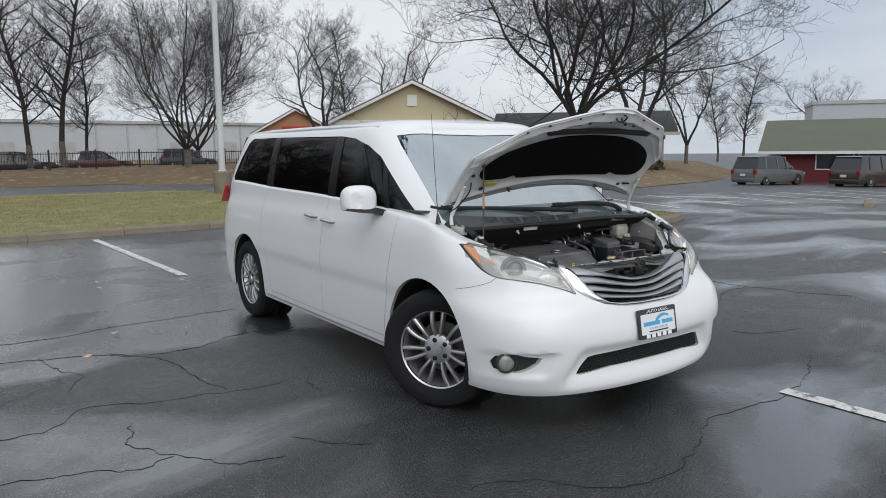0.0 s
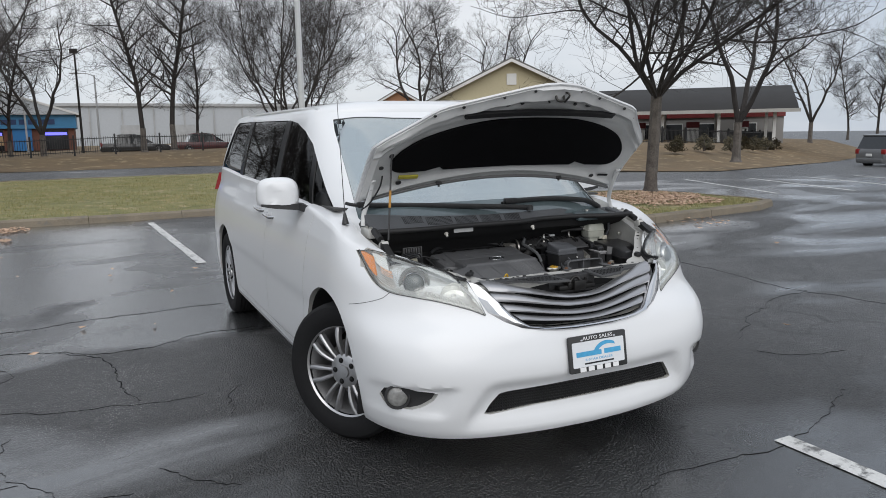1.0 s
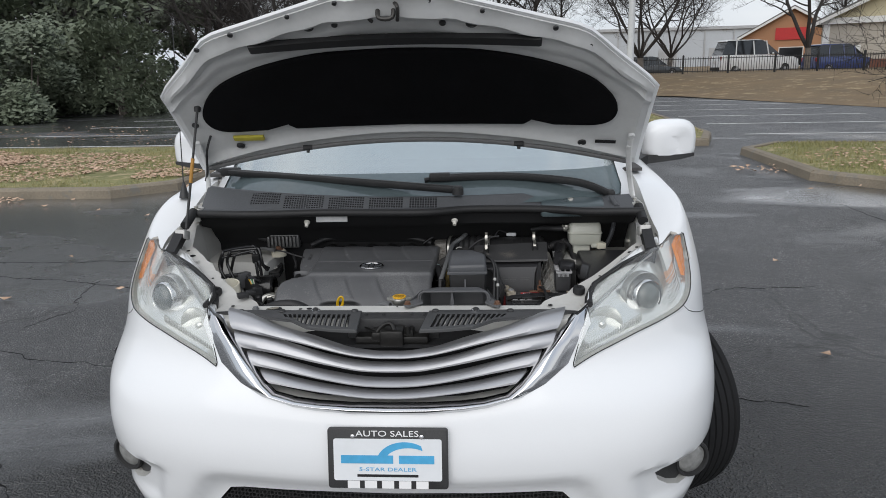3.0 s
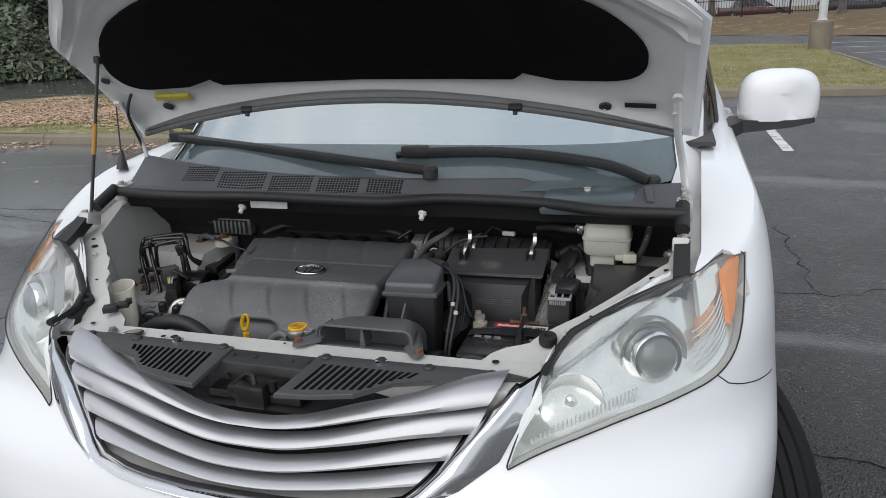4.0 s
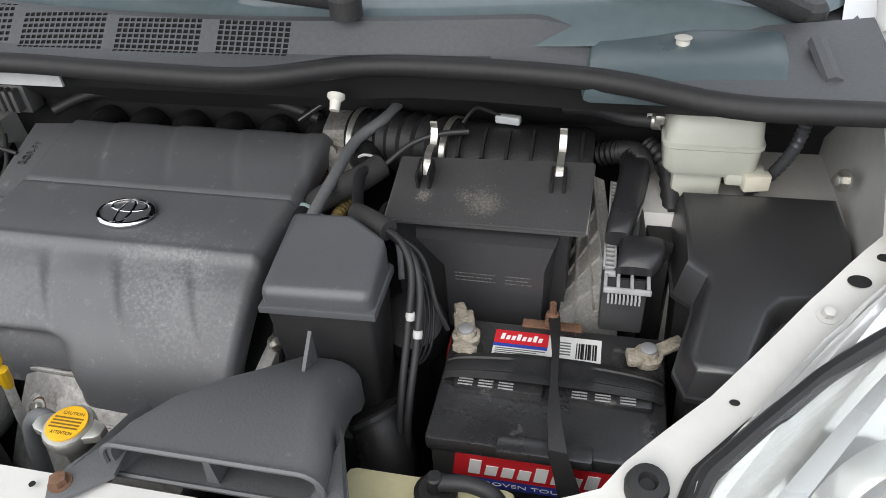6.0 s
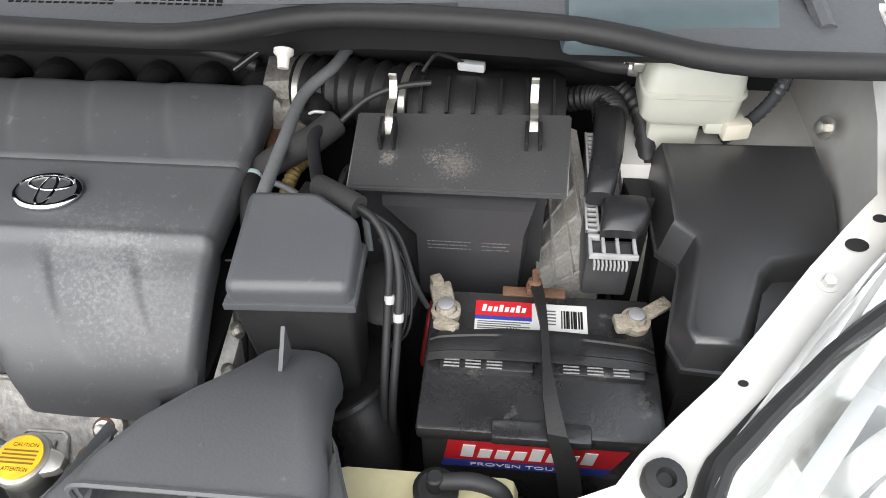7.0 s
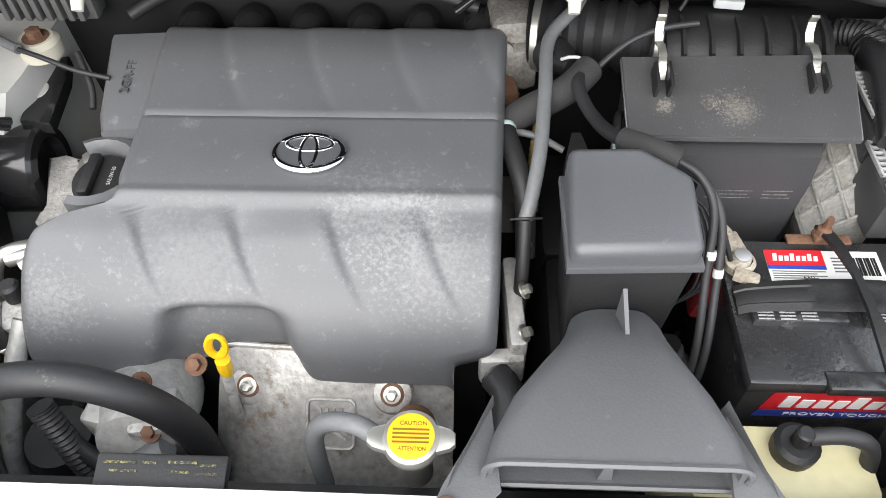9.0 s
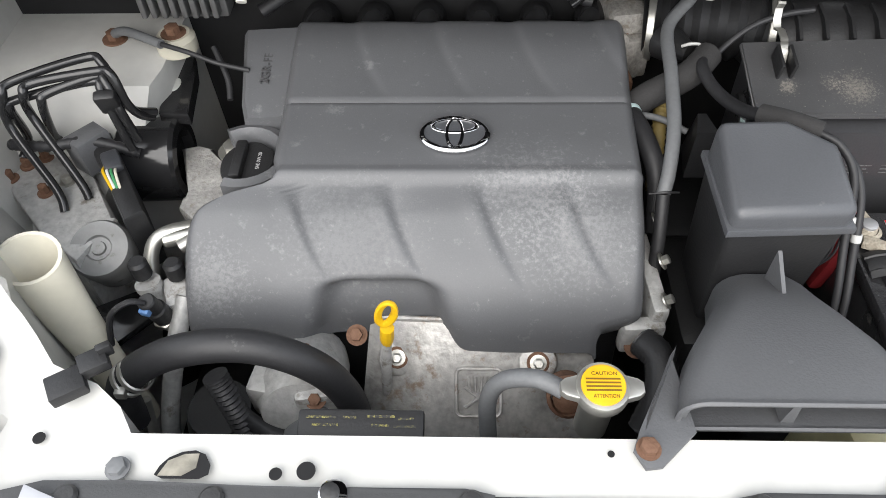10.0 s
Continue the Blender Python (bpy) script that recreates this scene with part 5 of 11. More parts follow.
    part("turn_lens", bm, surface("faded_amber", (0.72, 0.40, 0.25), 0.2, var=0.2, scale=60, bump=0.1, coat=0.4), lamp, "faded amber turn signal lens")
    for k in range(7):
        bm = bmesh.new()
        line = []
        for i in range(6):
            u = U_TIP + (U_END - U_TIP) * (0.68 + 0.19 * i / 5)
            z = lamp_low(u) + 0.014 + 0.009 * k
            x, y = plan(u, z, -0.020)
            line.append((s * x, y, z))
        tube(bm, line, 0.0016, 6, 2)
        part("lamp_rib", bm, REFLECTOR, lamp)
    bm = bmesh.new()
    edge = lamp_patch(s, 0.0035)
    ring = edge[0] + [r[-1] for r in edge[1:]] + edge[-1][::-1][1:] + [r[0] for r in edge[::-1][1:-1]]
    tube(bm, ring + [ring[0]], 0.0015, 6, 1, caps=False)
    part("lamp_gasket", bm, SEAL, lamp)

# ---- grille ----
def on_nose(x, z, off=0.0):
    u = u_of_x(abs(x), z)
    return Vector((x, plan(u, z, off)[1], z))


bm = bmesh.new()
half = [(0.0, 0.655), (0.10, 0.655), (0.20, 0.659), (0.26, 0.665), (0.35, 0.684), (0.415, 0.711), (0.478, 0.752), (0.503, 0.80), (0.525, 0.848), (0.538, 0.883)]
inside = [(0.0, 0.675), (0.10, 0.675), (0.19, 0.677), (0.25, 0.681), (0.313, 0.691), (0.342, 0.709), (0.371, 0.734), (0.425, 0.795), (0.462, 0.835), (0.494, 0.866)]
outer = [(-x, z) for x, z in half[::-1]] + half[1:]
innr = [(-x, z) for x, z in inside[::-1]] + inside[1:]


def band_rows(lift):
    """The surround's section: a broad outer flank, a crest near the opening, a short inner flank."""
    steps = ((0.0, 0.001), (0.35, 0.011), (0.68, 0.017), (0.85, 0.0155), (1.0, 0.002))
    return [[on_nose(x + (a - x) * k, z + (b - z) * k, off + lift) for (x, z), (a, b) in zip(outer, innr)] for k, off in steps]


slab(bm, band_rows(0.0), band_rows(-0.022))
grille = part("grille", bm, CHROME, van, "chrome grille surround")
BARS = (
    ([(0.0, 0.788), (0.05, 0.789), (0.125, 0.801), (0.21, 0.824), (0.30, 0.843), (0.39, 0.868), (0.463, 0.878)], [(0.0, 0.776), (0.05, 0.777), (0.12, 0.785), (0.25, 0.811), (0.32, 0.821), (0.38, 0.828), (0.437, 0.836)]),
    ([(0.0, 0.761), (0.06, 0.762), (0.15, 0.774), (0.24, 0.795), (0.32, 0.814), (0.39, 0.824), (0.436, 0.829)], [(0.0, 0.743), (0.06, 0.744), (0.10, 0.747), (0.20, 0.762), (0.30, 0.778), (0.36, 0.785), (0.416, 0.791)]),
    ([(0.0, 0.725), (0.06, 0.726), (0.13, 0.733), (0.20, 0.743), (0.28, 0.759), (0.34, 0.771), (0.396, 0.781)], [(0.0, 0.710), (0.06, 0.711), (0.12, 0.716), (0.20, 0.726), (0.26, 0.734), (0.32, 0.741), (0.374, 0.747)]),
    ([(0.0, 0.698), (0.06, 0.699), (0.13, 0.704), (0.20, 0.711), (0.26, 0.719), (0.31, 0.728), (0.356, 0.736)], [(0.0, 0.685), (0.06, 0.686), (0.12, 0.690), (0.20, 0.697), (0.24, 0.701), (0.28, 0.705), (0.322, 0.709)]))
for top, low in BARS:
    bm = bmesh.new()
    up = smooth_line([(-x * 1.03, 0, z) for x, z in top[:0:-1]] + [(x * 1.03, 0, z) for x, z in top], 4)
    dn = smooth_line([(-x * 1.03, 0, z) for x, z in low[:0:-1]] + [(x * 1.03, 0, z) for x, z in low], 4)
    face = []
    for k, off in ((0.0, -0.016), (0.06, -0.009), (0.30, -0.005), (0.60, -0.007), (0.90, -0.014), (1.0, -0.024)):
        face.append([on_nose(q.x + (p.x - q.x) * k, q.z + (p.z - q.z) * k, off) for p, q in zip(up, dn)])
    slab(bm, face, [[p + Vector((0, 0.012, 0)) for p in r] for r in face])
    part("grille_bar", bm, SATIN, grille, "curved satin silver bar")
# solid sheet; the dark gap behind the bars is put into its colour
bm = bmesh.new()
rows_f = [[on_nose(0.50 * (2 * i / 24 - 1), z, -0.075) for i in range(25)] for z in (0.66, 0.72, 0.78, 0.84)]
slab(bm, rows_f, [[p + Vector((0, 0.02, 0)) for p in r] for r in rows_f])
part("grille_backing", bm, DARK_VOID, grille, "near-black backing sheet behind the bars")

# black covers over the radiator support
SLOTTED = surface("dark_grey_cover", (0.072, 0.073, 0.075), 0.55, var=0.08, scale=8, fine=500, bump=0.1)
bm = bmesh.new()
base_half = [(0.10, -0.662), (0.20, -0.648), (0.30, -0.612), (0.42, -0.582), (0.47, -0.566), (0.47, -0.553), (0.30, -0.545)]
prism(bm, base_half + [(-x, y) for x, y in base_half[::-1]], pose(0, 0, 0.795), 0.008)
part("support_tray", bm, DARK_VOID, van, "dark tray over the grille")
for s in (1, -1):
    bm = bmesh.new()
    line = [(0.083, -0.716), (0.15, -0.708), (0.224, -0.688), (0.28, -0.666), (0.345, -0.632), (0.42, -0.603), (0.50, -0.582), (0.53, -0.567), (0.47, -0.551), (0.40, -0.551), (0.30, -0.554), (0.12, -0.553), (0.096, -0.558)]
    line = [(x, min(-0.566, max(y, on_nose(x, between(x, *BARS[0][0]), -0.024).y + 0.006)) if x > 0.25 and y < -0.57 else y) for x, y in line]
    prism(bm, [(x * s, y) for x, y in line], pose(0, 0, 0.858), 0.009, 0.003)
    slots = bmesh.new()
    for k in range(14):
        x = s * (0.114 + 0.0142 * k)
        y0, y1 = max(-0.694 + 0.0029 * k, between(abs(x), *sorted(p for p in line[:8] if p[0] < 0.52)) + 0.012), -0.592 + 0.0002 * k
        skew = 0.012 * s
        a = [(x - 0.0042, y0), (x + 0.0042, y0), (x + 0.0042 + skew, y1), (x - 0.0042 + skew, y1)]
        prism(slots, a, pose(0, 0, 0.84), 0.05)
    cover = part("grille_cover", carve(bm, [slots], "grille_cover", [SLOTTED, DARK_VOID]), None, van, "dark plastic cover with vent slots")
    bm = bmesh.new()
    lathe(bm, [(0.012, 0.0), (0.012, 0.004), (0.0085, 0.005)], pose(s * 0.227, -0.561, 0.866), 18)
    part("cover_hole", bm, CHROME, cover, "bright clip washer")
    bm = bmesh.new()
    lathe(bm, [(0.008, 0.0), (0.008, 0.006), (0.005, 0.008)], pose(s * 0.229, -0.561, 0.868), 14)
    part("cover_clip", bm, BLACK_PLASTIC, cover)
    for x, y in ((0.115, -0.566), (0.325, -0.566), (0.445, -0.566)):
        bm = bmesh.new()
        lathe(bm, [(0.0105, 0.0), (0.0105, 0.003), (0.008, 0.006), (0.003, 0.0065)], pose(s * x, y, 0.866), 18)
        part("cover_clip", bm, BLACK_PLASTIC, cover)
bm = bmesh.new()
box(bm, -0.128, 0.128, -0.614, -0.5575, 0.80, 0.8625, 0.004)
for x in (-0.08, -0.03, 0.05, 0.085):
    lathe(bm, [(0.005, 0), (0.005, 0.003), (0.003, 0.004)], pose(x, -0.585, 0.8625), 10)
part("support_panel", bm, BLACK_PLASTIC, van, "black panel under the bonnet latch")
bm = bmesh.new()
box(bm, -0.10, 0.10, -0.655, -0.614, 0.80, 0.825, 0.006)
box(bm, -0.03, 0.035, -0.675, -0.62, 0.80, 0.848, 0.008)
box(bm, -0.055, -0.02, -0.66, -0.60, 0.81, 0.838, 0.006)
box(bm, 0.02, 0.06, -0.65, -0.60, 0.81, 0.842, 0.006)
tube(bm, [(-0.04, -0.65, 0.835), (-0.02, -0.645, 0.855), (0.0, -0.65, 0.86), (0.01, -0.66, 0.845)], 0.006, 8)
tube(bm, [(-0.09, -0.60, 0.835), (-0.05, -0.64, 0.838), (-0.01, -0.66, 0.842)], 0.003, 6)
lathe(bm, [(0.008, 0), (0.008, 0.02)], pose(0.045, -0.655, 0.835), 12)
part("bonnet_latch", bm, surface("oily_black_latch", (0.015, 0.014, 0.013), 0.4, metal=0.3, bump=0.2), van, "oily black bonnet latch")

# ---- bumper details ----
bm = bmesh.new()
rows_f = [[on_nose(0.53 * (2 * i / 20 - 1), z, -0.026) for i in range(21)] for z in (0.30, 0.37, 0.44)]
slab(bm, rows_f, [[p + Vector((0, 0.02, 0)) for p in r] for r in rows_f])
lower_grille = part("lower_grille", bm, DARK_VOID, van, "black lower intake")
bm = bmesh.new()
for j in range(8):
    z = 0.325 + 0.013 * j
    for i in range(46):
        x = -0.51 + 0.0222 * i + (0.0111 if j % 2 else 0)
        if abs(x) < between(z, (0.32, 0.50), (0.36, 0.485), (0.405, 0.45), (0.42, 0.40)):
            lathe(bm, [(0.0085, 0), (0.0085, 0.012), (0.006, 0.012), (0.006, 0)], axis(on_nose(x, z, -0.024), on_nose(x, z, -0.024) + Vector((0, -1, 0))), 6, close=False)
part("intake_mesh", bm, BLACK_PLASTIC, lower_grille, "honeycomb mesh")
for s in (1, -1):
    c = on_nose(s * 0.858, 0.396, -0.004)
    out = Vector((s * 0.35, -0.93, 0.0)).normalized()
    bm = bmesh.new()
    lathe(bm, [(0.052, -0.06), (0.058, 0.0), (0.055, 0.006), (0.048, 0.006), (0.045, -0.01)], axis(c, c + out), 28, close=False)
    fog = part("fog_lamp", bm, BLACK_PLASTIC, van, "round fog lamp in a black pocket")
    bm = bmesh.new()
    lathe(bm, [(0.046, -0.012), (0.045, -0.004), (0.032, 0.004), (0.015, 0.007), (0.001, 0.0075)], axis(c, c + out), 28)
    part("fog_lens", bm, surface("fog_glass", (0.30, 0.30, 0.29), 0.10, var=0.15, scale=60, bump=0.1, coat=1.0), fog, "clear fog lamp lens")
    bm = bmesh.new()
    pocket = [(0.905, 0.355), (0.915, 0.395), (0.90, 0.435), (0.83, 0.452), (0.72, 0.43), (0.74, 0.385), (0.80, 0.34), (0.86, 0.338)]
    rows_f = [[on_nose(s * x, z, -0.035) for x, z in pocket]]
    loft(bm, [[on_nose(s * x, z, -0.03) for x, z in pocket], [on_nose(s * x, z, -0.045) for x, z in pocket]])
    part("fog_pocket", bm, BLACK_PLASTIC, fog)

# ---- dealer plate ----
PLATE_WHITE = surface("plate_white", (0.78, 0.80, 0.82), 0.35, var=0.03, scale=10, bump=0)
INK_SKY = surface("sky_blue_ink", (0.08, 0.42, 0.72), 0.4, bump=0)
INK_BLACK = surface("black_ink", (0.01, 0.01, 0.012), 0.4, bump=0)
INK_WHITE = surface("white_ink", (0.85, 0.85, 0.85), 0.4, var=0.02, bump=0)
pm = Matrix.Translation((0, -0.817, 0.549)) @ Matrix.Rotation(radians(90 - 9.0), 4, "X")
bm = bmesh.new()
prism(bm, rounded(0.315, 0.162, 0.008), pm @ pose(0, 0, -0.012), 0.012, 0.003)
plate = part("dealer_plate", bm, BLACK_PLASTIC, van, "black framed dealer plate")
bm = bmesh.new()
prism(bm, rounded(0.283, 0.112, 0.006, cy=-0.002), pm @ pose(0, 0, 0.0005), 0.001)
part("plate_sheet", bm, PLATE_WHITE, plate, "white plate with blue swoosh")
for x in (-0.09, 0.09):
    bm = bmesh.new()
    lathe(bm, [(0.006, 0), (0.006, 0.003), (0.003, 0.004)], pm @ pose(x, 0.060, 0.001), 12)
    part("plate_screw", bm, CHROME, plate)
for text, y, size, wide, mt in (("AUTO SALES", 0.067, 0.022, 0.165, INK_WHITE),):
    wording("plate_word", text, size, pm @ pose(0, y, 0.001), mt, plate, depth=0.0006, width=wide)
for text, y, size, wide, mt in (("5-STAR DEALER", -0.028, 0.014, 0.15, INK_SKY),):
    wording("plate_word", text, size, pm @ pose(0, y, 0.002), mt, plate, depth=0.0004, width=wide)
for k in range(5):
    bm = bmesh.new()
    x = -0.09 + 0.045 * k
    box(bm, x - 0.016, x + 0.016, -0.079, -0.059, 0.0006, 0.0014, m=pm)
    part("name_bar", bm, INK_WHITE, plate)
for x0, x1 in ((-0.122, 0.015), (0.03, 0.122)):
    bm = bmesh.new()
    box(bm, x0, x1, -0.012, 0.010, 0.0016, 0.0022, m=pm)
    part("name_bar", bm, INK_SKY, plate)
bm = bmesh.new()
box(bm, -0.08, 0.08, -0.048, -0.041, 0.0016, 0.0022, m=pm)
part("plate_small_print", bm, INK_BLACK, plate)
bm = bmesh.new()
arc = [(0.045 + 0.075 * math.cos(a), -0.012 + 0.058 * math.sin(a)) for a in [radians(175 - 120 * k / 16) for k in range(17)]]
arc2 = [(0.055 + 0.065 * math.cos(a), -0.012 + 0.042 * math.sin(a)) for a in [radians(170 - 115 * k / 16) for k in range(17)]]
prism(bm, arc + arc2[::-1], pm @ pose(0, 0, 0.0016), 0.0005)
part("plate_swoosh", bm, INK_SKY, plate)

# panel gap between bumper and wing
for s in (1, -1):
    bm = bmesh.new()
    u0, u1 = U_TIP + 0.74 * (U_END - U_TIP), u_of_y(-0.215, 0.76)
    z0 = lamp_low(u0) - 0.004
    line = []
    for k in range(9):
        u, z = u0 + (u1 - u0) * k / 8, z0 + (0.755 - z0) * (k / 8) ** 0.6
        x, y = plan(u, z, 0.0003)
        line.append((s * x, y, z))
    tube(bm, line, 0.0012, 6, 1)
    part("panel_gap", bm, DARK_VOID, van)

# ---- wheels ----
NUT = surface("dark_nut", (0.03, 0.03, 0.03), 0.4, metal=0.7, bump=0.05)

def wheel(x, y, steer):
    s = 1 if x > 0 else -1
    m = Matrix.Translation((x, y, 0.352)) @ pose(0, 0, 0, 0, 0, steer) @ pose(0, 0, 0, 0, 90 * s, 0)
    hub = new("wheel")
    hub.parent, hub.matrix_parent_inverse = van, van.matrix_basis.inverted()
    hub["label"] = "multi-spoke silver alloy wheel with a black tyre"
    bm = bmesh.new()
    prof = [(0.225, -0.20), (0.262, -0.215), (0.300, -0.222), (0.332, -0.212), (0.349, -0.19), (0.352, -0.17)]
    for k in range(5):
        a = -0.165 + 0.029 * k
        prof += [(0.3525, a), (0.3525, a + 0.021), (0.346, a + 0.023), (0.346, a + 0.027)]
    prof += [(0.352, -0.018), (0.349, 0.002), (0.332, 0.022), (0.300, 0.030), (0.262, 0.024), (0.231, 0.008), (0.222, -0.02)]
    lathe(bm, prof, m, 64, close=False)
    tyre = part("tyre", bm, RUBBER, None)
    bm = bmesh.new()
    lathe(bm, [(0.226, 0.004), (0.234, 0.012), (0.233, 0.002), (0.218, -0.02), (0.205, -0.08), (0.20, -0.19)], m, 56, close=False)
    for k in range(7):
        for side in (-1, 1):
            a = radians(360 / 7 * k)
            rings = []
            for t in (0.0, 0.25, 0.5, 0.75, 1.0):
                r = 0.078 + t * 0.148
                off = a + side * (0.17 * (1 - t) + 0.16 * t + 0.03 * math.sin(math.pi * t))
                w = 0.0100 + 0.0055 * t
                z = 0.000 + 0.014 * math.sin(math.pi * min(1, t * 0.9 + 0.05)) - 0.004 * (1 - t)
                cx, cy, tx, ty = math.cos(off) * r, math.sin(off) * r, -math.sin(off), math.cos(off)
                rings.append([m @ Vector((cx + tx * q * w, cy + ty * q * w, z + h)) for q, h in ((-1, -0.026), (-0.8, -0.004), (-0.3, 0.002), (0.3, 0.002), (0.8, -0.004), (1, -0.026))])
            loft(bm, rings)
    lathe(bm, [(0.088, -0.03), (0.088, -0.006), (0.080, 0.000), (0.034, 0.002), (0.031, 0.012), (0.01, 0.014)], m, 30)
    rim = part("rim", bm, ALLOY, None)
    for k in range(5):
        a = radians(72 * k + 18)
        bm = bmesh.new()
        lathe(bm, [(0.0145, 0.0), (0.0145, 0.0015), (0.010, 0.0016), (0.010, 0.007), (0.007, 0.009)], m @ pose(0.057 * math.cos(a), 0.057 * math.sin(a), 0.001), 12)
        part("wheel_nut", bm, NUT, None).parent = hub
    bm = bmesh.new()
    lathe(bm, [(0.03, -0.10), (0.15, -0.10), (0.15, -0.085), (0.03, -0.08)], m, 32)
    disc = part("brake_disc", bm, surface("brake_steel", (0.16, 0.15, 0.14), 0.45, metal=0.8, bump=0.1), None)
    for o in (tyre, rim, disc):
        o.parent = hub


for x, y, steer in ((-0.915, 0.03, 33), (0.905, 0.03, 31), (-0.945, 3.06, 0), (0.945, 3.06, 0)):
    wheel(x, y, steer)
for s in (1, -1):
    for y in (0.085, 3.06):
        bm = bmesh.new()
        lathe(bm, [(0.402, 0.0), (0.402, 0.297), (0.391, 0.297), (0.391, 0.0)], Matrix.Translation((s * 0.665, y, 0.375)) @ pose(0, 0, 0, 0, 90 * s), 40, close=False)
        bmesh.ops.delete(bm, geom=[v for v in bm.verts if v.co.z < 0.22], context="VERTS")
        lathe(bm, [(0.399, 0.0), (0.01, 0.002)], Matrix.Translation((s * 0.667, y, 0.375)) @ pose(0, 0, 0, 0, 90 * s), 40, close=False)
        part("wheel_well", bm, DARK_VOID, van, "black wheel arch liner")

# ---- mirrors, handles, aerial, roof ----
for s in (1, -1):
    bm = bmesh.new()
    rings = []
    for k in range(11):
        a = math.pi * k / 10
        t = -math.cos(a)
        wide = 0.30 + 0.70 * math.sin(a) ** 0.55
        rings.append([Vector((s * (1.045 + math.cos(b) * 0.116 * wide * abs(math.cos(b)) ** -0.36), 0.715 + 0.062 * t + (0.02 if math.cos(b) > 0 else 0) * math.cos(b), max(1.138 + 0.012 * (1 - wide), 1.194 + math.sin(b) * 0.100 * wide * abs(math.sin(b) + 1e-9) ** -0.36))) for b in [2 * math.pi * (i + 0.5) / 24 for i in range(24)]])
    loft(bm, rings)
    mirror = part("door_mirror", bm, WHITE, van, "white rounded door mirror")
    bm = bmesh.new()
    loft(bm, [[Vector((s * x, y, z)) for x, y, z in ((0.89, 0.60, 1.085), (0.89, 0.74, 1.095), (0.89, 0.74, 1.14), (0.89, 0.60, 1.13))], [Vector((s * x, y, z)) for x, y, z in ((0.945, 0.655, 1.108), (0.945, 0.765, 1.108), (0.945, 0.765, 1.146), (0.945, 0.655, 1.146))], [Vector((s * x, y, z)) for x, y, z in ((1.08, 0.658, 1.124), (1.08, 0.770, 1.124), (1.08, 0.770, 1.146), (1.08, 0.658, 1.146))], [Vector((s * x, y, z)) for x, y, z in ((1.145, 0.675, 1.137), (1.145, 0.770, 1.137), (1.145, 0.770, 1.150), (1.145, 0.675, 1.150))]])
    part("mirror_foot", bm, BLACK_PLASTIC, mirror, "black mirror foot")
    bm = bmesh.new()
    rings = [[Vector((s * (1.045 + math.cos(b) * 0.10 * abs(math.cos(b)) ** -0.25), 0.772 + d, 1.185 + math.sin(b) * 0.066 * abs(math.sin(b) + 1e-9) ** -0.2)) for b in [2 * math.pi * (i + 0.5) / 24 for i in range(24)]] for d in (0.0, 0.008)]
    loft(bm, rings)
    part("mirror_glass", bm, CHROME, mirror, "mirror glass")
    for y, z in ((1.36, 1.012), (1.66, 1.03)):
        bm = bmesh.new()
        x = plan(0.6, z)[0]
        tube(bm, [(s * (x - 0.005), y - 0.095, z - 0.006), (s * (x + 0.028), y - 0.07, z - 0.004), (s * (x + 0.032), y, z), (s * (x + 0.028), y + 0.07, z + 0.004), (s * (x - 0.005), y + 0.095, z + 0.006)], 0.012, 10, 5, flat=0.7)
        handle = part("door_handle", bm, CHROME, van, "chrome door handle")
        bm = bmesh.new()
        lathe(bm, [(0.05, 0.0), (0.046, 0.002), (0.02, 0.0025)], Matrix.Translation((s * (x - 0.0005), y, z)) @ pose(0, 0, 0, 0, 90 * s) @ Matrix.Diagonal((0.8, 1.2, 1, 1)), 20)
        part("handle_bowl", bm, WHITE, handle)
    bm = bmesh.new()
    tube(bm, [(s * (plan(0.6, 0.30)[0] + 0.001), 0.53, 0.285), (s * (plan(0.6, 0.3)[0] + 0.001), 2.6, 0.285)], 0.006, 8, 1)
    part("sill_trim", bm, SATIN, van, "bright sill strip")
    bm = bmesh.new()
    tube(bm, [(s * 0.69, 1.05, 1.677), (s * 0.70, 1.6, 1.69), (s * 0.70, 2.8, 1.69), (s * 0.68, 3.55, 1.675)], 0.010, 8, 5)
    part("roof_moulding", bm, WHITE, van)
    bm = bmesh.new()
    loft(bm, [[Vector((s * x, y, z)) for y, z, x in ((3.93, 1.02, 0.915), (4.01, 1.02, 0.84), (4.0, 1.18, 0.81), (3.93, 1.18, 0.865))], [Vector((s * (x - 0.06), y, z)) for y, z, x in ((3.93, 1.02, 0.915), (4.01, 1.02, 0.84), (4.0, 1.18, 0.81), (3.93, 1.18, 0.865))]])
    part("tail_lamp", bm, surface("red_lens", (0.35, 0.02, 0.02), 0.2, coat=0.6, bump=0), van, "red tail lamp")
bm = bmesh.new()
lathe(bm, [(0.018, 0), (0.016, 0.012), (0.007, 0.05), (0.004, 0.06)], axis((-0.862, 0.085, 1.085), (-0.862, 0.105, 1.2)), 14)
tube(bm, [(-0.862, 0.092, 1.14), (-0.862, 0.12, 1.40), (-0.862, 0.15, 1.72)], (0.0024, 0.0012), 6, 4)
part("aerial", bm, BLACK_PLASTIC, van, "thin black whip aerial")

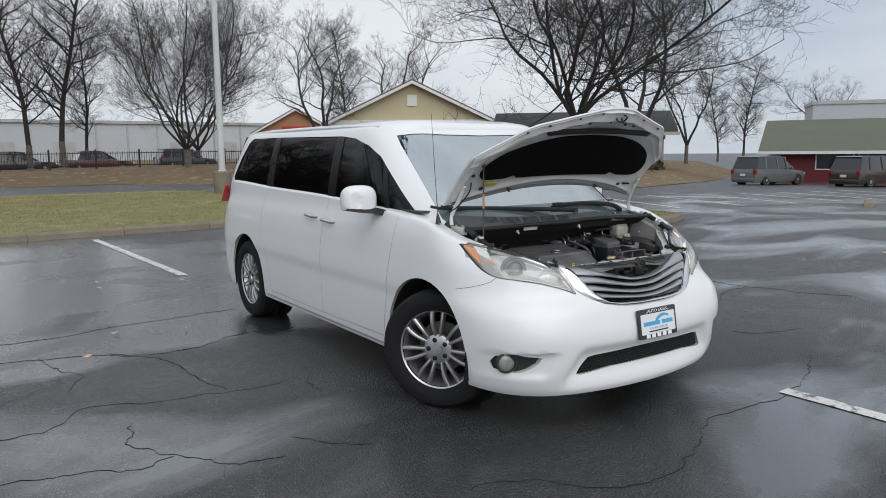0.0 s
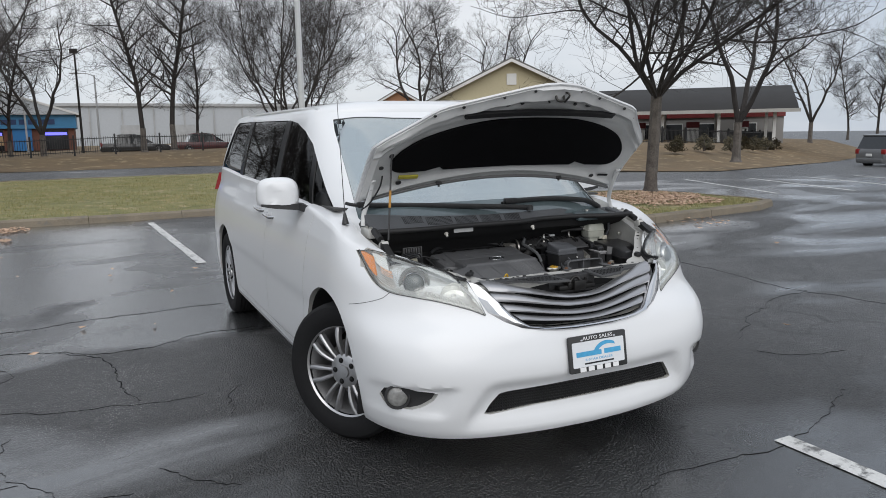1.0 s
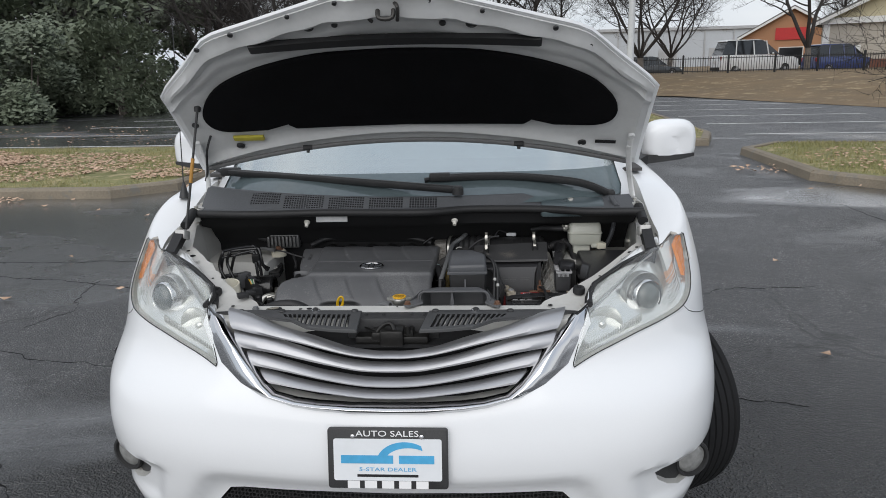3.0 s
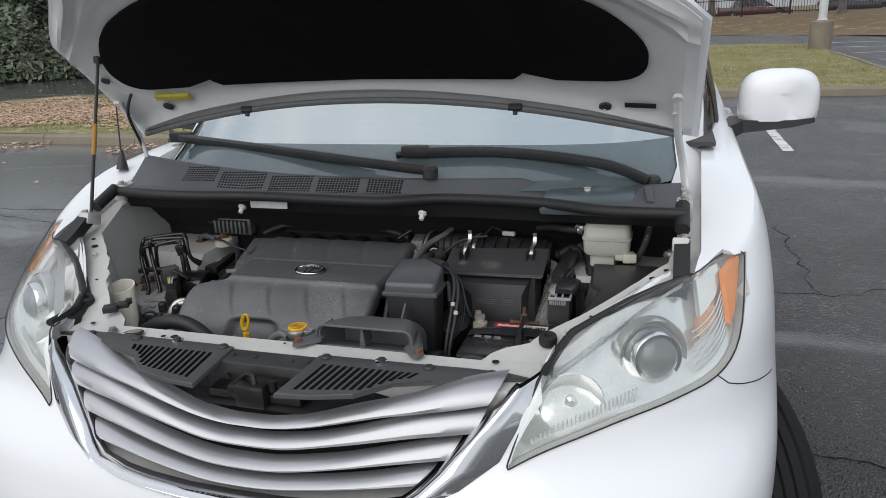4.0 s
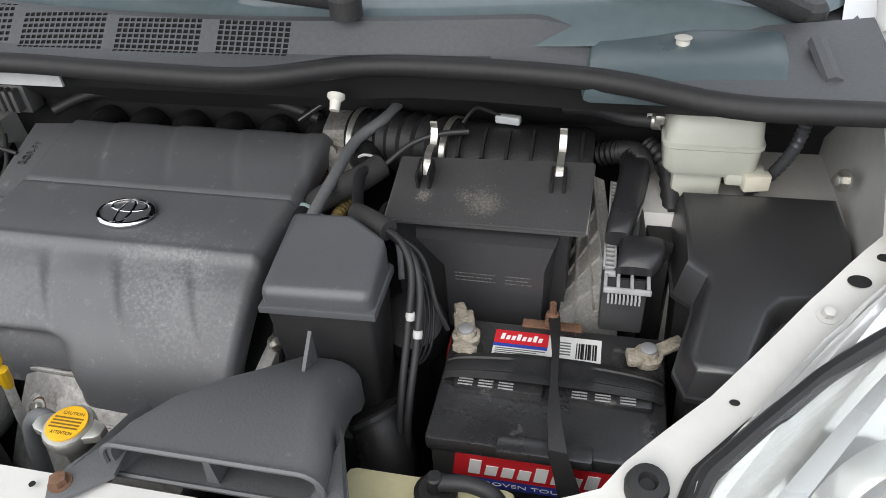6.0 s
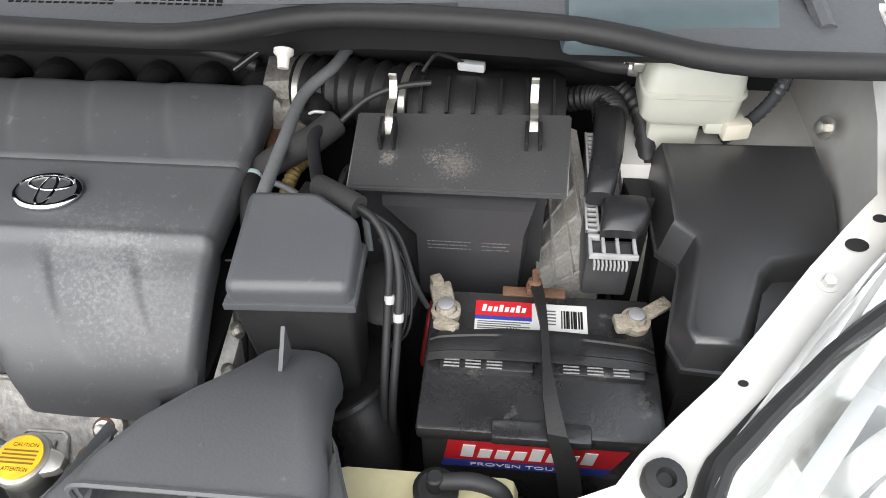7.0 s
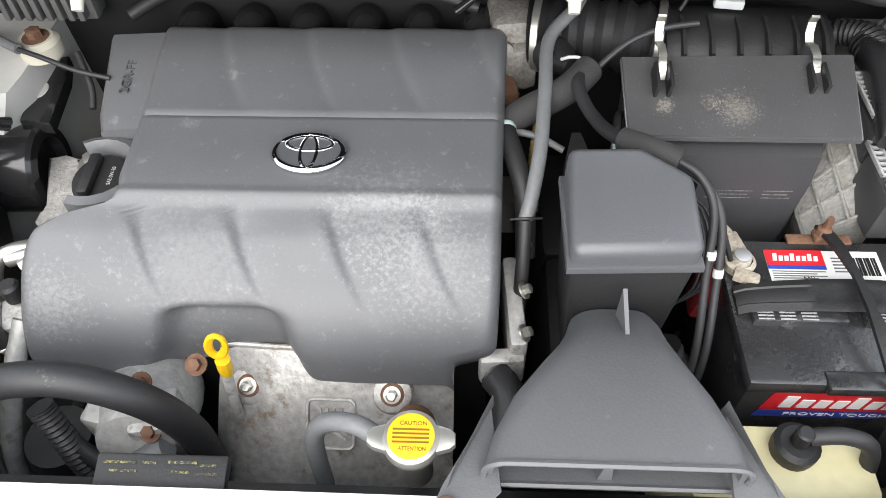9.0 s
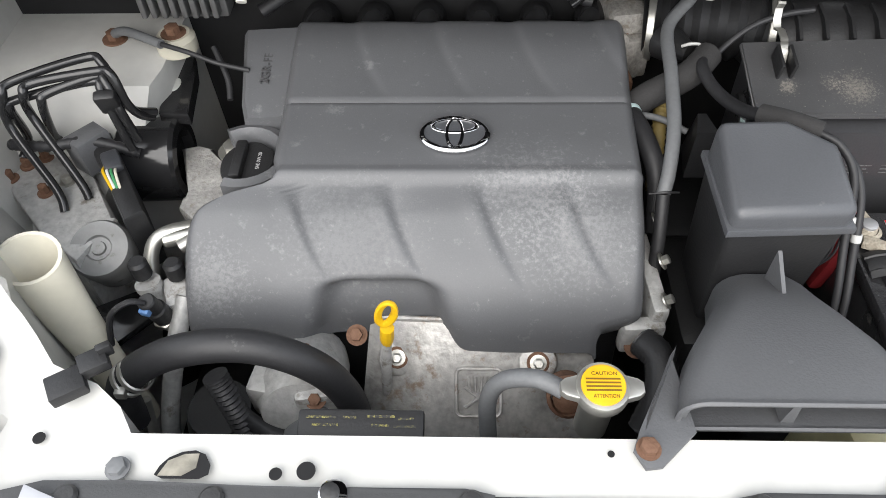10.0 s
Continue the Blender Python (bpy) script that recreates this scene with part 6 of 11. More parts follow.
# ---- inside the cabin ----
bm = bmesh.new()
rings = []
for k in range(13):
    x = 0.74 * (2 * k / 12 - 1)
    e = 0.10 * (x / 0.74) ** 2
    rings.append([Vector((x, 0.10 + e, 1.09)), Vector((x, 0.30 + e, 1.135)), Vector((x, 0.62, 1.15)), Vector((x, 0.74, 1.10)), Vector((x, 0.74, 1.02)), Vector((x, 0.10 + e, 1.0))])
loft(bm, rings)
part("dashboard", bm, DASH, van, "pale grey dashboard top")
bm = bmesh.new()
box(bm, -0.85, 0.85, 0.3, 3.9, 1.13, 1.142)
part("cabin_floor", bm, INTERIOR, van)
SEAT = surface("grey_leather", (0.13, 0.125, 0.12), 0.6, var=0.1, scale=5, fine=150, bump=0.1)
for y in (1.45, 2.35, 3.15):
    for x in (-0.42, 0.42):
        bm = bmesh.new()
        crate(bm, Matrix.Translation((x, y, 1.14)) @ pose(0, 0, 0, -12), 0.46, 0.13, 0.26, 0.04, 0.86)
        crate(bm, Matrix.Translation((x, y + 0.065, 1.42)) @ pose(0, 0, 0, -8), 0.25, 0.09, 0.15, 0.035, 0.9)
        tube(bm, [(x - 0.05, y + 0.05, 1.37), (x - 0.05, y + 0.065, 1.45)], 0.006, 6)
        tube(bm, [(x + 0.05, y + 0.05, 1.37), (x + 0.05, y + 0.065, 1.45)], 0.006, 6)
        part("seat", bm, SEAT, van, "grey leather seat with a headrest")
bm = bmesh.new()
tube(bm, [(0.42 + 0.18 * math.cos(a), 0.92 + 0.07 * math.sin(a), 1.13 + 0.16 * math.sin(a)) for a in [2 * math.pi * k / 24 for k in range(25)]], 0.014, 8, 1)
part("steering_wheel", bm, BLACK_PLASTIC, van)

# ---- cowl and wipers ----
CREAM_NYLON = surface("pale_nylon", (0.72, 0.70, 0.64), 0.5, bump=0.02)
bm = bmesh.new()
COWL = surface("weathered_cowl", (0.096, 0.101, 0.109), 0.6, var=0.12, scale=5, fine=200, bump=0.12)


def cowl_front(x):
    return between(x, (-0.77, -0.06), (-0.55, -0.085), (-0.3, -0.068), (-0.1, -0.080), (0.07, -0.083), (0.13, -0.055), (0.2, -0.035), (0.34, -0.036), (0.48, -0.055), (0.55, -0.085), (0.6, -0.103), (0.77, -0.105))


def cowl_top(x):
    return 0.0 + 0.05 * (x / 0.6) ** 2, 1.092 + (0.022 if x < 0 else 0.008) * (x / 0.6) ** 2 - 0.028 * max(0, min(1, (x - 0.38) / 0.12))


rows_f = []
for k in range(33):
    x = 0.765 * (2 * k / 32 - 1)
    y = cowl_front(x)
    ty, tz = cowl_top(x)
    mid = min(y + 0.055, ty - 0.03 - (0.015 if x < 0 else 0) * abs(x) / 0.5)
    rows_f.append([Vector((x, y + 0.008, 1.050)), Vector((x, y + 0.018, 1.058)), Vector((x, mid, 1.062)), Vector((x, ty, tz)), Vector((x, ty + 0.012, tz + 0.001)), Vector((x, ty + 0.03, tz - 0.02)), Vector((x, ty + 0.10, 1.06)), Vector((x, ty + 0.10, 1.045)), Vector((x, y + 0.03, 1.044))])
loft(bm, rows_f)
grid_cut = bmesh.new()
for x0, x1 in ((-0.585, -0.477), (-0.462, -0.317), (-0.300, -0.172), (-0.155, -0.034), (-0.012, 0.086)):
    ty, tz = cowl_top((x0 + x1) / 2)
    low = ty - 0.034 - 0.012 * abs(x0) / 0.5
    count = round((x1 - x0) / 0.0088)
    for i in range(count):
        for j in range(7):
            cx, cy = x0 + (x1 - x0) * (i + 0.5) / count, low + (ty - low) * (j + 0.5) / 7
            box(grid_cut, cx - 0.0032, cx + 0.0032, cy - 0.0018, cy + 0.0018, 1.045, 1.15)
cowl = part("cowl", carve(bm, [grid_cut], "cowl", [COWL, DARK_VOID]), None, van, "weathered black cowl panel with air intakes")
bm = bmesh.new()
tube(bm, [(x, cowl_front(x), 1.054) for x in [0.775 * (2 * k / 30 - 1) for k in range(31)]], 0.013, 12, 2)
part("cowl_seal", bm, SEAL, cowl, "black rubber cowl seal")
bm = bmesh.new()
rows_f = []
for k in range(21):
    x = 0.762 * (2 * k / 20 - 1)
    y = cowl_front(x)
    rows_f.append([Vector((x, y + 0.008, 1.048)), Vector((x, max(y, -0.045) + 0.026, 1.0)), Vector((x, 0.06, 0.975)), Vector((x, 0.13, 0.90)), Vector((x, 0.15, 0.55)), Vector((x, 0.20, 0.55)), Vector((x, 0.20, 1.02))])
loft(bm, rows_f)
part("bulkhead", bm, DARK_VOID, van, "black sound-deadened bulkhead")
for x in (-0.372, 0.147):
    bm = bmesh.new()
    lathe(bm, [(0.006, -0.012), (0.007, 0.0), (0.011, 0.004), (0.011, 0.009), (0.006, 0.011)], axis((x, -0.050, 1.012), (x, -0.032, 1.03)), 14)
    part("bulkhead_clip", bm, CREAM_NYLON, cowl, "off-white plastic clip")
bm = bmesh.new()
box(bm, -0.335, -0.225, -0.062, -0.058, 1.02, 1.04, m=None)
part("bulkhead_label", bm, surface("dull_label", (0.45, 0.46, 0.46), 0.4, bump=0.02), cowl, "pale metal label")
for line, pivot, name in (([(-0.80, 0.250, 1.175), (-0.72, 0.20, 1.162), (-0.40, 0.12, 1.148), (-0.02, 0.030, 1.128), (0.15, 0.012, 1.115)], (0.158, 0.0, 1.10), "wiper"),
                          ([(0.035, 0.075, 1.142), (0.09, 0.085, 1.146), (0.33, 0.095, 1.148), (0.57, 0.070, 1.128), (0.685, 0.085, 1.085)], (0.698, 0.105, 1.062), "wiper")):
    bm = bmesh.new()
    tube(bm, line[1:], 0.0165, 10, 8, flat=0.75)
    lathe(bm, [(0.020, 0), (0.020, 0.022), (0.014, 0.030)], Matrix.Translation(pivot), 16)
    arm = part("wiper", bm, BLACK_PLASTIC, van, "black windscreen wiper arm")
    bm = bmesh.new()
    tube(bm, [Vector(q) + Vector((0, 0.012, -0.004)) for q in line[:4]], 0.010, 8, 6, flat=0.8)
    crate(bm, Matrix.Translation(Vector(line[1]) + Vector((0, 0.004, -0.012))), 0.075, 0.032, 0.03, 0.006)
    part("wiper_blade", bm, SEAL, arm)

# ---- washer tank and struts under the cowl's end ----
bm = bmesh.new()
crate(bm, pose(0.555, 0.0, 1.035, 10), 0.23, 0.12, 0.036, 0.012, 0.94)
part("washer_tank", bm, surface("milky_blue_tank", (0.085, 0.115, 0.125), 0.3, var=0.08, scale=8, bump=0.03), cowl, "pale translucent fluid tank")
bm = bmesh.new()
lathe(bm, [(0.008, 0), (0.008, 0.02), (0.010, 0.022)], pose(0.55, 0.012, 1.058), 12)
part("tank_spigot", bm, CREAM_NYLON, cowl, "pale spigot")
bm = bmesh.new()
tube(bm, [(0.69, 0.014, 1.078), (0.70, -0.049, 1.058)], 0.012, 8, 1, flat=0.8)
part("cowl_strut", bm, COWL, cowl)

# ---- engine bay ----
COVER = surface("engine_cover_plastic", (0.094, 0.096, 0.101), 0.45, var=0.08, scale=15, fine=500, bump=0.06, alt=(0.108, 0.110, 0.115), spots=0.22, patch=(0.17, 0.172, 0.175), rough_var=0.08)
LID_GREY = surface("grey_intake_lid", (0.080, 0.083, 0.090), 0.34, var=0.1, scale=9, fine=500, bump=0.08, spots=0.1, patch=(0.15, 0.15, 0.15))
SMOOTH_BLACK = surface("smooth_black_plastic", (0.048, 0.050, 0.056), 0.32, var=0.12, scale=8, fine=600, bump=0.06, spots=0.06, patch=(0.13, 0.13, 0.13))
DEEP_BLACK = surface("dusty_black_plastic", (0.018, 0.018, 0.019), 0.5, var=0.2, scale=9, fine=300, bump=0.1, spots=0.1, patch=(0.08, 0.077, 0.072))
HOSE = surface("rubber_hose", (0.023, 0.023, 0.025), 0.55, var=0.15, scale=12, fine=200, bump=0.08, spots=0.1, patch=(0.10, 0.10, 0.097))
GREY_HOSE = surface("grey_hose", (0.15, 0.155, 0.16), 0.55, var=0.12, scale=12, fine=200, bump=0.08, spots=0.15, patch=(0.17, 0.16, 0.14))
ALU = surface("cast_aluminium", (0.58, 0.575, 0.56), 0.55, metal=0.35, var=0.22, scale=14, fine=120, bump=0.25, spots=0.35, patch=(0.22, 0.20, 0.17))
SHIELD = surface("heat_shield_steel", (0.56, 0.545, 0.52), 0.44, metal=0.45, var=0.28, scale=14, fine=110, bump=0.25, spots=0.36, patch=(0.25, 0.195, 0.15))
GLOSS_BLACK = surface("gloss_black_duct", (0.02, 0.02, 0.021), 0.16, var=0.1, scale=10, bump=0.03, rough_var=0.05)
RUST = surface("rusty_steel", (0.20, 0.11, 0.07), 0.8, metal=0.2, var=0.3, scale=40, fine=200, bump=0.3, alt=(0.12, 0.06, 0.035))
STEEL = surface("zinc_steel", (0.55, 0.54, 0.50), 0.35, metal=0.85, var=0.1, scale=20, bump=0.05)
CREAM = surface("cream_nylon", (0.60, 0.57, 0.47), 0.45, var=0.06, scale=9, fine=90, bump=0.03, spots=0.15, patch=(0.55, 0.50, 0.38))
OLD_YELLOW = surface("yellowed_nylon", (0.66, 0.60, 0.36), 0.45, var=0.08, scale=8, fine=90, bump=0.03)
SIGNAL_YELLOW = surface("signal_yellow", (0.72, 0.43, 0.012), 0.4, var=0.08, scale=30, fine=200, bump=0.03, spots=0.15, patch=(0.45, 0.30, 0.05))
RED_LABEL = surface("red_label", (0.60, 0.02, 0.03), 0.4, var=0.04, scale=20, bump=0)
BLUE_LABEL = surface("blue_label", (0.03, 0.06, 0.36), 0.4, var=0.04, scale=20, bump=0)
WHITE_LABEL = surface("white_label", (0.72, 0.72, 0.70), 0.45, var=0.05, scale=20, bump=0)
PALE_INK = surface("pale_ink", (0.42, 0.42, 0.42), 0.5, spots=0.4, patch=(0.05, 0.05, 0.05), scale=200, bump=0)
GREY_INK = surface("grey_ink", (0.15, 0.15, 0.15), 0.5, bump=0)
CORROSION = surface("corroded_lead", (0.42, 0.38, 0.31), 0.85, var=0.3, scale=50, fine=300, bump=0.5, alt=(0.20, 0.17, 0.13))


def blotch(material, spots, colour, grain=260):
    """Chalky splashes of colour round (x, y, z, radius) places on the thing."""
    n, l = material.node_tree.nodes, material.node_tree.links
    b, at = n["Principled BSDF"], n["Texture Coordinate"]
    for x, y, z, r, most in spots:
        far = n.new("ShaderNodeVectorMath")
        far.operation, far.inputs[1].default_value = "DISTANCE", (x, y, z)
        l.new(at.outputs["Object"], far.inputs[0])
        fade = n.new("ShaderNodeMapRange")
        fade.inputs[1].default_value, fade.inputs[2].default_value, fade.inputs[3].default_value, fade.inputs[4].default_value = r, r * 0.15, 0.0, 0.26
        l.new(far.outputs["Value"], fade.inputs[0])
        fleck = n.new("ShaderNodeTexNoise")
        fleck.inputs["Scale"].default_value, fleck.inputs["Detail"].default_value, fleck.inputs["Roughness"].default_value = grain, 6, 0.75
        l.new(at.outputs["Object"], fleck.inputs["Vector"])
        both = n.new("ShaderNodeMath")
        l.new(fade.outputs[0], both.inputs[0])
        l.new(fleck.outputs["Fac"], both.inputs[1])
        cut = n.new("ShaderNodeMapRange")
        cut.inputs[1].default_value, cut.inputs[2].default_value, cut.inputs[4].default_value = 0.62, 0.78, most
        l.new(both.outputs[0], cut.inputs[0])
        mix = n.new("ShaderNodeMix")
        mix.data_type = "RGBA"
        mix.inputs[7].default_value = (*colour, 1)
        l.new(cut.outputs[0], mix.inputs[0])
        l.new(b.inputs["Base Color"].links[0].from_socket, mix.inputs[6])
        l.new(mix.outputs[2], b.inputs["Base Color"])


blotch(COVER, [(0.0, -0.25, 0.84, 0.11, 0.16), (-0.25, -0.26, 0.84, 0.12, 0.10), (-0.05, -0.21, 0.86, 0.10, 0.18), (-0.40, -0.29, 0.80, 0.07, 0.2)], (0.34, 0.34, 0.34), 190)


def bolt(at, r, h, material, parent, up=(0, 0, 1), washer=1.7, name="bolt"):
    bm = bmesh.new()
    m = axis(at, Vector(at) + Vector(up))
    lathe(bm, [(r * washer, 0), (r * washer, h * 0.2), (r * 1.05, h * 0.22)], m, 16)
    lathe(bm, [(r, h * 0.2), (r, h * 0.9), (r * 0.7, h)], m, 6)
    return part(name, bm, material, parent)


def hose(name, pts, r, material, parent=None, label="", seg=12, ribs=0.0, steps=7):
    bm = bmesh.new()
    tube(bm, pts, r, seg, steps, ribs=ribs)
    return part(name, bm, material, parent or van, label)


# dark mass of the engine and the floor of the bay
bm = bmesh.new()
box(bm, -0.56, 0.56, -0.46, 0.15, 0.37, 0.40)
part("under_tray", bm, DEEP_BLACK, van, "black under-tray")
bm = bmesh.new()
crate(bm, pose(-0.16, -0.10, 0.42), 0.48, 0.40, 0.32, 0.02, 0.96)
block = part("engine_block", bm, DEEP_BLACK, van, "dark oily engine block")
for x, y, sx, sy, sz, name in ((0.30, -0.02, 0.36, 0.22, 0.26, "gearbox"), (0.20, -0.22, 0.14, 0.2, 0.28, "inlet_housing")):
    bm = bmesh.new()
    crate(bm, pose(x, y, 0.42), sx, sy, sz, 0.02, 0.9)
    part(name, bm, DEEP_BLACK, block)


# ---- engine cover ----
def cover_line(t):
    """Section of the cover front to back: y and z over t from 0 (back) to 1 (front)."""
    return (between(t, (0.0, 0.088), (0.04, 0.075), (0.10, 0.055), (0.34, -0.078), (0.55, -0.192), (0.575, -0.205), (0.64, -0.24), (0.76, -0.293), (0.87, -0.325), (1.0, -0.338)),
            between(t, (0.0, 0.860), (0.04, 0.890), (0.10, 0.902), (0.34, 0.882), (0.55, 0.875), (0.575, 0.866), (0.64, 0.850), (0.76, 0.812), (0.87, 0.772), (1.0, 0.725)))


def cover_left(t):
    return between(t, (0.0, -0.350), (0.5, -0.345), (0.565, -0.346), (0.595, -0.400), (0.63, -0.430), (0.75, -0.436), (1.0, -0.434))


def cover_right(t):
    return between(t, (0.0, 0.088), (0.5, 0.079), (0.83, 0.075), (0.855, 0.068), (0.885, 0.034), (1.0, 0.030))


NX, NT = 140, 120
top = []
for j in range(NT + 1):
    t = j / NT
    row = []
    y0, z0 = cover_line(t)
    for i in range(NX + 1):
        f = i / NX
        xl, xr = cover_left(t), cover_right(t)
        x = xl + (xr - xl) * f
        y, z = y0, z0
        if 0.335 < t < 0.35:
            z -= 0.003
        z += 0.0035 * math.exp(-((t - 0.558) / 0.010) ** 2)
        if t > 0.57:
            k = (t - 0.57) / 0.43
            for c in (-0.318, -0.212, -0.108, -0.008):
                d = x - (c + 0.050 * k + 0.10 * k * k)
                fade = min(1, k * 9) * max(0, 1 - k * 1.65)
                z -= 0.0075 * fade * math.exp(-max(0.0, d) / 0.022) / (1 + math.exp(max(-60, min(60, -d / 0.0016))))
                z += 0.0025 * math.exp(-((d + 0.012) / 0.010) ** 2) * fade
            reach = between(t, (0.76, 0.046), (0.82, 0.060), (0.95, 0.076))
            arch = 1 / (1 + math.exp((abs(x + 0.216) - reach) / 0.006)) / (1 + math.exp(-(t - 0.79) / 0.008))
            y += 0.030 * arch
            z -= 0.004 * arch
        elif t < 0.335:
            k = (0.335 - t) / 0.335
            for c in (-0.27, -0.165, -0.06, 0.045):
                d = x - (c + 0.055 * (1 - k) ** 2)
                z -= 0.0045 * math.exp(-max(0.0, -d) / 0.035) / (1 + math.exp(max(-60, min(60, d / 0.0025)))) * math.sin(math.pi * min(1, k * 1.02)) ** 0.7
        side = min(f, 1 - f) * (xr - xl)
        z -= 0.012 * max(0, 1 - side / 0.012) ** 2
        row.append(Vector((x, y, z)))
    top.append(row)
bm = bmesh.new()
low = [[Vector((p.x + (0.004 if i == 0 else -0.004 if i == NX else 0), p.y + 0.012, p.z - (0.030 if i in (0, NX) or j in (0,) else 0.012))) for i, p in enumerate(r)] for j, r in enumerate(top)]
slab(bm, top, low)
cover = part("engine_cover", bm, COVER, van, "scuffed dark grey plastic engine cover", sharp=50)
bm = bmesh.new()
rings = []
for y, z, x0, x1 in ((0.075, 0.875, -0.415, -0.345), (0.055, 0.898, -0.418, -0.340), (-0.06, 0.872, -0.405, -0.336), (-0.085, 0.864, -0.398, -0.333)):
    rings.append([Vector((x0, y, z - 0.05)), Vector((x0, y, z - 0.012)), Vector((x0 + 0.006, y, z - 0.004)), Vector((x1, y, z)), Vector((x1, y, z - 0.05))])
loft(bm, rings)
flank = part("cover_flank", bm, COVER, cover)
wording("cover_lettering", "2GR-FE", 0.017, Matrix.Translation((-0.377, -0.012, 0.8815)) @ pose(0, 0, 0, 0, 0, 90) @ pose(0, 0, 0, 0, -9), surface("raised_grey", (0.085, 0.085, 0.088), 0.4, bump=0), cover, depth=0.001)
em = Matrix.Translation((-0.134, -0.141, 0.8800)) @ pose(0, 0, 0, 4)
bm = bmesh.new()


def ellipse_ring(bm, m, a, b, r, tilt=0.0):
    tube(bm, [m @ Vector((a * math.cos(k), b * math.sin(k), 0.004)) for k in [2 * math.pi * i / 40 for i in range(41)]], r, 8, 1, caps=False, flat=0.7)


ellipse_ring(bm, em, 0.0385, 0.0265, 0.0036)
ellipse_ring(bm, em, 0.0095, 0.0235, 0.0026)
ellipse_ring(bm, em @ pose(0, 0.0115, 0), 0.026, 0.011, 0.0026)
badge = part("badge", bm, CHROME, cover, "oval chrome badge")
bm = bmesh.new()
lathe(bm, [(1.0, 0), (0.97, 0.004), (0.5, 0.005)], em @ Matrix.Diagonal((0.0405, 0.0285, 1, 1)), 36)
part("badge_base", bm, LID_GREY, cover)

# oil filler, mount and bracket beside the cover
bm = bmesh.new()
om = Matrix.Translation((-0.388, -0.138, 0.828)) @ pose(0, 0, 0, 6, -6)
lathe(bm, [(0.030, -0.03), (0.034, -0.004), (0.035, 0.004), (0.033, 0.008), (0.026, 0.009)], om, 28)
oil = part("oil_cap", bm, DEEP_BLACK, van, "black oil filler cap")
bm = bmesh.new()
crate(bm, om @ pose(-0.008, 0, 0.008, 0, 0, 88), 0.058, 0.014, 0.011, 0.003)
part("cap_grip", bm, DEEP_BLACK, oil)
wording("cap_lettering", "SAE 0W-20", 0.007, om @ pose(0.016, 0, 0.0095, 0, 0, 88), surface("worn_ink", (0.42, 0.42, 0.42), 0.5, bump=0), oil, depth=0.0002, width=0.026)
bm = bmesh.new()
rings = []
for k in range(15):
    a = radians(-110 + 235 * k / 14)
    c, s_ = math.cos(a), math.sin(a)
    rings.append([Vector((-0.388 + c * r, -0.138 + s_ * r, z)) for r, z in ((0.040, 0.82), (0.040, 0.842), (0.046, 0.852), (0.056, 0.848), (0.058, 0.80))])
loft(bm, rings)
part("filler_collar", bm, COVER, cover)
bm = bmesh.new()
prism(bm, [(-0.436, -0.176), (-0.425, -0.228), (-0.398, -0.236), (-0.366, -0.236), (-0.340, -0.224), (-0.338, -0.158), (-0.352, -0.172), (-0.372, -0.182), (-0.395, -0.184), (-0.415, -0.180)], pose(0, 0, 0.70, 3), 0.108, 0.006)
part("filler_shelf", bm, COVER, cover)
bm = bmesh.new()
pts = [(-0.507, -0.051), (-0.483, -0.046), (-0.461, -0.054), (-0.434, -0.098), (-0.392, -0.139), (-0.375, -0.150), (-0.434, -0.159), (-0.431, -0.194), (-0.452, -0.188), (-0.484, -0.159), (-0.483, -0.142), (-0.471, -0.134)]
prism(bm, pts, pose(0, 0, 0.760, 2, -3), 0.05, 0.005)
part("engine_bracket", bm, surface("pale_casting", (0.50, 0.49, 0.47), 0.6, metal=0.2, var=0.25, scale=40, fine=200, bump=0.4, spots=0.35, patch=(0.27, 0.25, 0.22)), van, "cast aluminium engine bracket")
bm = bmesh.new()
lathe(bm, [(0.052, -0.040), (0.057, -0.036), (0.058, 0.032), (0.054, 0.037), (0.040, 0.038), (0.036, 0.025)], Matrix.Translation((-0.540, -0.062, 0.770)) @ pose(0, 0, 0, 0, 90, 4), 40)
part("engine_mount", bm, GLOSS_BLACK, van, "glossy black engine mount")
bm = bmesh.new()
arm = [(-0.553, 0.081), (-0.513, 0.094), (-0.498, 0.047), (-0.486, -0.044), (-0.528, -0.038)]
prism(bm, arm, pose(0, 0, 0.815), 0.018, 0.004)
mount_arm = part("mount_arm", bm, GLOSS_BLACK, van, "black pressed mount arm")
bm = bmesh.new()
lathe(bm, [(0.010, 0), (0.009, 0.001)], pose(-0.520, 0.018, 0.8335) @ Matrix.Diagonal((0.8, 1.5, 1, 1)), 16)
part("arm_hole", bm, BAY_WHITE, mount_arm)
bolt((-0.422, -0.088, 0.806), 0.012, 0.016, STEEL, van)
bm = bmesh.new()
lathe(bm, [(0.027, 0), (0.027, 0.018), (0.021, 0.024)], pose(-0.510, 0.046, 0.872), 24)
part("tower_cap", bm, CREAM, van, "off-white strut cap")
bolt((-0.510, 0.046, 0.894), 0.010, 0.014, RUST, van)
hose("earth_cable", [(-0.515, 0.012, 0.902), (-0.475, -0.004, 0.900), (-0.44, -0.012, 0.890), (-0.40, -0.014, 0.880)], 0.0032, HOSE, label="thin black earth cable")
hose("cable_boot", [(-0.598, 0.062, 0.885), (-0.57, 0.044, 0.900), (-0.515, 0.012, 0.902)], 0.0062, GREY_HOSE, label="grey sleeve of the earth cable")
bolt((-0.603, 0.066, 0.873), 0.010, 0.014, RUST, van)
bm = bmesh.new()
box(bm, -0.555, -0.445, 0.092, 0.125, 0.89, 0.94, 0.004)
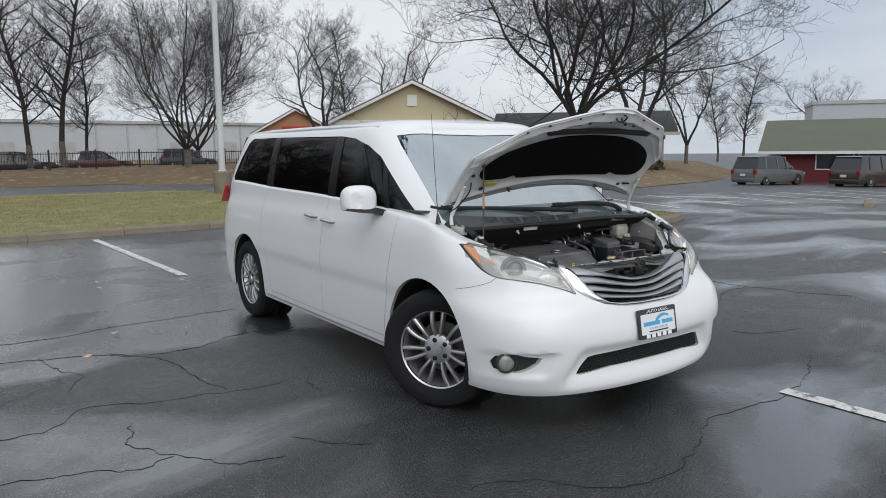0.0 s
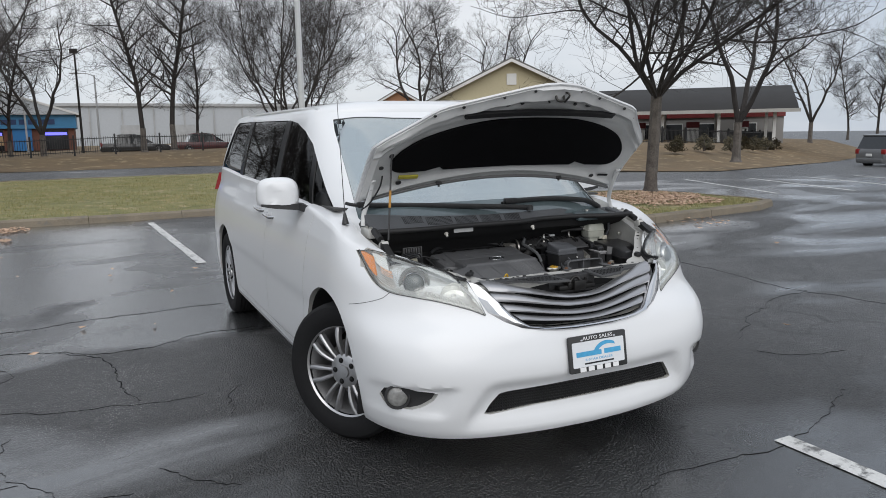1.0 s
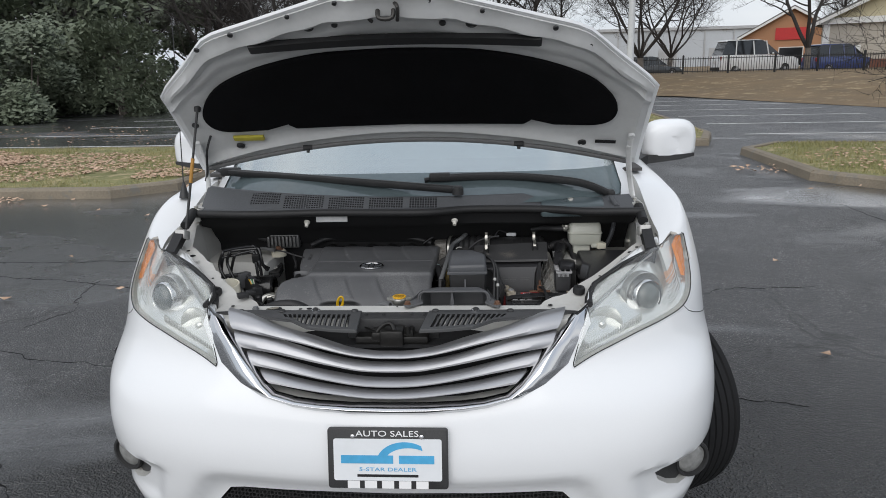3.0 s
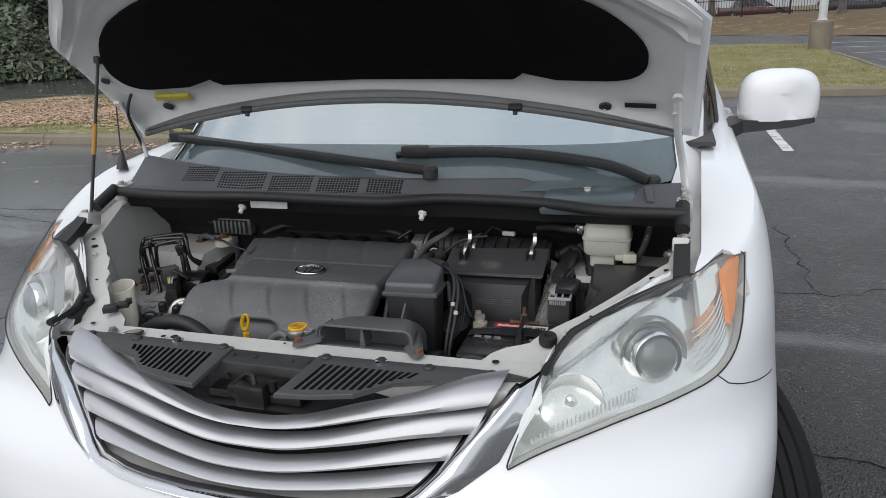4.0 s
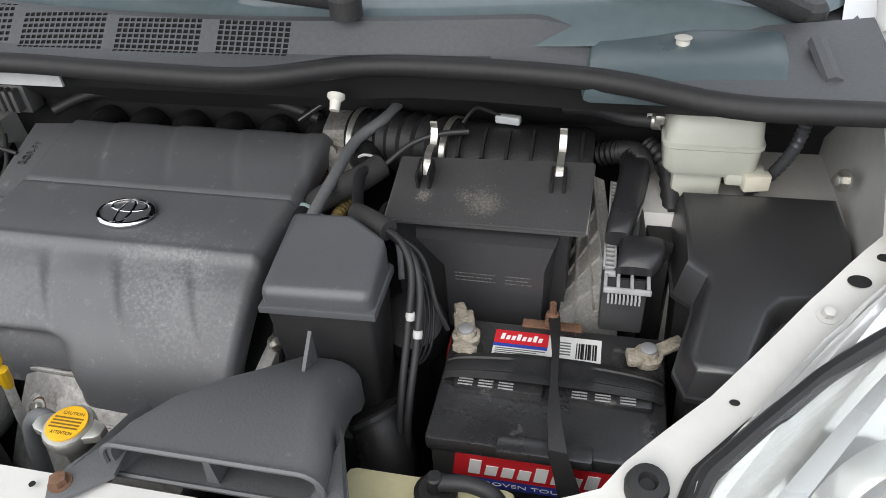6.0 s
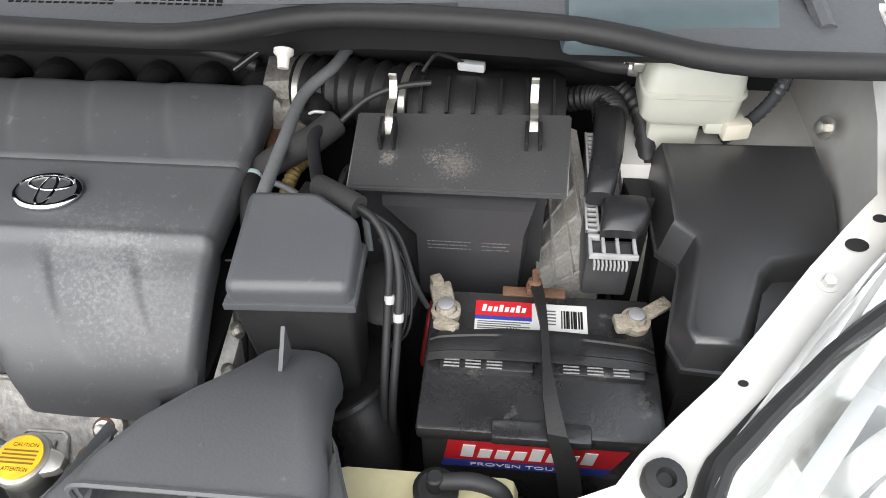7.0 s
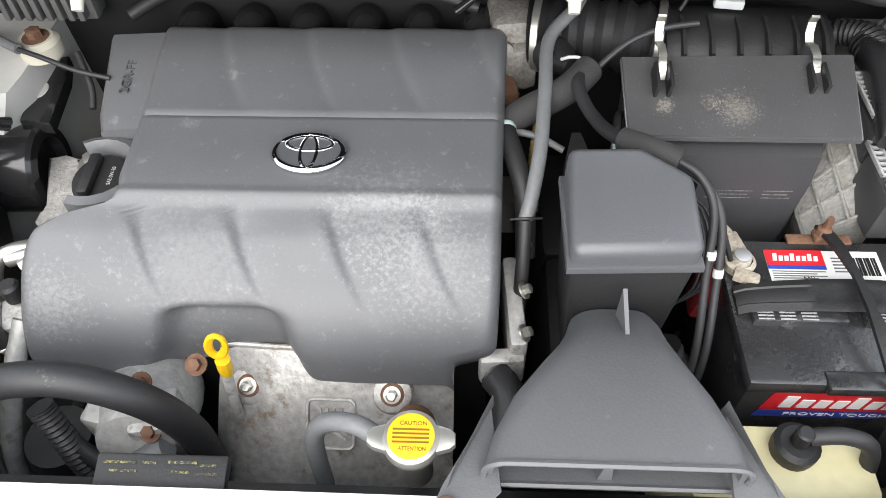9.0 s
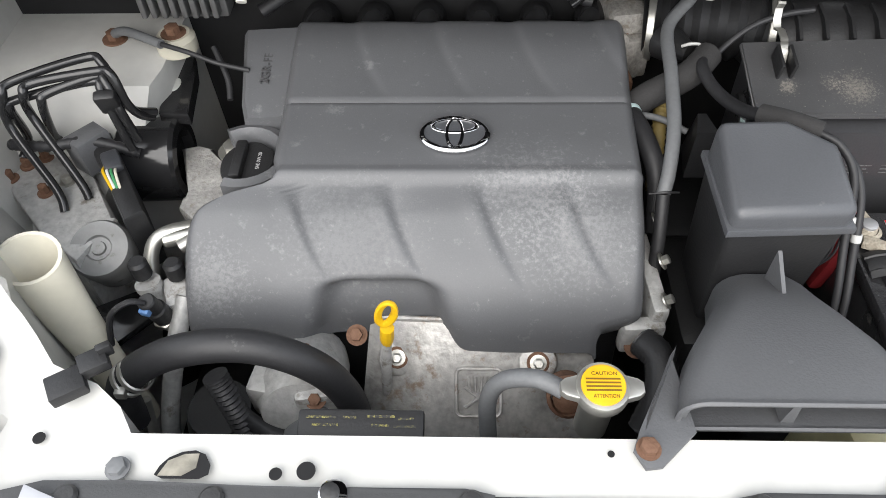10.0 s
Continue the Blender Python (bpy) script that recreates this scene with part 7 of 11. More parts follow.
RIBBED = surface("ribbed_grey", (0.16, 0.16, 0.16), 0.5, metal=0.3, bump=0.1)
sensor = part("sensor_block", bm, RIBBED, van, "ribbed grey electrical block")
for k in range(8):
    bm = bmesh.new()
    box(bm, -0.56 + 0.014 * k, -0.552 + 0.014 * k, 0.076, 0.094, 0.898, 0.936, 0.002)
    part("block_rib", bm, RIBBED, sensor)
for k in range(6):
    x = -0.33 + 0.075 * k
    hose("inlet_runner", [(x, 0.070, 0.84), (x + 0.004, 0.095, 0.872), (x + 0.008, 0.125, 0.868), (x + 0.01, 0.145, 0.82)], 0.024, GLOSS_BLACK, label="glossy black inlet runner" if k == 0 else "", seg=14)
hose("rear_hose", [(-0.40, 0.09, 0.90), (-0.33, 0.12, 0.92), (-0.20, 0.128, 0.915), (-0.05, 0.125, 0.92), (0.05, 0.11, 0.90)], 0.009, HOSE, label="black hose behind the cover")
hose("rear_hose", [(0.02, 0.10, 0.90), (0.09, 0.125, 0.935), (0.17, 0.12, 0.93)], 0.006, GLOSS_BLACK)
hose("loom", [(-0.64, 0.12, 0.94), (-0.60, 0.115, 0.925), (-0.555, 0.11, 0.915)], 0.009, HOSE, ribs=0.0015, steps=10)
hose("cable", [(-0.455, 0.03, 0.885), (-0.435, -0.005, 0.86), (-0.43, -0.03, 0.845)], 0.004, HOSE)

# ---- brake unit and its pipes ----
block_line = [(-0.717, -0.13), (-0.696, -0.082), (-0.657, -0.052), (-0.61, -0.109), (-0.549, -0.193), (-0.575, -0.262), (-0.629, -0.225)]
bm = bmesh.new()
prism(bm, block_line, pose(0, 0, 0.66), 0.135, 0.006)
abs_unit = part("brake_unit", bm, ALU, van, "cast aluminium brake control unit")
bm = bmesh.new()
lathe(bm, [(0.036, -0.05), (0.037, 0.0), (0.034, 0.006), (0.016, 0.008), (0.014, 0.005), (0.009, 0.005), (0.008, 0.008)], axis((-0.558, -0.236, 0.785), (-0.552, -0.262, 0.84)), 32)
part("pump_motor", bm, surface("grey_motor", (0.30, 0.30, 0.295), 0.5, metal=0.4, var=0.15, scale=20, bump=0.15, spots=0.2, patch=(0.12, 0.11, 0.1)), abs_unit, "round grey pump motor")
bm = bmesh.new()
prism(bm, [(-0.608, -0.088), (-0.582, -0.075), (-0.496, -0.215), (-0.515, -0.232)], pose(0, 0, 0.74), 0.093, 0.006)
plug = part("brake_plug", bm, DEEP_BLACK, abs_unit, "black connector")
bm = bmesh.new()
prism(bm, [(-0.626, -0.11), (-0.596, -0.075), (-0.573, -0.092), (-0.599, -0.128)], pose(0, 0, 0.80), 0.05, 0.004)
part("plug_lid", bm, GREY_PLASTIC, plug)
bm = bmesh.new()
crate(bm, pose(-0.555, -0.140, 0.832, 0, 0, 30), 0.022, 0.035, 0.012, 0.004)
part("plug_latch", bm, SMOOTH_BLACK, plug)
for k, mt in enumerate((SIGNAL_YELLOW, surface("white_wire", (0.6, 0.6, 0.6), 0.5, bump=0), surface("green_wire", (0.05, 0.25, 0.10), 0.5, bump=0), CREAM)):
    dx = 0.005 * k - 0.007
    hose("wire", [(-0.556 + dx, -0.148, 0.836), (-0.550 + dx, -0.163, 0.842), (-0.540 + dx * 0.7, -0.180, 0.832), (-0.532 + dx * 0.4, -0.195, 0.815)], 0.0017, mt, plug, seg=6)
for x, y in ((-0.707, -0.127), (-0.694, -0.103), (-0.676, -0.087), (-0.655, -0.07), (-0.652, -0.152)):
    bolt((x, y, 0.794), 0.006, 0.016, RUST, abs_unit, name="pipe_nut")
bolt((-0.631, -0.132, 0.794), 0.006, 0.012, STEEL, abs_unit, name="pipe_nut")
for k, run in enumerate((
        [(-0.616, -0.184, 0.795), (-0.625, -0.165, 0.815), (-0.673, -0.118, 0.875), (-0.659, -0.119, 0.922), (-0.649, -0.105, 0.932), (-0.576, -0.063, 0.935), (-0.556, -0.067, 0.93), (-0.539, -0.086, 0.9), (-0.532, -0.086, 0.875), (-0.516, -0.066, 0.855)],
        [(-0.593, -0.162, 0.795), (-0.603, -0.148, 0.815), (-0.65, -0.103, 0.88), (-0.635, -0.117, 0.922), (-0.626, -0.106, 0.93), (-0.557, -0.086, 0.932), (-0.538, -0.089, 0.93), (-0.531, -0.095, 0.895), (-0.526, -0.088, 0.87), (-0.52, -0.07, 0.85)],
        [(-0.655, -0.07, 0.81), (-0.654, -0.08, 0.83), (-0.622, -0.113, 0.905), (-0.611, -0.109, 0.918), (-0.559, -0.086, 0.925), (-0.547, -0.092, 0.92), (-0.537, -0.104, 0.885), (-0.532, -0.102, 0.84)],
        [(-0.694, -0.103, 0.81), (-0.686, -0.085, 0.83), (-0.663, -0.114, 0.9), (-0.652, -0.111, 0.91), (-0.566, -0.089, 0.92), (-0.554, -0.096, 0.912), (-0.547, -0.105, 0.875), (-0.542, -0.108, 0.83)])):
    hose("brake_pipe", run, 0.0055, GLOSS_BLACK, label="bent black brake pipe" if k == 0 else "", steps=7)
bm = bmesh.new()
crate(bm, pose(-0.548, -0.098, 0.885, 20, 0, 10), 0.026, 0.014, 0.034, 0.004)
part("pipe_clip", bm, DEEP_BLACK, van)
bm = bmesh.new()
prism(bm, [(-0.60, -0.275), (-0.51, -0.225), (-0.48, -0.25), (-0.55, -0.33)], pose(0, 0, 0.70), 0.01, 0.003)
part("unit_bracket", bm, GLOSS_BLACK, abs_unit, "black steel bracket")
hose("loom", [(-0.70, -0.10, 0.83), (-0.64, -0.12, 0.845), (-0.59, -0.105, 0.84), (-0.54, -0.10, 0.815)], 0.0075, HOSE, ribs=0.0014, steps=12, label="corrugated black loom")
hose("loom", [(-0.56, -0.24, 0.74), (-0.53, -0.20, 0.745), (-0.51, -0.19, 0.74)], 0.009, HOSE, ribs=0.002, steps=10)
hose("loom", [(-0.69, -0.30, 0.86), (-0.66, -0.36, 0.84), (-0.60, -0.41, 0.80), (-0.55, -0.42, 0.70)], 0.014, HOSE, ribs=0.002, steps=12)

# ---- washer filler, horn plug, front hoses ----
bm = bmesh.new()
rings = []
for t in range(9):
    k = t / 8
    c = Vector((-0.568, -0.325, 0.878)).lerp(Vector((-0.505, -0.385, 0.66)), k)
    r = between(k, (0.0, 0.036), (0.12, 0.033), (0.5, 0.025), (1.0, 0.02))
    rings.append([c + Vector((math.cos(a) * r, math.sin(a) * r * 0.8, math.sin(a) * r * 0.25)) for a in [2 * math.pi * i / 24 for i in range(24)]])
inner_rings = [[p + (sum(r, Vector()) / 24 - p) * 0.12 for p in r] for r in rings[:6]]
loft(bm, rings[::-1] + inner_rings, caps=True)
part("washer_filler", bm, CREAM, van, "cream plastic washer filler neck")
bm = bmesh.new()
pmx = Matrix.Translation((-0.458, -0.466, 0.880)) @ pose(0, 0, 0, 0, 0, 32) @ Matrix.Diagonal((0.63, 0.63, 0.63, 1))
crate(bm, pmx @ pose(-0.022, -0.004, 0), 0.05, 0.042, 0.022, 0.003)
crate(bm, pmx @ pose(0.02, 0.012, 0.004), 0.04, 0.034, 0.020, 0.003)
box(bm, 0.03, 0.05, 0.012, 0.024, 0.012, 0.034, 0.002, m=pmx)
part("loose_plug", bm, DEEP_BLACK, van, "loose black electrical plug")
bm = bmesh.new()
lathe(bm, [(0.0120, -0.022), (0.0120, 0.004), (0.0100, 0.006), (0.0100, 0.026), (0.0085, 0.028)], axis((-0.465, -0.324, 0.785), (-0.468, -0.335, 0.83)), 18)
switch = part("pressure_switch", bm, DEEP_BLACK, van, "black pressure switch with a blue clip")
bm = bmesh.new()
lathe(bm, [(0.0145, -0.030), (0.0145, -0.020), (0.0125, -0.019)], axis((-0.465, -0.324, 0.785), (-0.468, -0.335, 0.83)), 6)
part("switch_nut", bm, STEEL, switch)
bm = bmesh.new()
crate(bm, axis((-0.468, -0.337, 0.797), (-0.470, -0.345, 0.84)), 0.012, 0.008, 0.010, 0.002)
part("switch_clip", bm, surface("blue_clip", (0.10, 0.22, 0.45), 0.5, bump=0.05), switch)
hose("switch_wire", [(-0.468, -0.333, 0.812), (-0.480, -0.340, 0.822), (-0.500, -0.350, 0.81), (-0.51, -0.36, 0.77)], 0.0035, HOSE, switch, seg=8)
hose("radiator_hose", [(-0.492, -0.415, 0.70), (-0.488, -0.41, 0.755), (-0.462, -0.402, 0.790), (-0.405, -0.398, 0.822), (-0.335, -0.396, 0.826), (-0.275, -0.396, 0.785), (-0.248, -0.395, 0.71), (-0.245, -0.40, 0.62)], 0.0175, HOSE, label="thick black coolant hose", seg=16, steps=10)
bm = bmesh.new()
for z in (0.0, 0.012):
    lathe(bm, [(0.0185, z), (0.0205, z + 0.001), (0.0205, z + 0.006), (0.0185, z + 0.007)], axis((-0.477, -0.407, 0.775), (-0.44, -0.400, 0.805)), 20, close=False)
crate(bm, Matrix.Translation((-0.475, -0.425, 0.775)), 0.012, 0.010, 0.012, 0.002)
part("hose_clamp", bm, STEEL, van, "steel hose clamp")
bm = bmesh.new()
lathe(bm, [(0.052, -0.05), (0.055, -0.03), (0.050, 0.02), (0.040, 0.045), (0.015, 0.05)], axis((-0.31, -0.37, 0.70), (-0.30, -0.45, 0.73)), 24)
crate(bm, pose(-0.285, -0.385, 0.66, 0, 0, 10), 0.05, 0.05, 0.085, 0.006)
crate(bm, pose(-0.345, -0.375, 0.68, 0, 0, -10), 0.03, 0.05, 0.06, 0.006)
alt = part("alternator", bm, ALU, van, "dull cast alternator")
for p in ((-0.30, -0.36, 0.755), (-0.283, -0.405, 0.735), (-0.24, -0.345, 0.77)):
    bolt(p, 0.007, 0.012, RUST, alt, up=(0, -0.5, 0.85))
hose("loom", [(-0.385, -0.40, 0.775), (-0.372, -0.415, 0.735), (-0.36, -0.43, 0.68), (-0.355, -0.435, 0.62)], 0.014, HOSE, ribs=0.0028, steps=16, label="corrugated black loom")
hose("alternator_lead", [(-0.372, -0.415, 0.73), (-0.345, -0.425, 0.70), (-0.315, -0.43, 0.69), (-0.29, -0.425, 0.70)], 0.010, HOSE)
bm = bmesh.new()
lathe(bm, [(0.012, 0), (0.015, 0.01), (0.016, 0.05), (0.012, 0.056)], axis((-0.315, -0.43, 0.69), (-0.255, -0.41, 0.725)), 18)
part("lead_boot", bm, GREY_HOSE, alt, "rubber terminal boot")
bm = bmesh.new()
lathe(bm, [(0.038, -0.08), (0.042, 0.0), (0.042, 0.10), (0.036, 0.12)], axis((-0.40, -0.395, 0.58), (-0.40, -0.40, 0.75)), 24)
part("oil_filter_housing", bm, DEEP_BLACK, van)
hose("ac_pipe", [(-0.475, -0.235, 0.80), (-0.43, -0.225, 0.805), (-0.455, -0.245, 0.80)], 0.009, STEEL)
hose("ac_pipe", [(-0.425, -0.21, 0.80), (-0.47, -0.225, 0.805), (-0.49, -0.24, 0.795), (-0.492, -0.265, 0.765), (-0.485, -0.29, 0.72)], 0.009, STEEL, label="bare metal refrigerant pipe")
hose("ac_pipe", [(-0.44, -0.30, 0.78), (-0.452, -0.345, 0.74), (-0.465, -0.40, 0.67), (-0.47, -0.43, 0.60)], 0.011, ALU)
hose("ac_pipe", [(-0.478, -0.40, 0.72), (-0.478, -0.435, 0.63)], 0.006, STEEL)
bm = bmesh.new()
crate(bm, pose(-0.452, -0.285, 0.735, 10, 0, 20), 0.035, 0.04, 0.05, 0.006)
lathe(bm, [(0.012, 0), (0.012, 0.045), (0.015, 0.047), (0.015, 0.055)], axis((-0.475, -0.30, 0.74), (-0.483, -0.29, 0.80)), 14)
part("refrigerant_valve", bm, ALU, van)
for x, y, z in ((-0.487, -0.285, 0.80), (-0.452, -0.278, 0.79)):
    bm = bmesh.new()
    lathe(bm, [(0.011, 0), (0.011, 0.02), (0.008, 0.024)], pose(x, y, z), 14)
    part("service_cap", bm, DEEP_BLACK, van, "black service port cap")

# ---- heat shield, dipstick, radiator cap ----
bm = bmesh.new()
rows = []
for j in range(17):
    t = j / 16
    row = []
    for i in range(31):
        f = i / 30
        x = -0.232 + 0.262 * f - 0.02 * t * (1 - f)
        y = -0.30 - 0.115 * t - 0.012 * math.sin(math.pi * f)
        z = 0.738 - 0.10 * t - 0.03 * t * t + 0.012 * math.sin(math.pi * f) - 0.03 * max(0, 0.25 - f) * 4 * t
        d = math.hypot(x - 0.005, y + 0.355)
        z -= 0.02 * math.exp(-(d / 0.02) ** 2)
        row.append(Vector((x, y, z)))
    rows.append(row)
slab(bm, rows, [[p + Vector((0, 0.006, -0.006)) for p in r] for r in rows])
shield = part("heat_shield", bm, SHIELD, van, "dull silver exhaust heat shield")
bm = bmesh.new()
hm = Matrix.Translation((-0.105, -0.372, 0.693)) @ pose(0, 0, 0, 44)
sq = rounded(0.052, 0.056, 0.007)
tube(bm, [hm @ Vector((x, y, 0)) for x, y in sq + sq[:1]], 0.0022, 6, 1, caps=False)
tube(bm, [hm @ Vector((-0.016, -0.018, 0)), hm @ Vector((0.016, 0.006, 0))], 0.0024, 6, 1)
tube(bm, [hm @ Vector((0.016, -0.018, 0)), hm @ Vector((-0.016, 0.006, 0))], 0.0024, 6, 1)
for k in range(4):
    tube(bm, [hm @ Vector((-0.010 + 0.006 * k, 0.0, 0)), hm @ Vector((-0.012 + 0.008 * k, 0.018, 0))], 0.0018, 6, 1)
part("embossed_sign", bm, SHIELD, shield)
for p in ((-0.200, -0.335, 0.708), (-0.037, -0.345, 0.715)):
    bm = bmesh.new()
    lathe(bm, [(0.024, -0.004), (0.021, 0.002), (0.016, 0.004), (0.006, 0.0045)], axis(p, Vector(p) + Vector((0, -0.6, 0.8))), 24)
    boss = part("shield_boss", bm, SHIELD, shield)
    bm = bmesh.new()
    lathe(bm, [(0.0135, 0.0035), (0.0125, 0.0055), (0.005, 0.0058)], axis(p, Vector(p) + Vector((0, -0.6, 0.8))), 20)
    part("rust_ring", bm, RUST, shield)
    bolt(Vector(p) + Vector((0, -0.003, 0.004)), 0.0065, 0.012, STEEL, shield, up=(0, -0.6, 0.8), washer=1.5)
bm = bmesh.new()
tube(bm, [Vector(q) + Vector((0, 0, 0.002)) for q in rows[0][1:-1:2]], 0.0035, 8, 2)
part("shield_rim", bm, SHIELD, shield)
bm = bmesh.new()
loop = [(-0.203 + 0.0085 * math.cos(a) + 0.004 * math.sin(a), -0.352, 0.822 + 0.019 * math.sin(a)) for a in [2 * math.pi * k / 20 for k in range(21)]]
tube(bm, loop, 0.0046, 8, 1, caps=False, flat=0.7)
lathe(bm, [(0.006, 0), (0.008, 0.012), (0.008, 0.03)], axis((-0.207, -0.352, 0.765), (-0.203, -0.352, 0.81)), 10)
dip = part("dipstick", bm, SIGNAL_YELLOW, van, "yellow oil dipstick loop")
hose("dipstick_tube", [(-0.207, -0.352, 0.77), (-0.212, -0.358, 0.70), (-0.218, -0.365, 0.60)], 0.006, ALU, dip, "corroded dipstick tube")
bm = bmesh.new()
cm = pose(0.0, -0.464, 0.872, 3) @ Matrix.Diagonal((0.80, 0.80, 0.9, 1))
lathe(bm, [(0.027, -0.016), (0.030, -0.010), (0.031, 0.0), (0.029, 0.004), (0.022, 0.0055)], cm, 30)
for s in (1, -1):
    prism(bm, [(s * 0.022, -0.016), (s * 0.040, -0.011), (s * 0.046, -0.006), (s * 0.046, 0.006), (s * 0.040, 0.011), (s * 0.022, 0.016)][::s], cm @ pose(0, 0, -0.006), 0.009, 0.002)
lathe(bm, [(0.020, -0.09), (0.020, -0.02), (0.024, -0.014)], cm, 24)
cap = part("radiator_cap", bm, STEEL, van, "silver radiator cap with a yellow warning disc")
bm = bmesh.new()
lathe(bm, [(0.0245, 0.0), (0.0245, 0.002), (0.02, 0.0025)], cm @ pose(0, 0, 0.0052), 30)
part("warning_disc", bm, surface("orange_yellow_disc", (0.80, 0.43, 0.012), 0.45, var=0.1, scale=40, bump=0.05), cap)
for text, y in (("CAUTION", 0.013), ("ATTENTION", -0.014)):
    wording("warning_word", text, 0.0062, cm @ pose(0.002, y, 0.0078), INK_BLACK, cap, depth=0.0001, width=0.028)
for k in range(4):
    bm = bmesh.new()
    box(bm, -0.019, 0.019, 0.0055 - 0.0045 * k, 0.0075 - 0.0045 * k, 0.0078, 0.0082, m=cm)
    part("warning_line", bm, surface("brown_ink", (0.20, 0.11, 0.01), 0.5, bump=0), cap)
hose("overflow_hose", [(-0.03, -0.452, 0.845), (-0.055, -0.440, 0.845), (-0.085, -0.432, 0.825), (-0.098, -0.435, 0.79), (-0.095, -0.45, 0.72)], 0.009, GREY_HOSE, label="grey overflow hose", seg=12)
bm = bmesh.new()
lathe(bm, [(0.022, -0.03), (0.024, 0), (0.020, 0.004), (0.018, -0.02)], axis((-0.01, -0.405, 0.745), (-0.012, -0.46, 0.80)), 20, close=False)
lathe(bm, [(0.016, -0.04), (0.017, 0.0), (0.010, 0.004)], axis((-0.01, -0.405, 0.742), (-0.012, -0.46, 0.80)), 14)
part("sensor_boss", bm, RUST, van)
bm = bmesh.new()
crate(bm, pose(-0.215, -0.488, 0.828, 14), 0.115, 0.038, 0.012, 0.003)
tag = part("fan_label", bm, DEEP_BLACK, van, "black shroud with worn yellow print")
WORN_INK = surface("worn_yellow_ink", (0.30, 0.27, 0.07), 0.6, spots=0.85, patch=(0.022, 0.022, 0.022), scale=130, bump=0)
for k, (x0, x1, y) in enumerate(((-0.050, -0.022, 0.010), (-0.016, -0.004, 0.010), (0.006, 0.031, 0.011), (0.034, 0.048, 0.009), (-0.044, -0.020, 0.003), (0.010, 0.026, 0.003), (0.030, 0.050, 0.002))):
    bm = bmesh.new()
    box(bm, x0, x1, y, y + 0.0022, 0.0125, 0.0129, m=pose(-0.215, -0.488, 0.828, 14))
    part("worn_print", bm, WORN_INK, tag)
bm = bmesh.new()
box(bm, -0.052, 0.052, -0.017, -0.010, 0.0125, 0.0129, m=pose(-0.215, -0.488, 0.828, 14))
part("worn_print", bm, surface("yellow_strip", (0.62, 0.50, 0.03), 0.6, spots=0.4, patch=(0.03, 0.03, 0.03), scale=60, bump=0), tag, "yellow warning strip")
bm = bmesh.new()
rings = []
for x in (-0.46, -0.2, 0.1, 0.42):
    rings.append([Vector((x, -0.50, 0.45)), Vector((x, -0.50, 0.80)), Vector((x, -0.475, 0.79)), Vector((x, -0.47, 0.45))])
loft(bm, rings)
part("fan_shroud", bm, DEEP_BLACK, van, "black radiator fan shroud")

# ---- intake box and scoop ----
def tilt_prism(bm, outline, z0, z1, slope, bevel=0.006, y_ref=-0.25, grow=1.0):
    """A block on an outline of (x, y), its top falling by slope per metre of y before y_ref."""
    n = len(outline)
    cx, cy = sum(p[0] for p in outline) / n, sum(p[1] for p in outline) / n
    a = [bm.verts.new((cx + (x - cx) * grow, cy + (y - cy) * grow, z0 + slope * (y - y_ref) * 0.0)) for x, y in outline]
    b = [bm.verts.new((x, y, z1 + slope * (y - y_ref))) for x, y in outline]
    faces = [bm.faces.new(a[::-1]), bm.faces.new(b)]
    for k in range(n):
        faces.append(bm.faces.new((a[k], a[(k + 1) % n], b[(k + 1) % n], b[k])))
    edges = {e for e in faces[1].edges} | {e for f in faces[2:] for e in f.edges if e not in faces[0].edges[:]}
    bmesh.ops.bevel(bm, geom=list(edges), offset=bevel, segments=3, profile=0.5, affect="EDGES")


AIRBOX = [(0.137, -0.197), (0.208, -0.195), (0.255, -0.226), (0.257, -0.304), (0.137, -0.309)]
bm = bmesh.new()
tilt_prism(bm, AIRBOX, 0.906, 0.941, 0.22, 0.010)
airbox = part("intake_box_lid", bm, LID_GREY, van, "smooth grey-black intake resonator lid")
bm = bmesh.new()
grow = [(0.1985 + (x - 0.1985) * 1.05, -0.26 + (y + 0.26) * 1.05) for x, y in AIRBOX]
prism(bm, grow, pose(0, 0, 0.898), 0.009, 0.002)
part("lid_flange", bm, LID_GREY, airbox)
bm = bmesh.new()
tilt_prism(bm, [(0.1985 + (x - 0.1985) * 0.97, -0.26 + (y + 0.26) * 0.97) for x, y in AIRBOX], 0.74, 0.899, 0.0, 0.006, grow=0.86)
part("box_base", bm, DEEP_BLACK, airbox)

bm = bmesh.new()
rings = []
for y, x0, x1, z0, z1 in ((-0.305, 0.148, 0.232, 0.765, 0.832), (-0.325, 0.142, 0.236, 0.775, 0.846), (-0.350, 0.132, 0.236, 0.795, 0.860), (-0.385, 0.110, 0.242, 0.815, 0.879), (-0.425, 0.084, 0.254, 0.835, 0.893), (-0.465, 0.066, 0.264, 0.850, 0.900), (-0.492, 0.060, 0.267, 0.856, 0.901)):
    w, h = x1 - x0, z1 - z0
    r = min(w, h) * 0.42
    ring = []
    for cx, cz, a0, rr in ((x1 - r, z1 - r, 0, r), (x0 + r, z1 - r, 90, r), (x0 + 0.004, z0 + 0.004, 180, 0.004), (x1 - 0.004, z0 + 0.004, 270, 0.004)):
        for k in range(6):
            a = radians(a0 + 90 * k / 5)
            ring.append(Vector((cx + rr * math.cos(a), y, cz + rr * math.sin(a))))
    rings.append(ring)
inner_rings = []
for ring in (rings[-1], rings[-2], rings[-3]):
    c = sum(ring, Vector()) / len(ring)
    inner_rings.append([c + (p - c) * 0.93 + Vector((0, 0.0, 0)) for p in ring])
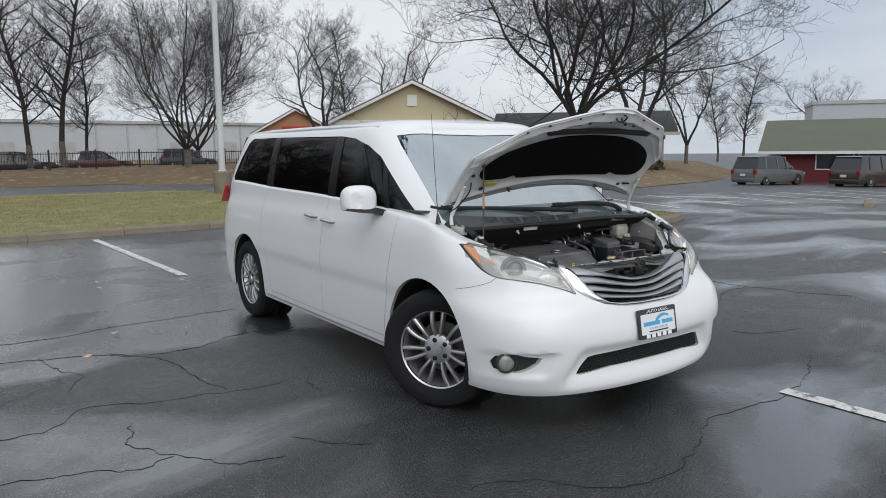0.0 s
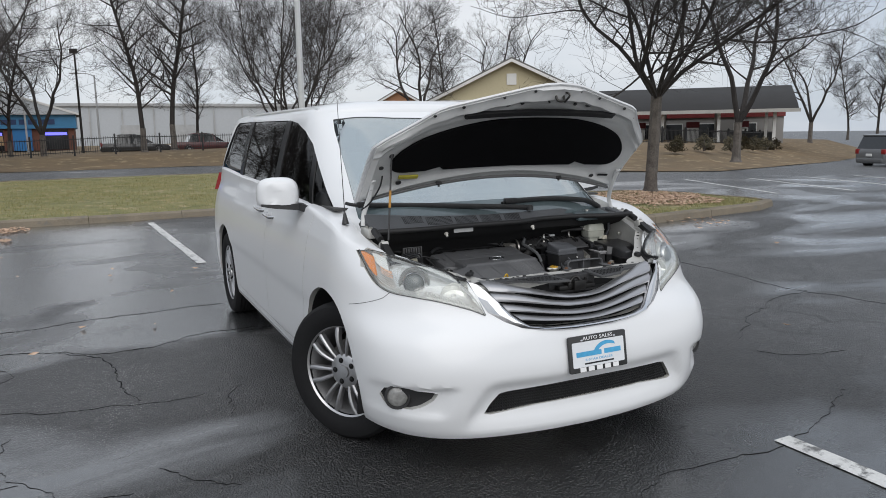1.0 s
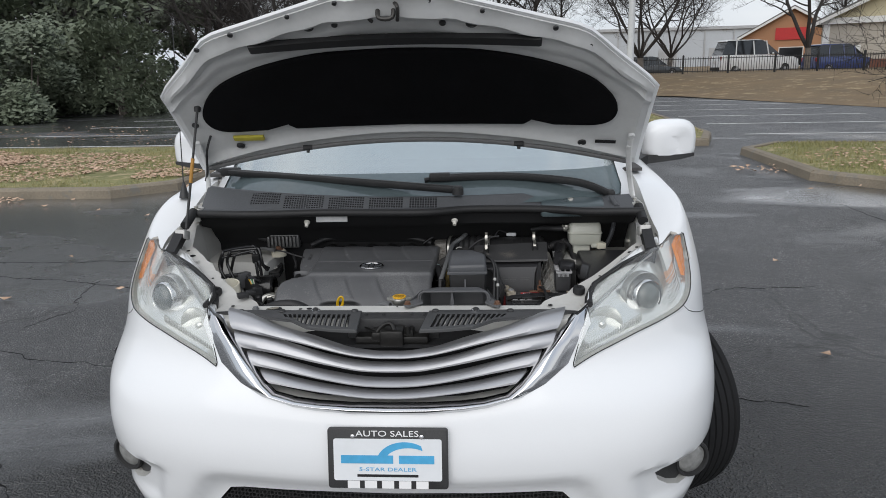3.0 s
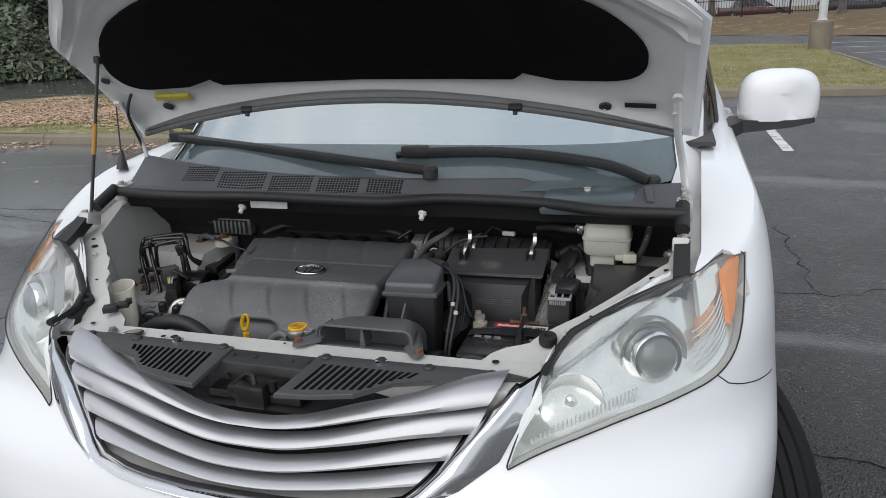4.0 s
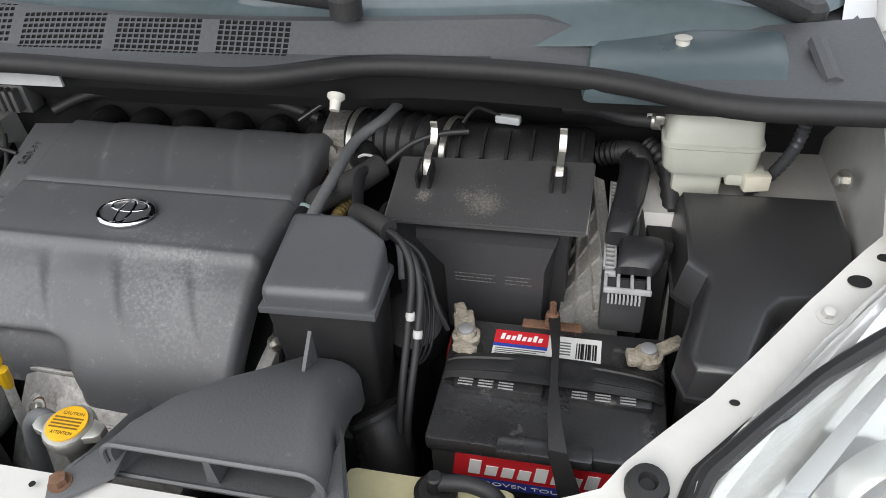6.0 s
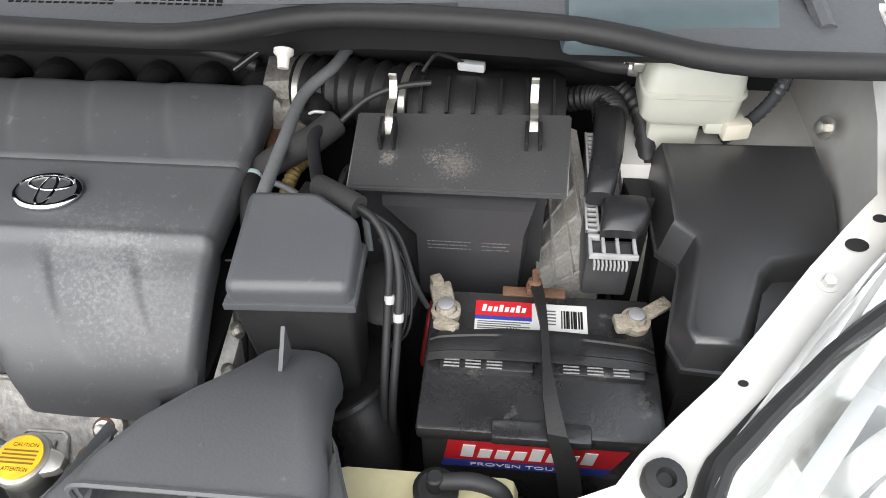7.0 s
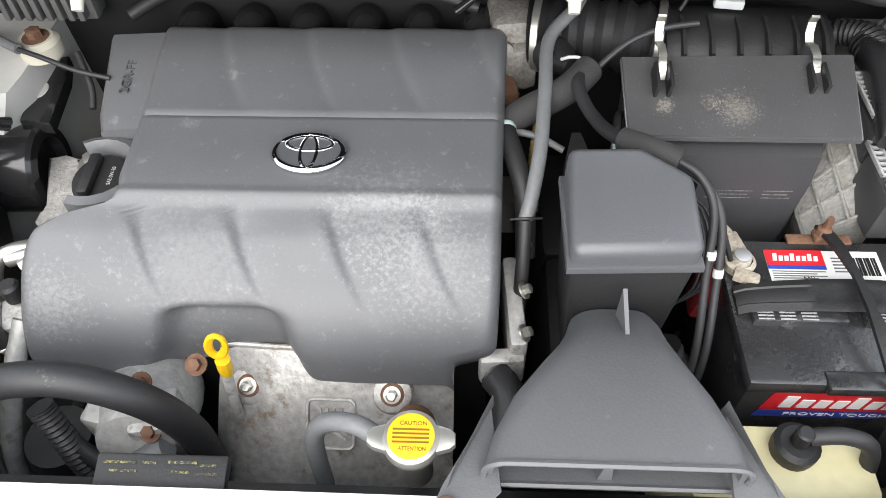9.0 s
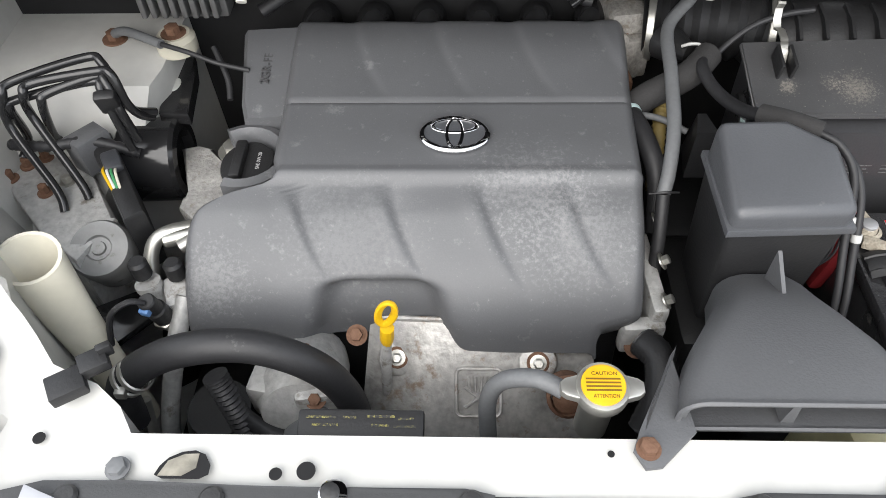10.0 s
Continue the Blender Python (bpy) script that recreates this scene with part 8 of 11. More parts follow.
loft(bm, rings + inner_rings)
scoop = part("intake_scoop", bm, GREY_PLASTIC, van, "dark grey plastic air intake scoop", sharp=50)
bm = bmesh.new()
tube(bm, [Vector((p.x, -0.4935, p.z)) for p in rings[-1]] + [Vector((rings[-1][0].x, -0.4935, rings[-1][0].z))], 0.0028, 6, 1, caps=False)
part("scoop_lip", bm, GREY_PLASTIC, scoop)
bm = bmesh.new()
loft(bm, [[Vector((0.158 + d, y, z)) for d, z in ((-0.006, 0.857), (0.006, 0.857), (0.002, 0.898), (-0.002, 0.898))] for y in (-0.488, -0.45)])
part("scoop_divider", bm, GREY_PLASTIC, scoop)
for s, x0, x1 in ((-1, 0.066, 0.031), (1, 0.262, 0.289)):
    bm = bmesh.new()
    prism(bm, [(x0, -0.43), (x1 + s * 0.004, -0.503), (x1 + s * 0.012, -0.522), (x1 + s * 0.004, -0.538), (x1 - s * 0.010, -0.536), (x0 - s * 0.008, -0.505)][::-s], pose(0, 0, 0.868), 0.005, 0.0015)
    loft(bm, [[Vector((x0 - s * 0.003, -0.43, 0.869)), Vector((x0 - s * 0.001, -0.43, 0.888)), Vector((x0 + s * 0.001, -0.43, 0.869))], [Vector((x1, -0.505, 0.870)), Vector((x1, -0.505, 0.873)), Vector((x1 + s * 0.003, -0.505, 0.870))]])
    part("scoop_foot", bm, GREY_PLASTIC, scoop)
    bolt((x1, -0.521, 0.872), 0.0078, 0.010, RUST, scoop, washer=1.35)
bm = bmesh.new()
loft(bm, [[Vector((0.190 + d, -0.317, z)) for d, z in ((-0.002, 0.83), (0.002, 0.83), (0.002, 0.885), (-0.002, 0.885))], [Vector((0.192 + d, -0.352, z)) for d, z in ((-0.002, 0.84), (0.002, 0.84), (0.002, 0.862), (-0.002, 0.862))]])
part("scoop_rib", bm, GREY_PLASTIC, scoop)
hose("intake_duct", [(0.24, -0.31, 0.76), (0.262, -0.335, 0.72), (0.262, -0.37, 0.65), (0.24, -0.40, 0.58)], 0.033, DEEP_BLACK, scoop, "ribbed black duct", ribs=0.002, steps=8, seg=18)
hose("breather_hose", [(0.075, -0.345, 0.76), (0.088, -0.37, 0.765), (0.085, -0.405, 0.75), (0.07, -0.43, 0.72)], 0.018, DEEP_BLACK, scoop, "rubber elbow", ribs=0.001, steps=8)

# ---- battery ----
BAT = surface("battery_case", (0.030, 0.030, 0.032), 0.28, spec=0.8, var=0.2, scale=14, fine=200, bump=0.1, spots=0.25, patch=(0.10, 0.096, 0.09))
bm = bmesh.new()
box(bm, 0.322, 0.556, -0.364, -0.192, 0.600, 0.785, 0.006)
box(bm, 0.318, 0.560, -0.368, -0.188, 0.782, 0.803, 0.005)
for x0, x1 in ((0.335, 0.432), (0.448, 0.545)):
    box(bm, x0, x1, -0.300, -0.262, 0.800, 0.810, 0.003)
battery = part("battery", bm, BAT, van, "dusty black car battery")
bm = bmesh.new()
box(bm, 0.322, 0.556, -0.385, -0.18, 0.585, 0.60, 0.004)
part("battery_tray", bm, DEEP_BLACK, battery)
bm = bmesh.new()
rings = []
for k in range(25):
    t = k / 24
    x = 0.322 + 0.234 * t
    z = 0.806 + 0.014 * math.sin(math.pi * t) ** 0.5
    w = 0.0175 + 0.003 * math.sin(math.pi * t)
    g = 0.002 if k % 3 == 0 and 6 < k < 18 else 0.0
    y = -0.273
    rings.append([Vector((x, y - w, z)), Vector((x, y - w * 0.55, z + 0.003 - g)), Vector((x, y - w * 0.45, z + 0.0015)), Vector((x, y, z + 0.004 - g)), Vector((x, y + w * 0.45, z + 0.0015)), Vector((x, y + w * 0.55, z + 0.003 - g)), Vector((x, y + w, z)), Vector((x, y, z - 0.003))])
loft(bm, rings)
part("carry_strap", bm, DEEP_BLACK, battery, "ribbed black carrying strap")


def sticker(x0, x1, y0, y1, z, mt, name, parent, m=None):
    bm = bmesh.new()
    box(bm, x0, x1, y0, y1, z, z + 0.0006, m=m)
    return part(name, bm, mt, parent)


sticker(0.368, 0.490, -0.246, -0.203, 0.8032, WHITE_LABEL, "battery_label", battery)
sticker(0.368, 0.430, -0.224, -0.203, 0.8040, RED_LABEL, "label_red", battery)
sticker(0.368, 0.430, -0.229, -0.2242, 0.8040, BLUE_LABEL, "label_blue", battery)
for k in range(8):
    x0 = 0.375 + 0.0062 * k
    bm = bmesh.new()
    prism(bm, [(x0, -0.218), (x0 + 0.0042, -0.218), (x0 + 0.0056, -0.2085 - 0.003 * (k % 3 > 0)), (x0 + 0.0014, -0.2085 - 0.003 * (k % 3 > 0))], pose(0, 0, 0.8046), 0.0006)
    part("label_brand_bar", bm, INK_WHITE, battery)
wording("label_word", "650", 0.008, pose(0.408, -0.2405, 0.8042), INK_BLACK, battery, depth=0.0002)
for k in range(9):
    sticker(0.462 + 0.0026 * k, 0.4632 + 0.0026 * k + 0.0006 * (k % 3), -0.236, -0.212, 0.8040, INK_BLACK, "barcode_bar", battery)
for k in range(5):
    sticker(0.438, 0.456, -0.214 - 0.0045 * k, -0.2125 - 0.0045 * k, 0.8040, GREY_INK, "label_line", battery)
    sticker(0.371, 0.428 - 0.01 * (k % 2), -0.2325 - 0.0030 * k, -0.2315 - 0.0030 * k, 0.8040, GREY_INK, "label_line", battery) if k < 4 else None
wording("label_word", "DANGER / POISON", 0.0085, pose(0.376, -0.2555, 0.8036), INK_WHITE, battery, depth=0.0002, width=0.062)
for k in range(3):
    for x0 in (0.340, 0.362, 0.384, 0.462, 0.486, 0.512):
        sticker(x0, x0 + 0.016, -0.2905 - 0.004 * k, -0.2890 - 0.004 * k, 0.8104, PALE_INK, "label_line", battery)
fm = Matrix.Translation((0, -0.3645, 0)) @ pose(0, 0, 0, 90)
bm = bmesh.new()
prism(bm, [(0.345, 0.744), (0.515, 0.744), (0.528, 0.781), (0.350, 0.781)], fm, 0.0008)
part("battery_front_label", bm, RED_LABEL, battery, "red and blue brand label")
bm = bmesh.new()
prism(bm, [(0.342, 0.729), (0.510, 0.729), (0.515, 0.7435), (0.345, 0.7435)], fm, 0.0008)
part("label_blue", bm, BLUE_LABEL, battery)
for k in range(8):
    x0, tall = 0.362 + 0.0172 * k, 0.023 if k in (0, 4, 7) else 0.016
    bm = bmesh.new()
    prism(bm, [(x0, 0.751), (x0 + 0.0125, 0.751), (x0 + 0.0155, 0.751 + tall), (x0 + 0.003, 0.751 + tall)], fm @ pose(0, 0, 0.0008), 0.0008)
    part("label_brand_bar", bm, INK_WHITE, battery)
wording("label_word", "PROVEN TOUGH", 0.0085, fm @ pose(0.425, 0.7362, 0.0012), INK_WHITE, battery, depth=0.0002, width=0.105)
bm = bmesh.new()
box(bm, 0.392, 0.488, -0.374, -0.352, 0.792, 0.806, 0.003)
part("lifting_ledge", bm, BAT, battery)
for x, s in ((0.336, -1), (0.540, 1)):
    bm = bmesh.new()
    lathe(bm, [(0.0125, 0), (0.0105, 0.016), (0.009, 0.018)], pose(x, -0.225, 0.803), 20)
    lathe(bm, [(0.016, 0.0), (0.0165, 0.010), (0.012, 0.012)], pose(x, -0.225, 0.803), 20, close=False)
    if s < 0:
        crate(bm, pose(x - 0.006, -0.205, 0.806, 0, 0, 15), 0.024, 0.030, 0.013, 0.003)
        crate(bm, pose(x + 0.002, -0.246, 0.806, 0, 0, -25), 0.026, 0.014, 0.010, 0.002)
        crate(bm, pose(x - 0.013, -0.192, 0.806, 0, 0, 20), 0.014, 0.014, 0.020, 0.003)
    else:
        crate(bm, pose(x + 0.022, -0.208, 0.808, 0, 0, 38), 0.040, 0.016, 0.007, 0.002)
        crate(bm, pose(x - 0.014, -0.230, 0.806, 0, 0, 10), 0.018, 0.022, 0.010, 0.003)
    for v in bm.verts:
        v.co += 0.0012 * Vector((noise.noise(v.co * 180), noise.noise(v.co * 190 + Vector((5, 0, 0))), noise.noise(v.co * 170)))
    part("terminal_clamp", bm, CORROSION, battery, "corroded battery terminal clamp")
    bm = bmesh.new()
    lathe(bm, [(0.0095, 0), (0.009, 0.0035), (0.006, 0.005)], pose(x, -0.225, 0.8195), 18)
    part("terminal_post", bm, surface("dull_lead", (0.45, 0.45, 0.46), 0.5, metal=0.6, bump=0.2), battery)
bm = bmesh.new()
loft(bm, [[Vector((x - w, y, z)), Vector((x + w, y - q, z + q)), Vector((x + w, y - q + 0.001, z + q + 0.005)), Vector((x - w, y + 0.001, z + 0.005))] for x, y, z, w, q in ((0.432, -0.180, 0.815, 0.007, 0), (0.437, -0.215, 0.824, 0.006, 0), (0.441, -0.255, 0.829, 0.004, 0), (0.443, -0.30, 0.828, 0.004, 0.002), (0.447, -0.34, 0.822, 0.007, 0.005), (0.454, -0.372, 0.810, 0.009, 0.006), (0.466, -0.388, 0.78, 0.011, 0.004), (0.486, -0.394, 0.66, 0.012, 0.0))])
strap = part("battery_clamp", bm, DEEP_BLACK, battery, "black steel battery hold-down")
bm = bmesh.new()
crate(bm, pose(0.432, -0.187, 0.802), 0.070, 0.013, 0.004, 0.0015)
crate(bm, pose(0.432, -0.188, 0.807), 0.018, 0.016, 0.010, 0.003)
lathe(bm, [(0.0085, 0), (0.008, 0.007), (0.0042, 0.009), (0.004, 0.024)], pose(0.432, -0.188, 0.817), 8)
part("clamp_bolt", bm, RUST, battery, "rusted hold-down bolt")
bm = bmesh.new()
crate(bm, pose(0.311, -0.215, 0.71, 0, 8), 0.018, 0.04, 0.085, 0.006)
part("terminal_cover", bm, surface("dark_red_plastic", (0.22, 0.018, 0.022), 0.5, var=0.1, scale=20, bump=0.05), battery, "red terminal cover")

# ---- air cleaner ----
SATIN_BLACK = surface("satin_black_box", (0.042, 0.042, 0.045), 0.30, spec=0.8, var=0.12, scale=9, fine=400, bump=0.06, spots=0.06, patch=(0.09, 0.088, 0.084))
bm = bmesh.new()
loft(bm, [[Vector(p) for p in q] for q in (
    ((0.214, -0.119, 0.884), (0.463, -0.125, 0.889), (0.463, -0.124, 0.8965), (0.214, -0.118, 0.8915)),
    ((0.213, -0.014, 0.912), (0.466, -0.026, 0.927), (0.466, -0.026, 0.9345), (0.213, -0.014, 0.9195)))])
bmesh.ops.bevel(bm, geom=bm.edges[:], offset=0.002, segments=2, affect="EDGES")
LID = surface("textured_black_lid", (0.060, 0.060, 0.062), 0.40, spec=0.8, var=0.12, scale=12, fine=600, bump=0.12)
blotch(LID, [(0.335, -0.085, 0.90, 0.038, 0.24), (0.258, -0.08, 0.90, 0.018, 0.4), (0.31, -0.075, 0.90, 0.02, 0.22)], (0.42, 0.38, 0.32), 300)
cleaner = part("air_cleaner_lid", bm, LID, van, "black air cleaner lid with chalky spots")
bm = bmesh.new()
loft(bm, [[Vector(p) for p in ring] for ring in (
    ((0.225, -0.115, 0.70), (0.440, -0.115, 0.70), (0.441, -0.10, 0.88), (0.222, -0.10, 0.875)),
    ((0.225, -0.02, 0.70), (0.440, -0.02, 0.70), (0.445, -0.02, 0.905), (0.222, -0.015, 0.90)))])
loft(bm, [[Vector(p) for p in ring] for ring in (
    ((0.296, -0.145, 0.745), (0.414, -0.143, 0.745), (0.417, -0.147, 0.852), (0.426, -0.128, 0.872), (0.255, -0.123, 0.868), (0.296, -0.147, 0.848)),
    ((0.29, -0.10, 0.745), (0.420, -0.10, 0.745), (0.428, -0.10, 0.852), (0.434, -0.10, 0.882), (0.25, -0.10, 0.878), (0.29, -0.10, 0.848)))])
part("air_cleaner_body", bm, SATIN_BLACK, cleaner)
for k, (x0, x1) in enumerate(((0.308, 0.358), (0.370, 0.402))):
    for j in range(3):
        bm = bmesh.new()
        box(bm, x0, x1 - 0.004 * (j == 1), -0.1474, -0.1468, 0.838 - 0.0055 * j, 0.8392 - 0.0055 * j)
        part("moulded_print", bm, surface("raised_print", (0.17, 0.17, 0.17), 0.5, spots=0.6, patch=(0.06, 0.06, 0.06), scale=120, bump=0), cleaner)
bm = bmesh.new()
rings = []
for x, r in ((0.27, 0.92), (0.28, 1.0), (0.45, 1.0), (0.462, 0.9)):
    rings.append([Vector((x, 0.045 + 0.062 * r * math.cos(a), 0.885 + 0.048 * r * math.sin(a))) for a in [2 * math.pi * k / 20 for k in range(20)]])
loft(bm, rings)
part("air_cleaner_dome", bm, DEEP_BLACK, cleaner, "black ribbed air cleaner top")
for k in range(6):
    x = 0.285 + 0.032 * k
    bm = bmesh.new()
    loft(bm, [[Vector((x, y, z)), Vector((x + 0.004, y, z)), Vector((x + 0.004, y, z - 0.02)), Vector((x, y, z - 0.02))] for y, z in ((-0.012, 0.922), (0.01, 0.934), (0.04, 0.938))])
    part("dome_rib", bm, DEEP_BLACK, cleaner)
for x in (0.255, 0.423):
    bm = bmesh.new()
    rings = []
    for y, z in ((-0.050, 0.914), (-0.046, 0.926), (-0.036, 0.935), (-0.020, 0.937), (-0.008, 0.932), (0.002, 0.940), (0.006, 0.952), (0.003, 0.960)):
        w = 0.0046
        rings.append([Vector((x - w, y, z)), Vector((x + w, y, z)), Vector((x + w, y + 0.002, z + 0.0018)), Vector((x - w, y + 0.002, z + 0.0018))])
    loft(bm, rings)
    part("spring_clip", bm, STEEL, cleaner, "bright spring clip")
    bm = bmesh.new()
    for d in (-0.0075, 0.0075):
        crate(bm, pose(x + d, -0.052, 0.905, 12), 0.004, 0.034, 0.026, 0.001)
    part("clip_bracket", bm, DEEP_BLACK, cleaner)
hose("intake_bellows", [(0.118, 0.088, 0.880), (0.17, 0.078, 0.886), (0.23, 0.062, 0.892), (0.285, 0.050, 0.890)], 0.046, DEEP_BLACK, None, "corrugated black intake bellows", seg=22, ribs=0.007, steps=6)
for x, y, z in ((0.128, 0.086, 0.881), (0.272, 0.052, 0.891)):
    bm = bmesh.new()
    lathe(bm, [(0.048, -0.005), (0.0495, -0.004), (0.0495, 0.004), (0.048, 0.005)], axis((x, y, z), (x + 0.1, y - 0.022, z + 0.008)), 28, close=False)
    part("band_clamp", bm, STEEL, van, "steel band clamp")
    bm = bmesh.new()
    crate(bm, pose(x + 0.002, y - 0.046, z - 0.002, 70), 0.010, 0.010, 0.004, 0.001)
    part("clamp_mark", bm, SIGNAL_YELLOW, van, "yellow paint mark")
bm = bmesh.new()
crate(bm, pose(0.092, 0.10, 0.80, 0, 0, 8), 0.055, 0.075, 0.11, 0.010)
lathe(bm, [(0.012, 0), (0.012, 0.02), (0.008, 0.022)], axis((0.085, 0.065, 0.87), (0.08, 0.02, 0.89)), 12)
crate(bm, pose(0.10, 0.06, 0.82, 0, 0, 8), 0.05, 0.03, 0.06, 0.006)
tb = part("throttle_body", bm, surface("oxidised_casting", (0.34, 0.325, 0.30), 0.7, metal=0.2, var=0.3, scale=30, fine=180, bump=0.4, spots=0.4, patch=(0.17, 0.15, 0.125)), van, "weathered aluminium throttle body")
bolt((0.083, 0.06, 0.872), 0.009, 0.014, RUST, tb, up=(0, -0.8, 0.5))
hose("wire", [(0.285, 0.045, 0.94), (0.30, 0.06, 0.955), (0.315, 0.062, 0.952), (0.335, 0.06, 0.945)], 0.0025, HOSE, cleaner, seg=6)
bm = bmesh.new()
crate(bm, pose(0.345, 0.06, 0.935, 0, 0, -8), 0.035, 0.012, 0.012, 0.003)
part("air_sensor", bm, surface("clear_connector", (0.55, 0.57, 0.58), 0.3, bump=0.05), cleaner, "pale sensor connector")

# ---- pipes between cover and intake box ----
FOAM = surface("foam_sleeve", (0.030, 0.029, 0.029), 0.85, var=0.15, scale=20, fine=300, bump=0.15)
hose("vacuum_pipe", [(0.180, 0.10, 0.935), (0.168, 0.070, 0.928), (0.135, 0.028, 0.912), (0.127, -0.054, 0.900), (0.120, -0.130, 0.885), (0.111, -0.178, 0.862), (0.104, -0.200, 0.845)], 0.0082, GREY_HOSE, label="weathered grey hose", steps=8)
hose("vacuum_pipe", [(0.104, -0.200, 0.845), (0.103, -0.23, 0.80), (0.100, -0.26, 0.74)], 0.0078, HOSE)
hose("wire", [(0.088, -0.20, 0.845), (0.105, -0.205, 0.852), (0.122, -0.198, 0.845)], 0.0014, HOSE, seg=6)
# thick sleeve with an open end, and the loom that comes out of it
bm = bmesh.new()
line = smooth_line([(0.072, -0.052, 0.832), (0.102, -0.050, 0.862), (0.137, -0.047, 0.884), (0.160, -0.034, 0.892), (0.181, -0.010, 0.898)], 6)
tube(bm, line, 0.0175, 18, 1, caps=False)
tube(bm, line[::-1][:6], 0.0135, 18, 1, caps=False)
lathe(bm, [(0.0175, 0.0), (0.0165, 0.002), (0.0135, 0.001)], axis(line[-1], line[-1] + (line[-1] - line[-2])), 18, close=False)
part("cable_sleeve", bm, FOAM, van, "thick black foam cable sleeve with an open end")
hose("wiring_loom", [(0.175, -0.018, 0.900), (0.164, -0.045, 0.905), (0.170, -0.078, 0.902), (0.180, -0.110, 0.905), (0.190, -0.140, 0.915), (0.200, -0.164, 0.928)], 0.0075, HOSE, label="black taped wiring loom", steps=8)
hose("loom_sleeve", [(0.198, -0.160, 0.926), (0.222, -0.182, 0.934), (0.248, -0.199, 0.934)], 0.0125, FOAM, label="black loom sleeve across the intake lid", seg=14)
for k, run in enumerate(([(0.243, -0.196, 0.934), (0.266, -0.212, 0.928), (0.281, -0.236, 0.905), (0.281, -0.272, 0.852), (0.279, -0.328, 0.76), (0.276, -0.335, 0.60)],
                         [(0.246, -0.198, 0.931), (0.276, -0.216, 0.918), (0.291, -0.242, 0.892), (0.292, -0.280, 0.84), (0.288, -0.330, 0.76), (0.284, -0.338, 0.60)])):
    hose("battery_cable", run, 0.0044, HOSE, label="black cable running down beside the battery" if k == 0 else "", steps=8)
hose("wire", [(0.252, -0.196, 0.928), (0.285, -0.205, 0.905), (0.305, -0.232, 0.86), (0.318, -0.238, 0.83)], 0.0030, HOSE, seg=8)
PALE_TAPE = surface("dusty_tape", (0.62, 0.62, 0.60), 0.6, var=0.2, scale=60, bump=0.1)
for p in ((0.183, -0.118, 0.907), (0.283, -0.262, 0.868), (0.2925, -0.272, 0.852), (0.279, -0.332, 0.70), (0.287, -0.336, 0.69)):
    bm = bmesh.new()
    lathe(bm, [(0.0052, -0.0045), (0.0056, 0.0), (0.0052, 0.0045)], axis(p, Vector(p) + Vector((0.0, -0.5, -0.9))), 12)
    part("cable_tape", bm, PALE_TAPE, van, "white cable tape")
# neck of the bellows, rubber hoses and small fittings behind the intake lid
bm = bmesh.new()
lathe(bm, [(0.024, -0.02), (0.022, 0.0), (0.016, 0.014), (0.012, 0.03)], axis((0.148, 0.028, 0.885), (0.172, -0.012, 0.893)), 20)
part("bellows_neck", bm, DEEP_BLACK, van, "black rubber neck of the bellows")
bm = bmesh.new()
tube(bm, [(0.148, -0.002, 0.905), (0.156, -0.006, 0.911), (0.166, -0.006, 0.911), (0.173, -0.002, 0.905)], 0.0020, 6, 4)
part("neck_clip", bm, PALE_TAPE, van, "pale spring clip")
hose("water_hose", [(0.118, 0.030, 0.800), (0.100, 0.005, 0.815), (0.086, -0.030, 0.835), (0.084, -0.071, 0.855), (0.094, -0.117, 0.855), (0.105, -0.160, 0.835), (0.108, -0.20, 0.78)], 0.0120, HOSE, label="black coolant hose")
bm = bmesh.new()
lathe(bm, [(0.0128, -0.004), (0.0134, 0.0), (0.0128, 0.004)], axis((0.084, -0.071, 0.855), (0.088, -0.11, 0.857)), 16, close=False)
part("hose_mark", bm, surface("pale_blue_tape", (0.55, 0.70, 0.70), 0.5, bump=0.05), van, "pale blue band on a hose")
hose("coolant_pipe", [(0.075, -0.060, 0.842), (0.100, -0.071, 0.852), (0.125, -0.078, 0.850), (0.152, -0.090, 0.842)], 0.0042, GREY_HOSE, label="thin grey pipe")
hose("fuel_pipe", [(0.142, -0.010, 0.846), (0.130, -0.035, 0.846), (0.124, -0.065, 0.838), (0.120, -0.095, 0.815), (0.118, -0.12, 0.77)], 0.0095, surface("yellowed_sleeve", (0.24, 0.175, 0.055), 0.6, var=0.25, scale=40, bump=0.1), label="yellowed corrugated pipe sleeve", ribs=0.0012, steps=10)
bm = bmesh.new()
crate(bm, pose(0.084, 0.038, 0.79, 6, 0, 12), 0.034, 0.050, 0.055, 0.012)
part("rusty_flange", bm, RUST, van, "rust-brown casting behind the hoses")
bm = bmesh.new()
loft(bm, [[Vector((0.150, -0.128, z)), Vector((0.176, -0.128, z)), Vector((0.168, -0.072 - 0.02 * (z > 0.85), z)), Vector((0.158, -0.072 - 0.02 * (z > 0.85), z))] for z in (0.80, 0.872)])
part("lid_tab", bm, DEEP_BLACK, van, "black plastic tab")
hose("wire", [(0.215, -0.060, 0.872), (0.208, -0.085, 0.885), (0.204, -0.115, 0.875), (0.203, -0.14, 0.83)], 0.0050, DEEP_BLACK, seg=8)
hose("wire", [(0.204, -0.105, 0.882), (0.203, -0.122, 0.872), (0.202, -0.14, 0.84)], 0.0036, surface("green_grey_wire", (0.20, 0.26, 0.24), 0.5, bump=0), seg=8)
hose("wire", [(0.226, -0.112, 0.862), (0.236, -0.135, 0.855), (0.243, -0.16, 0.83)], 0.0040, GREY_HOSE, seg=8)
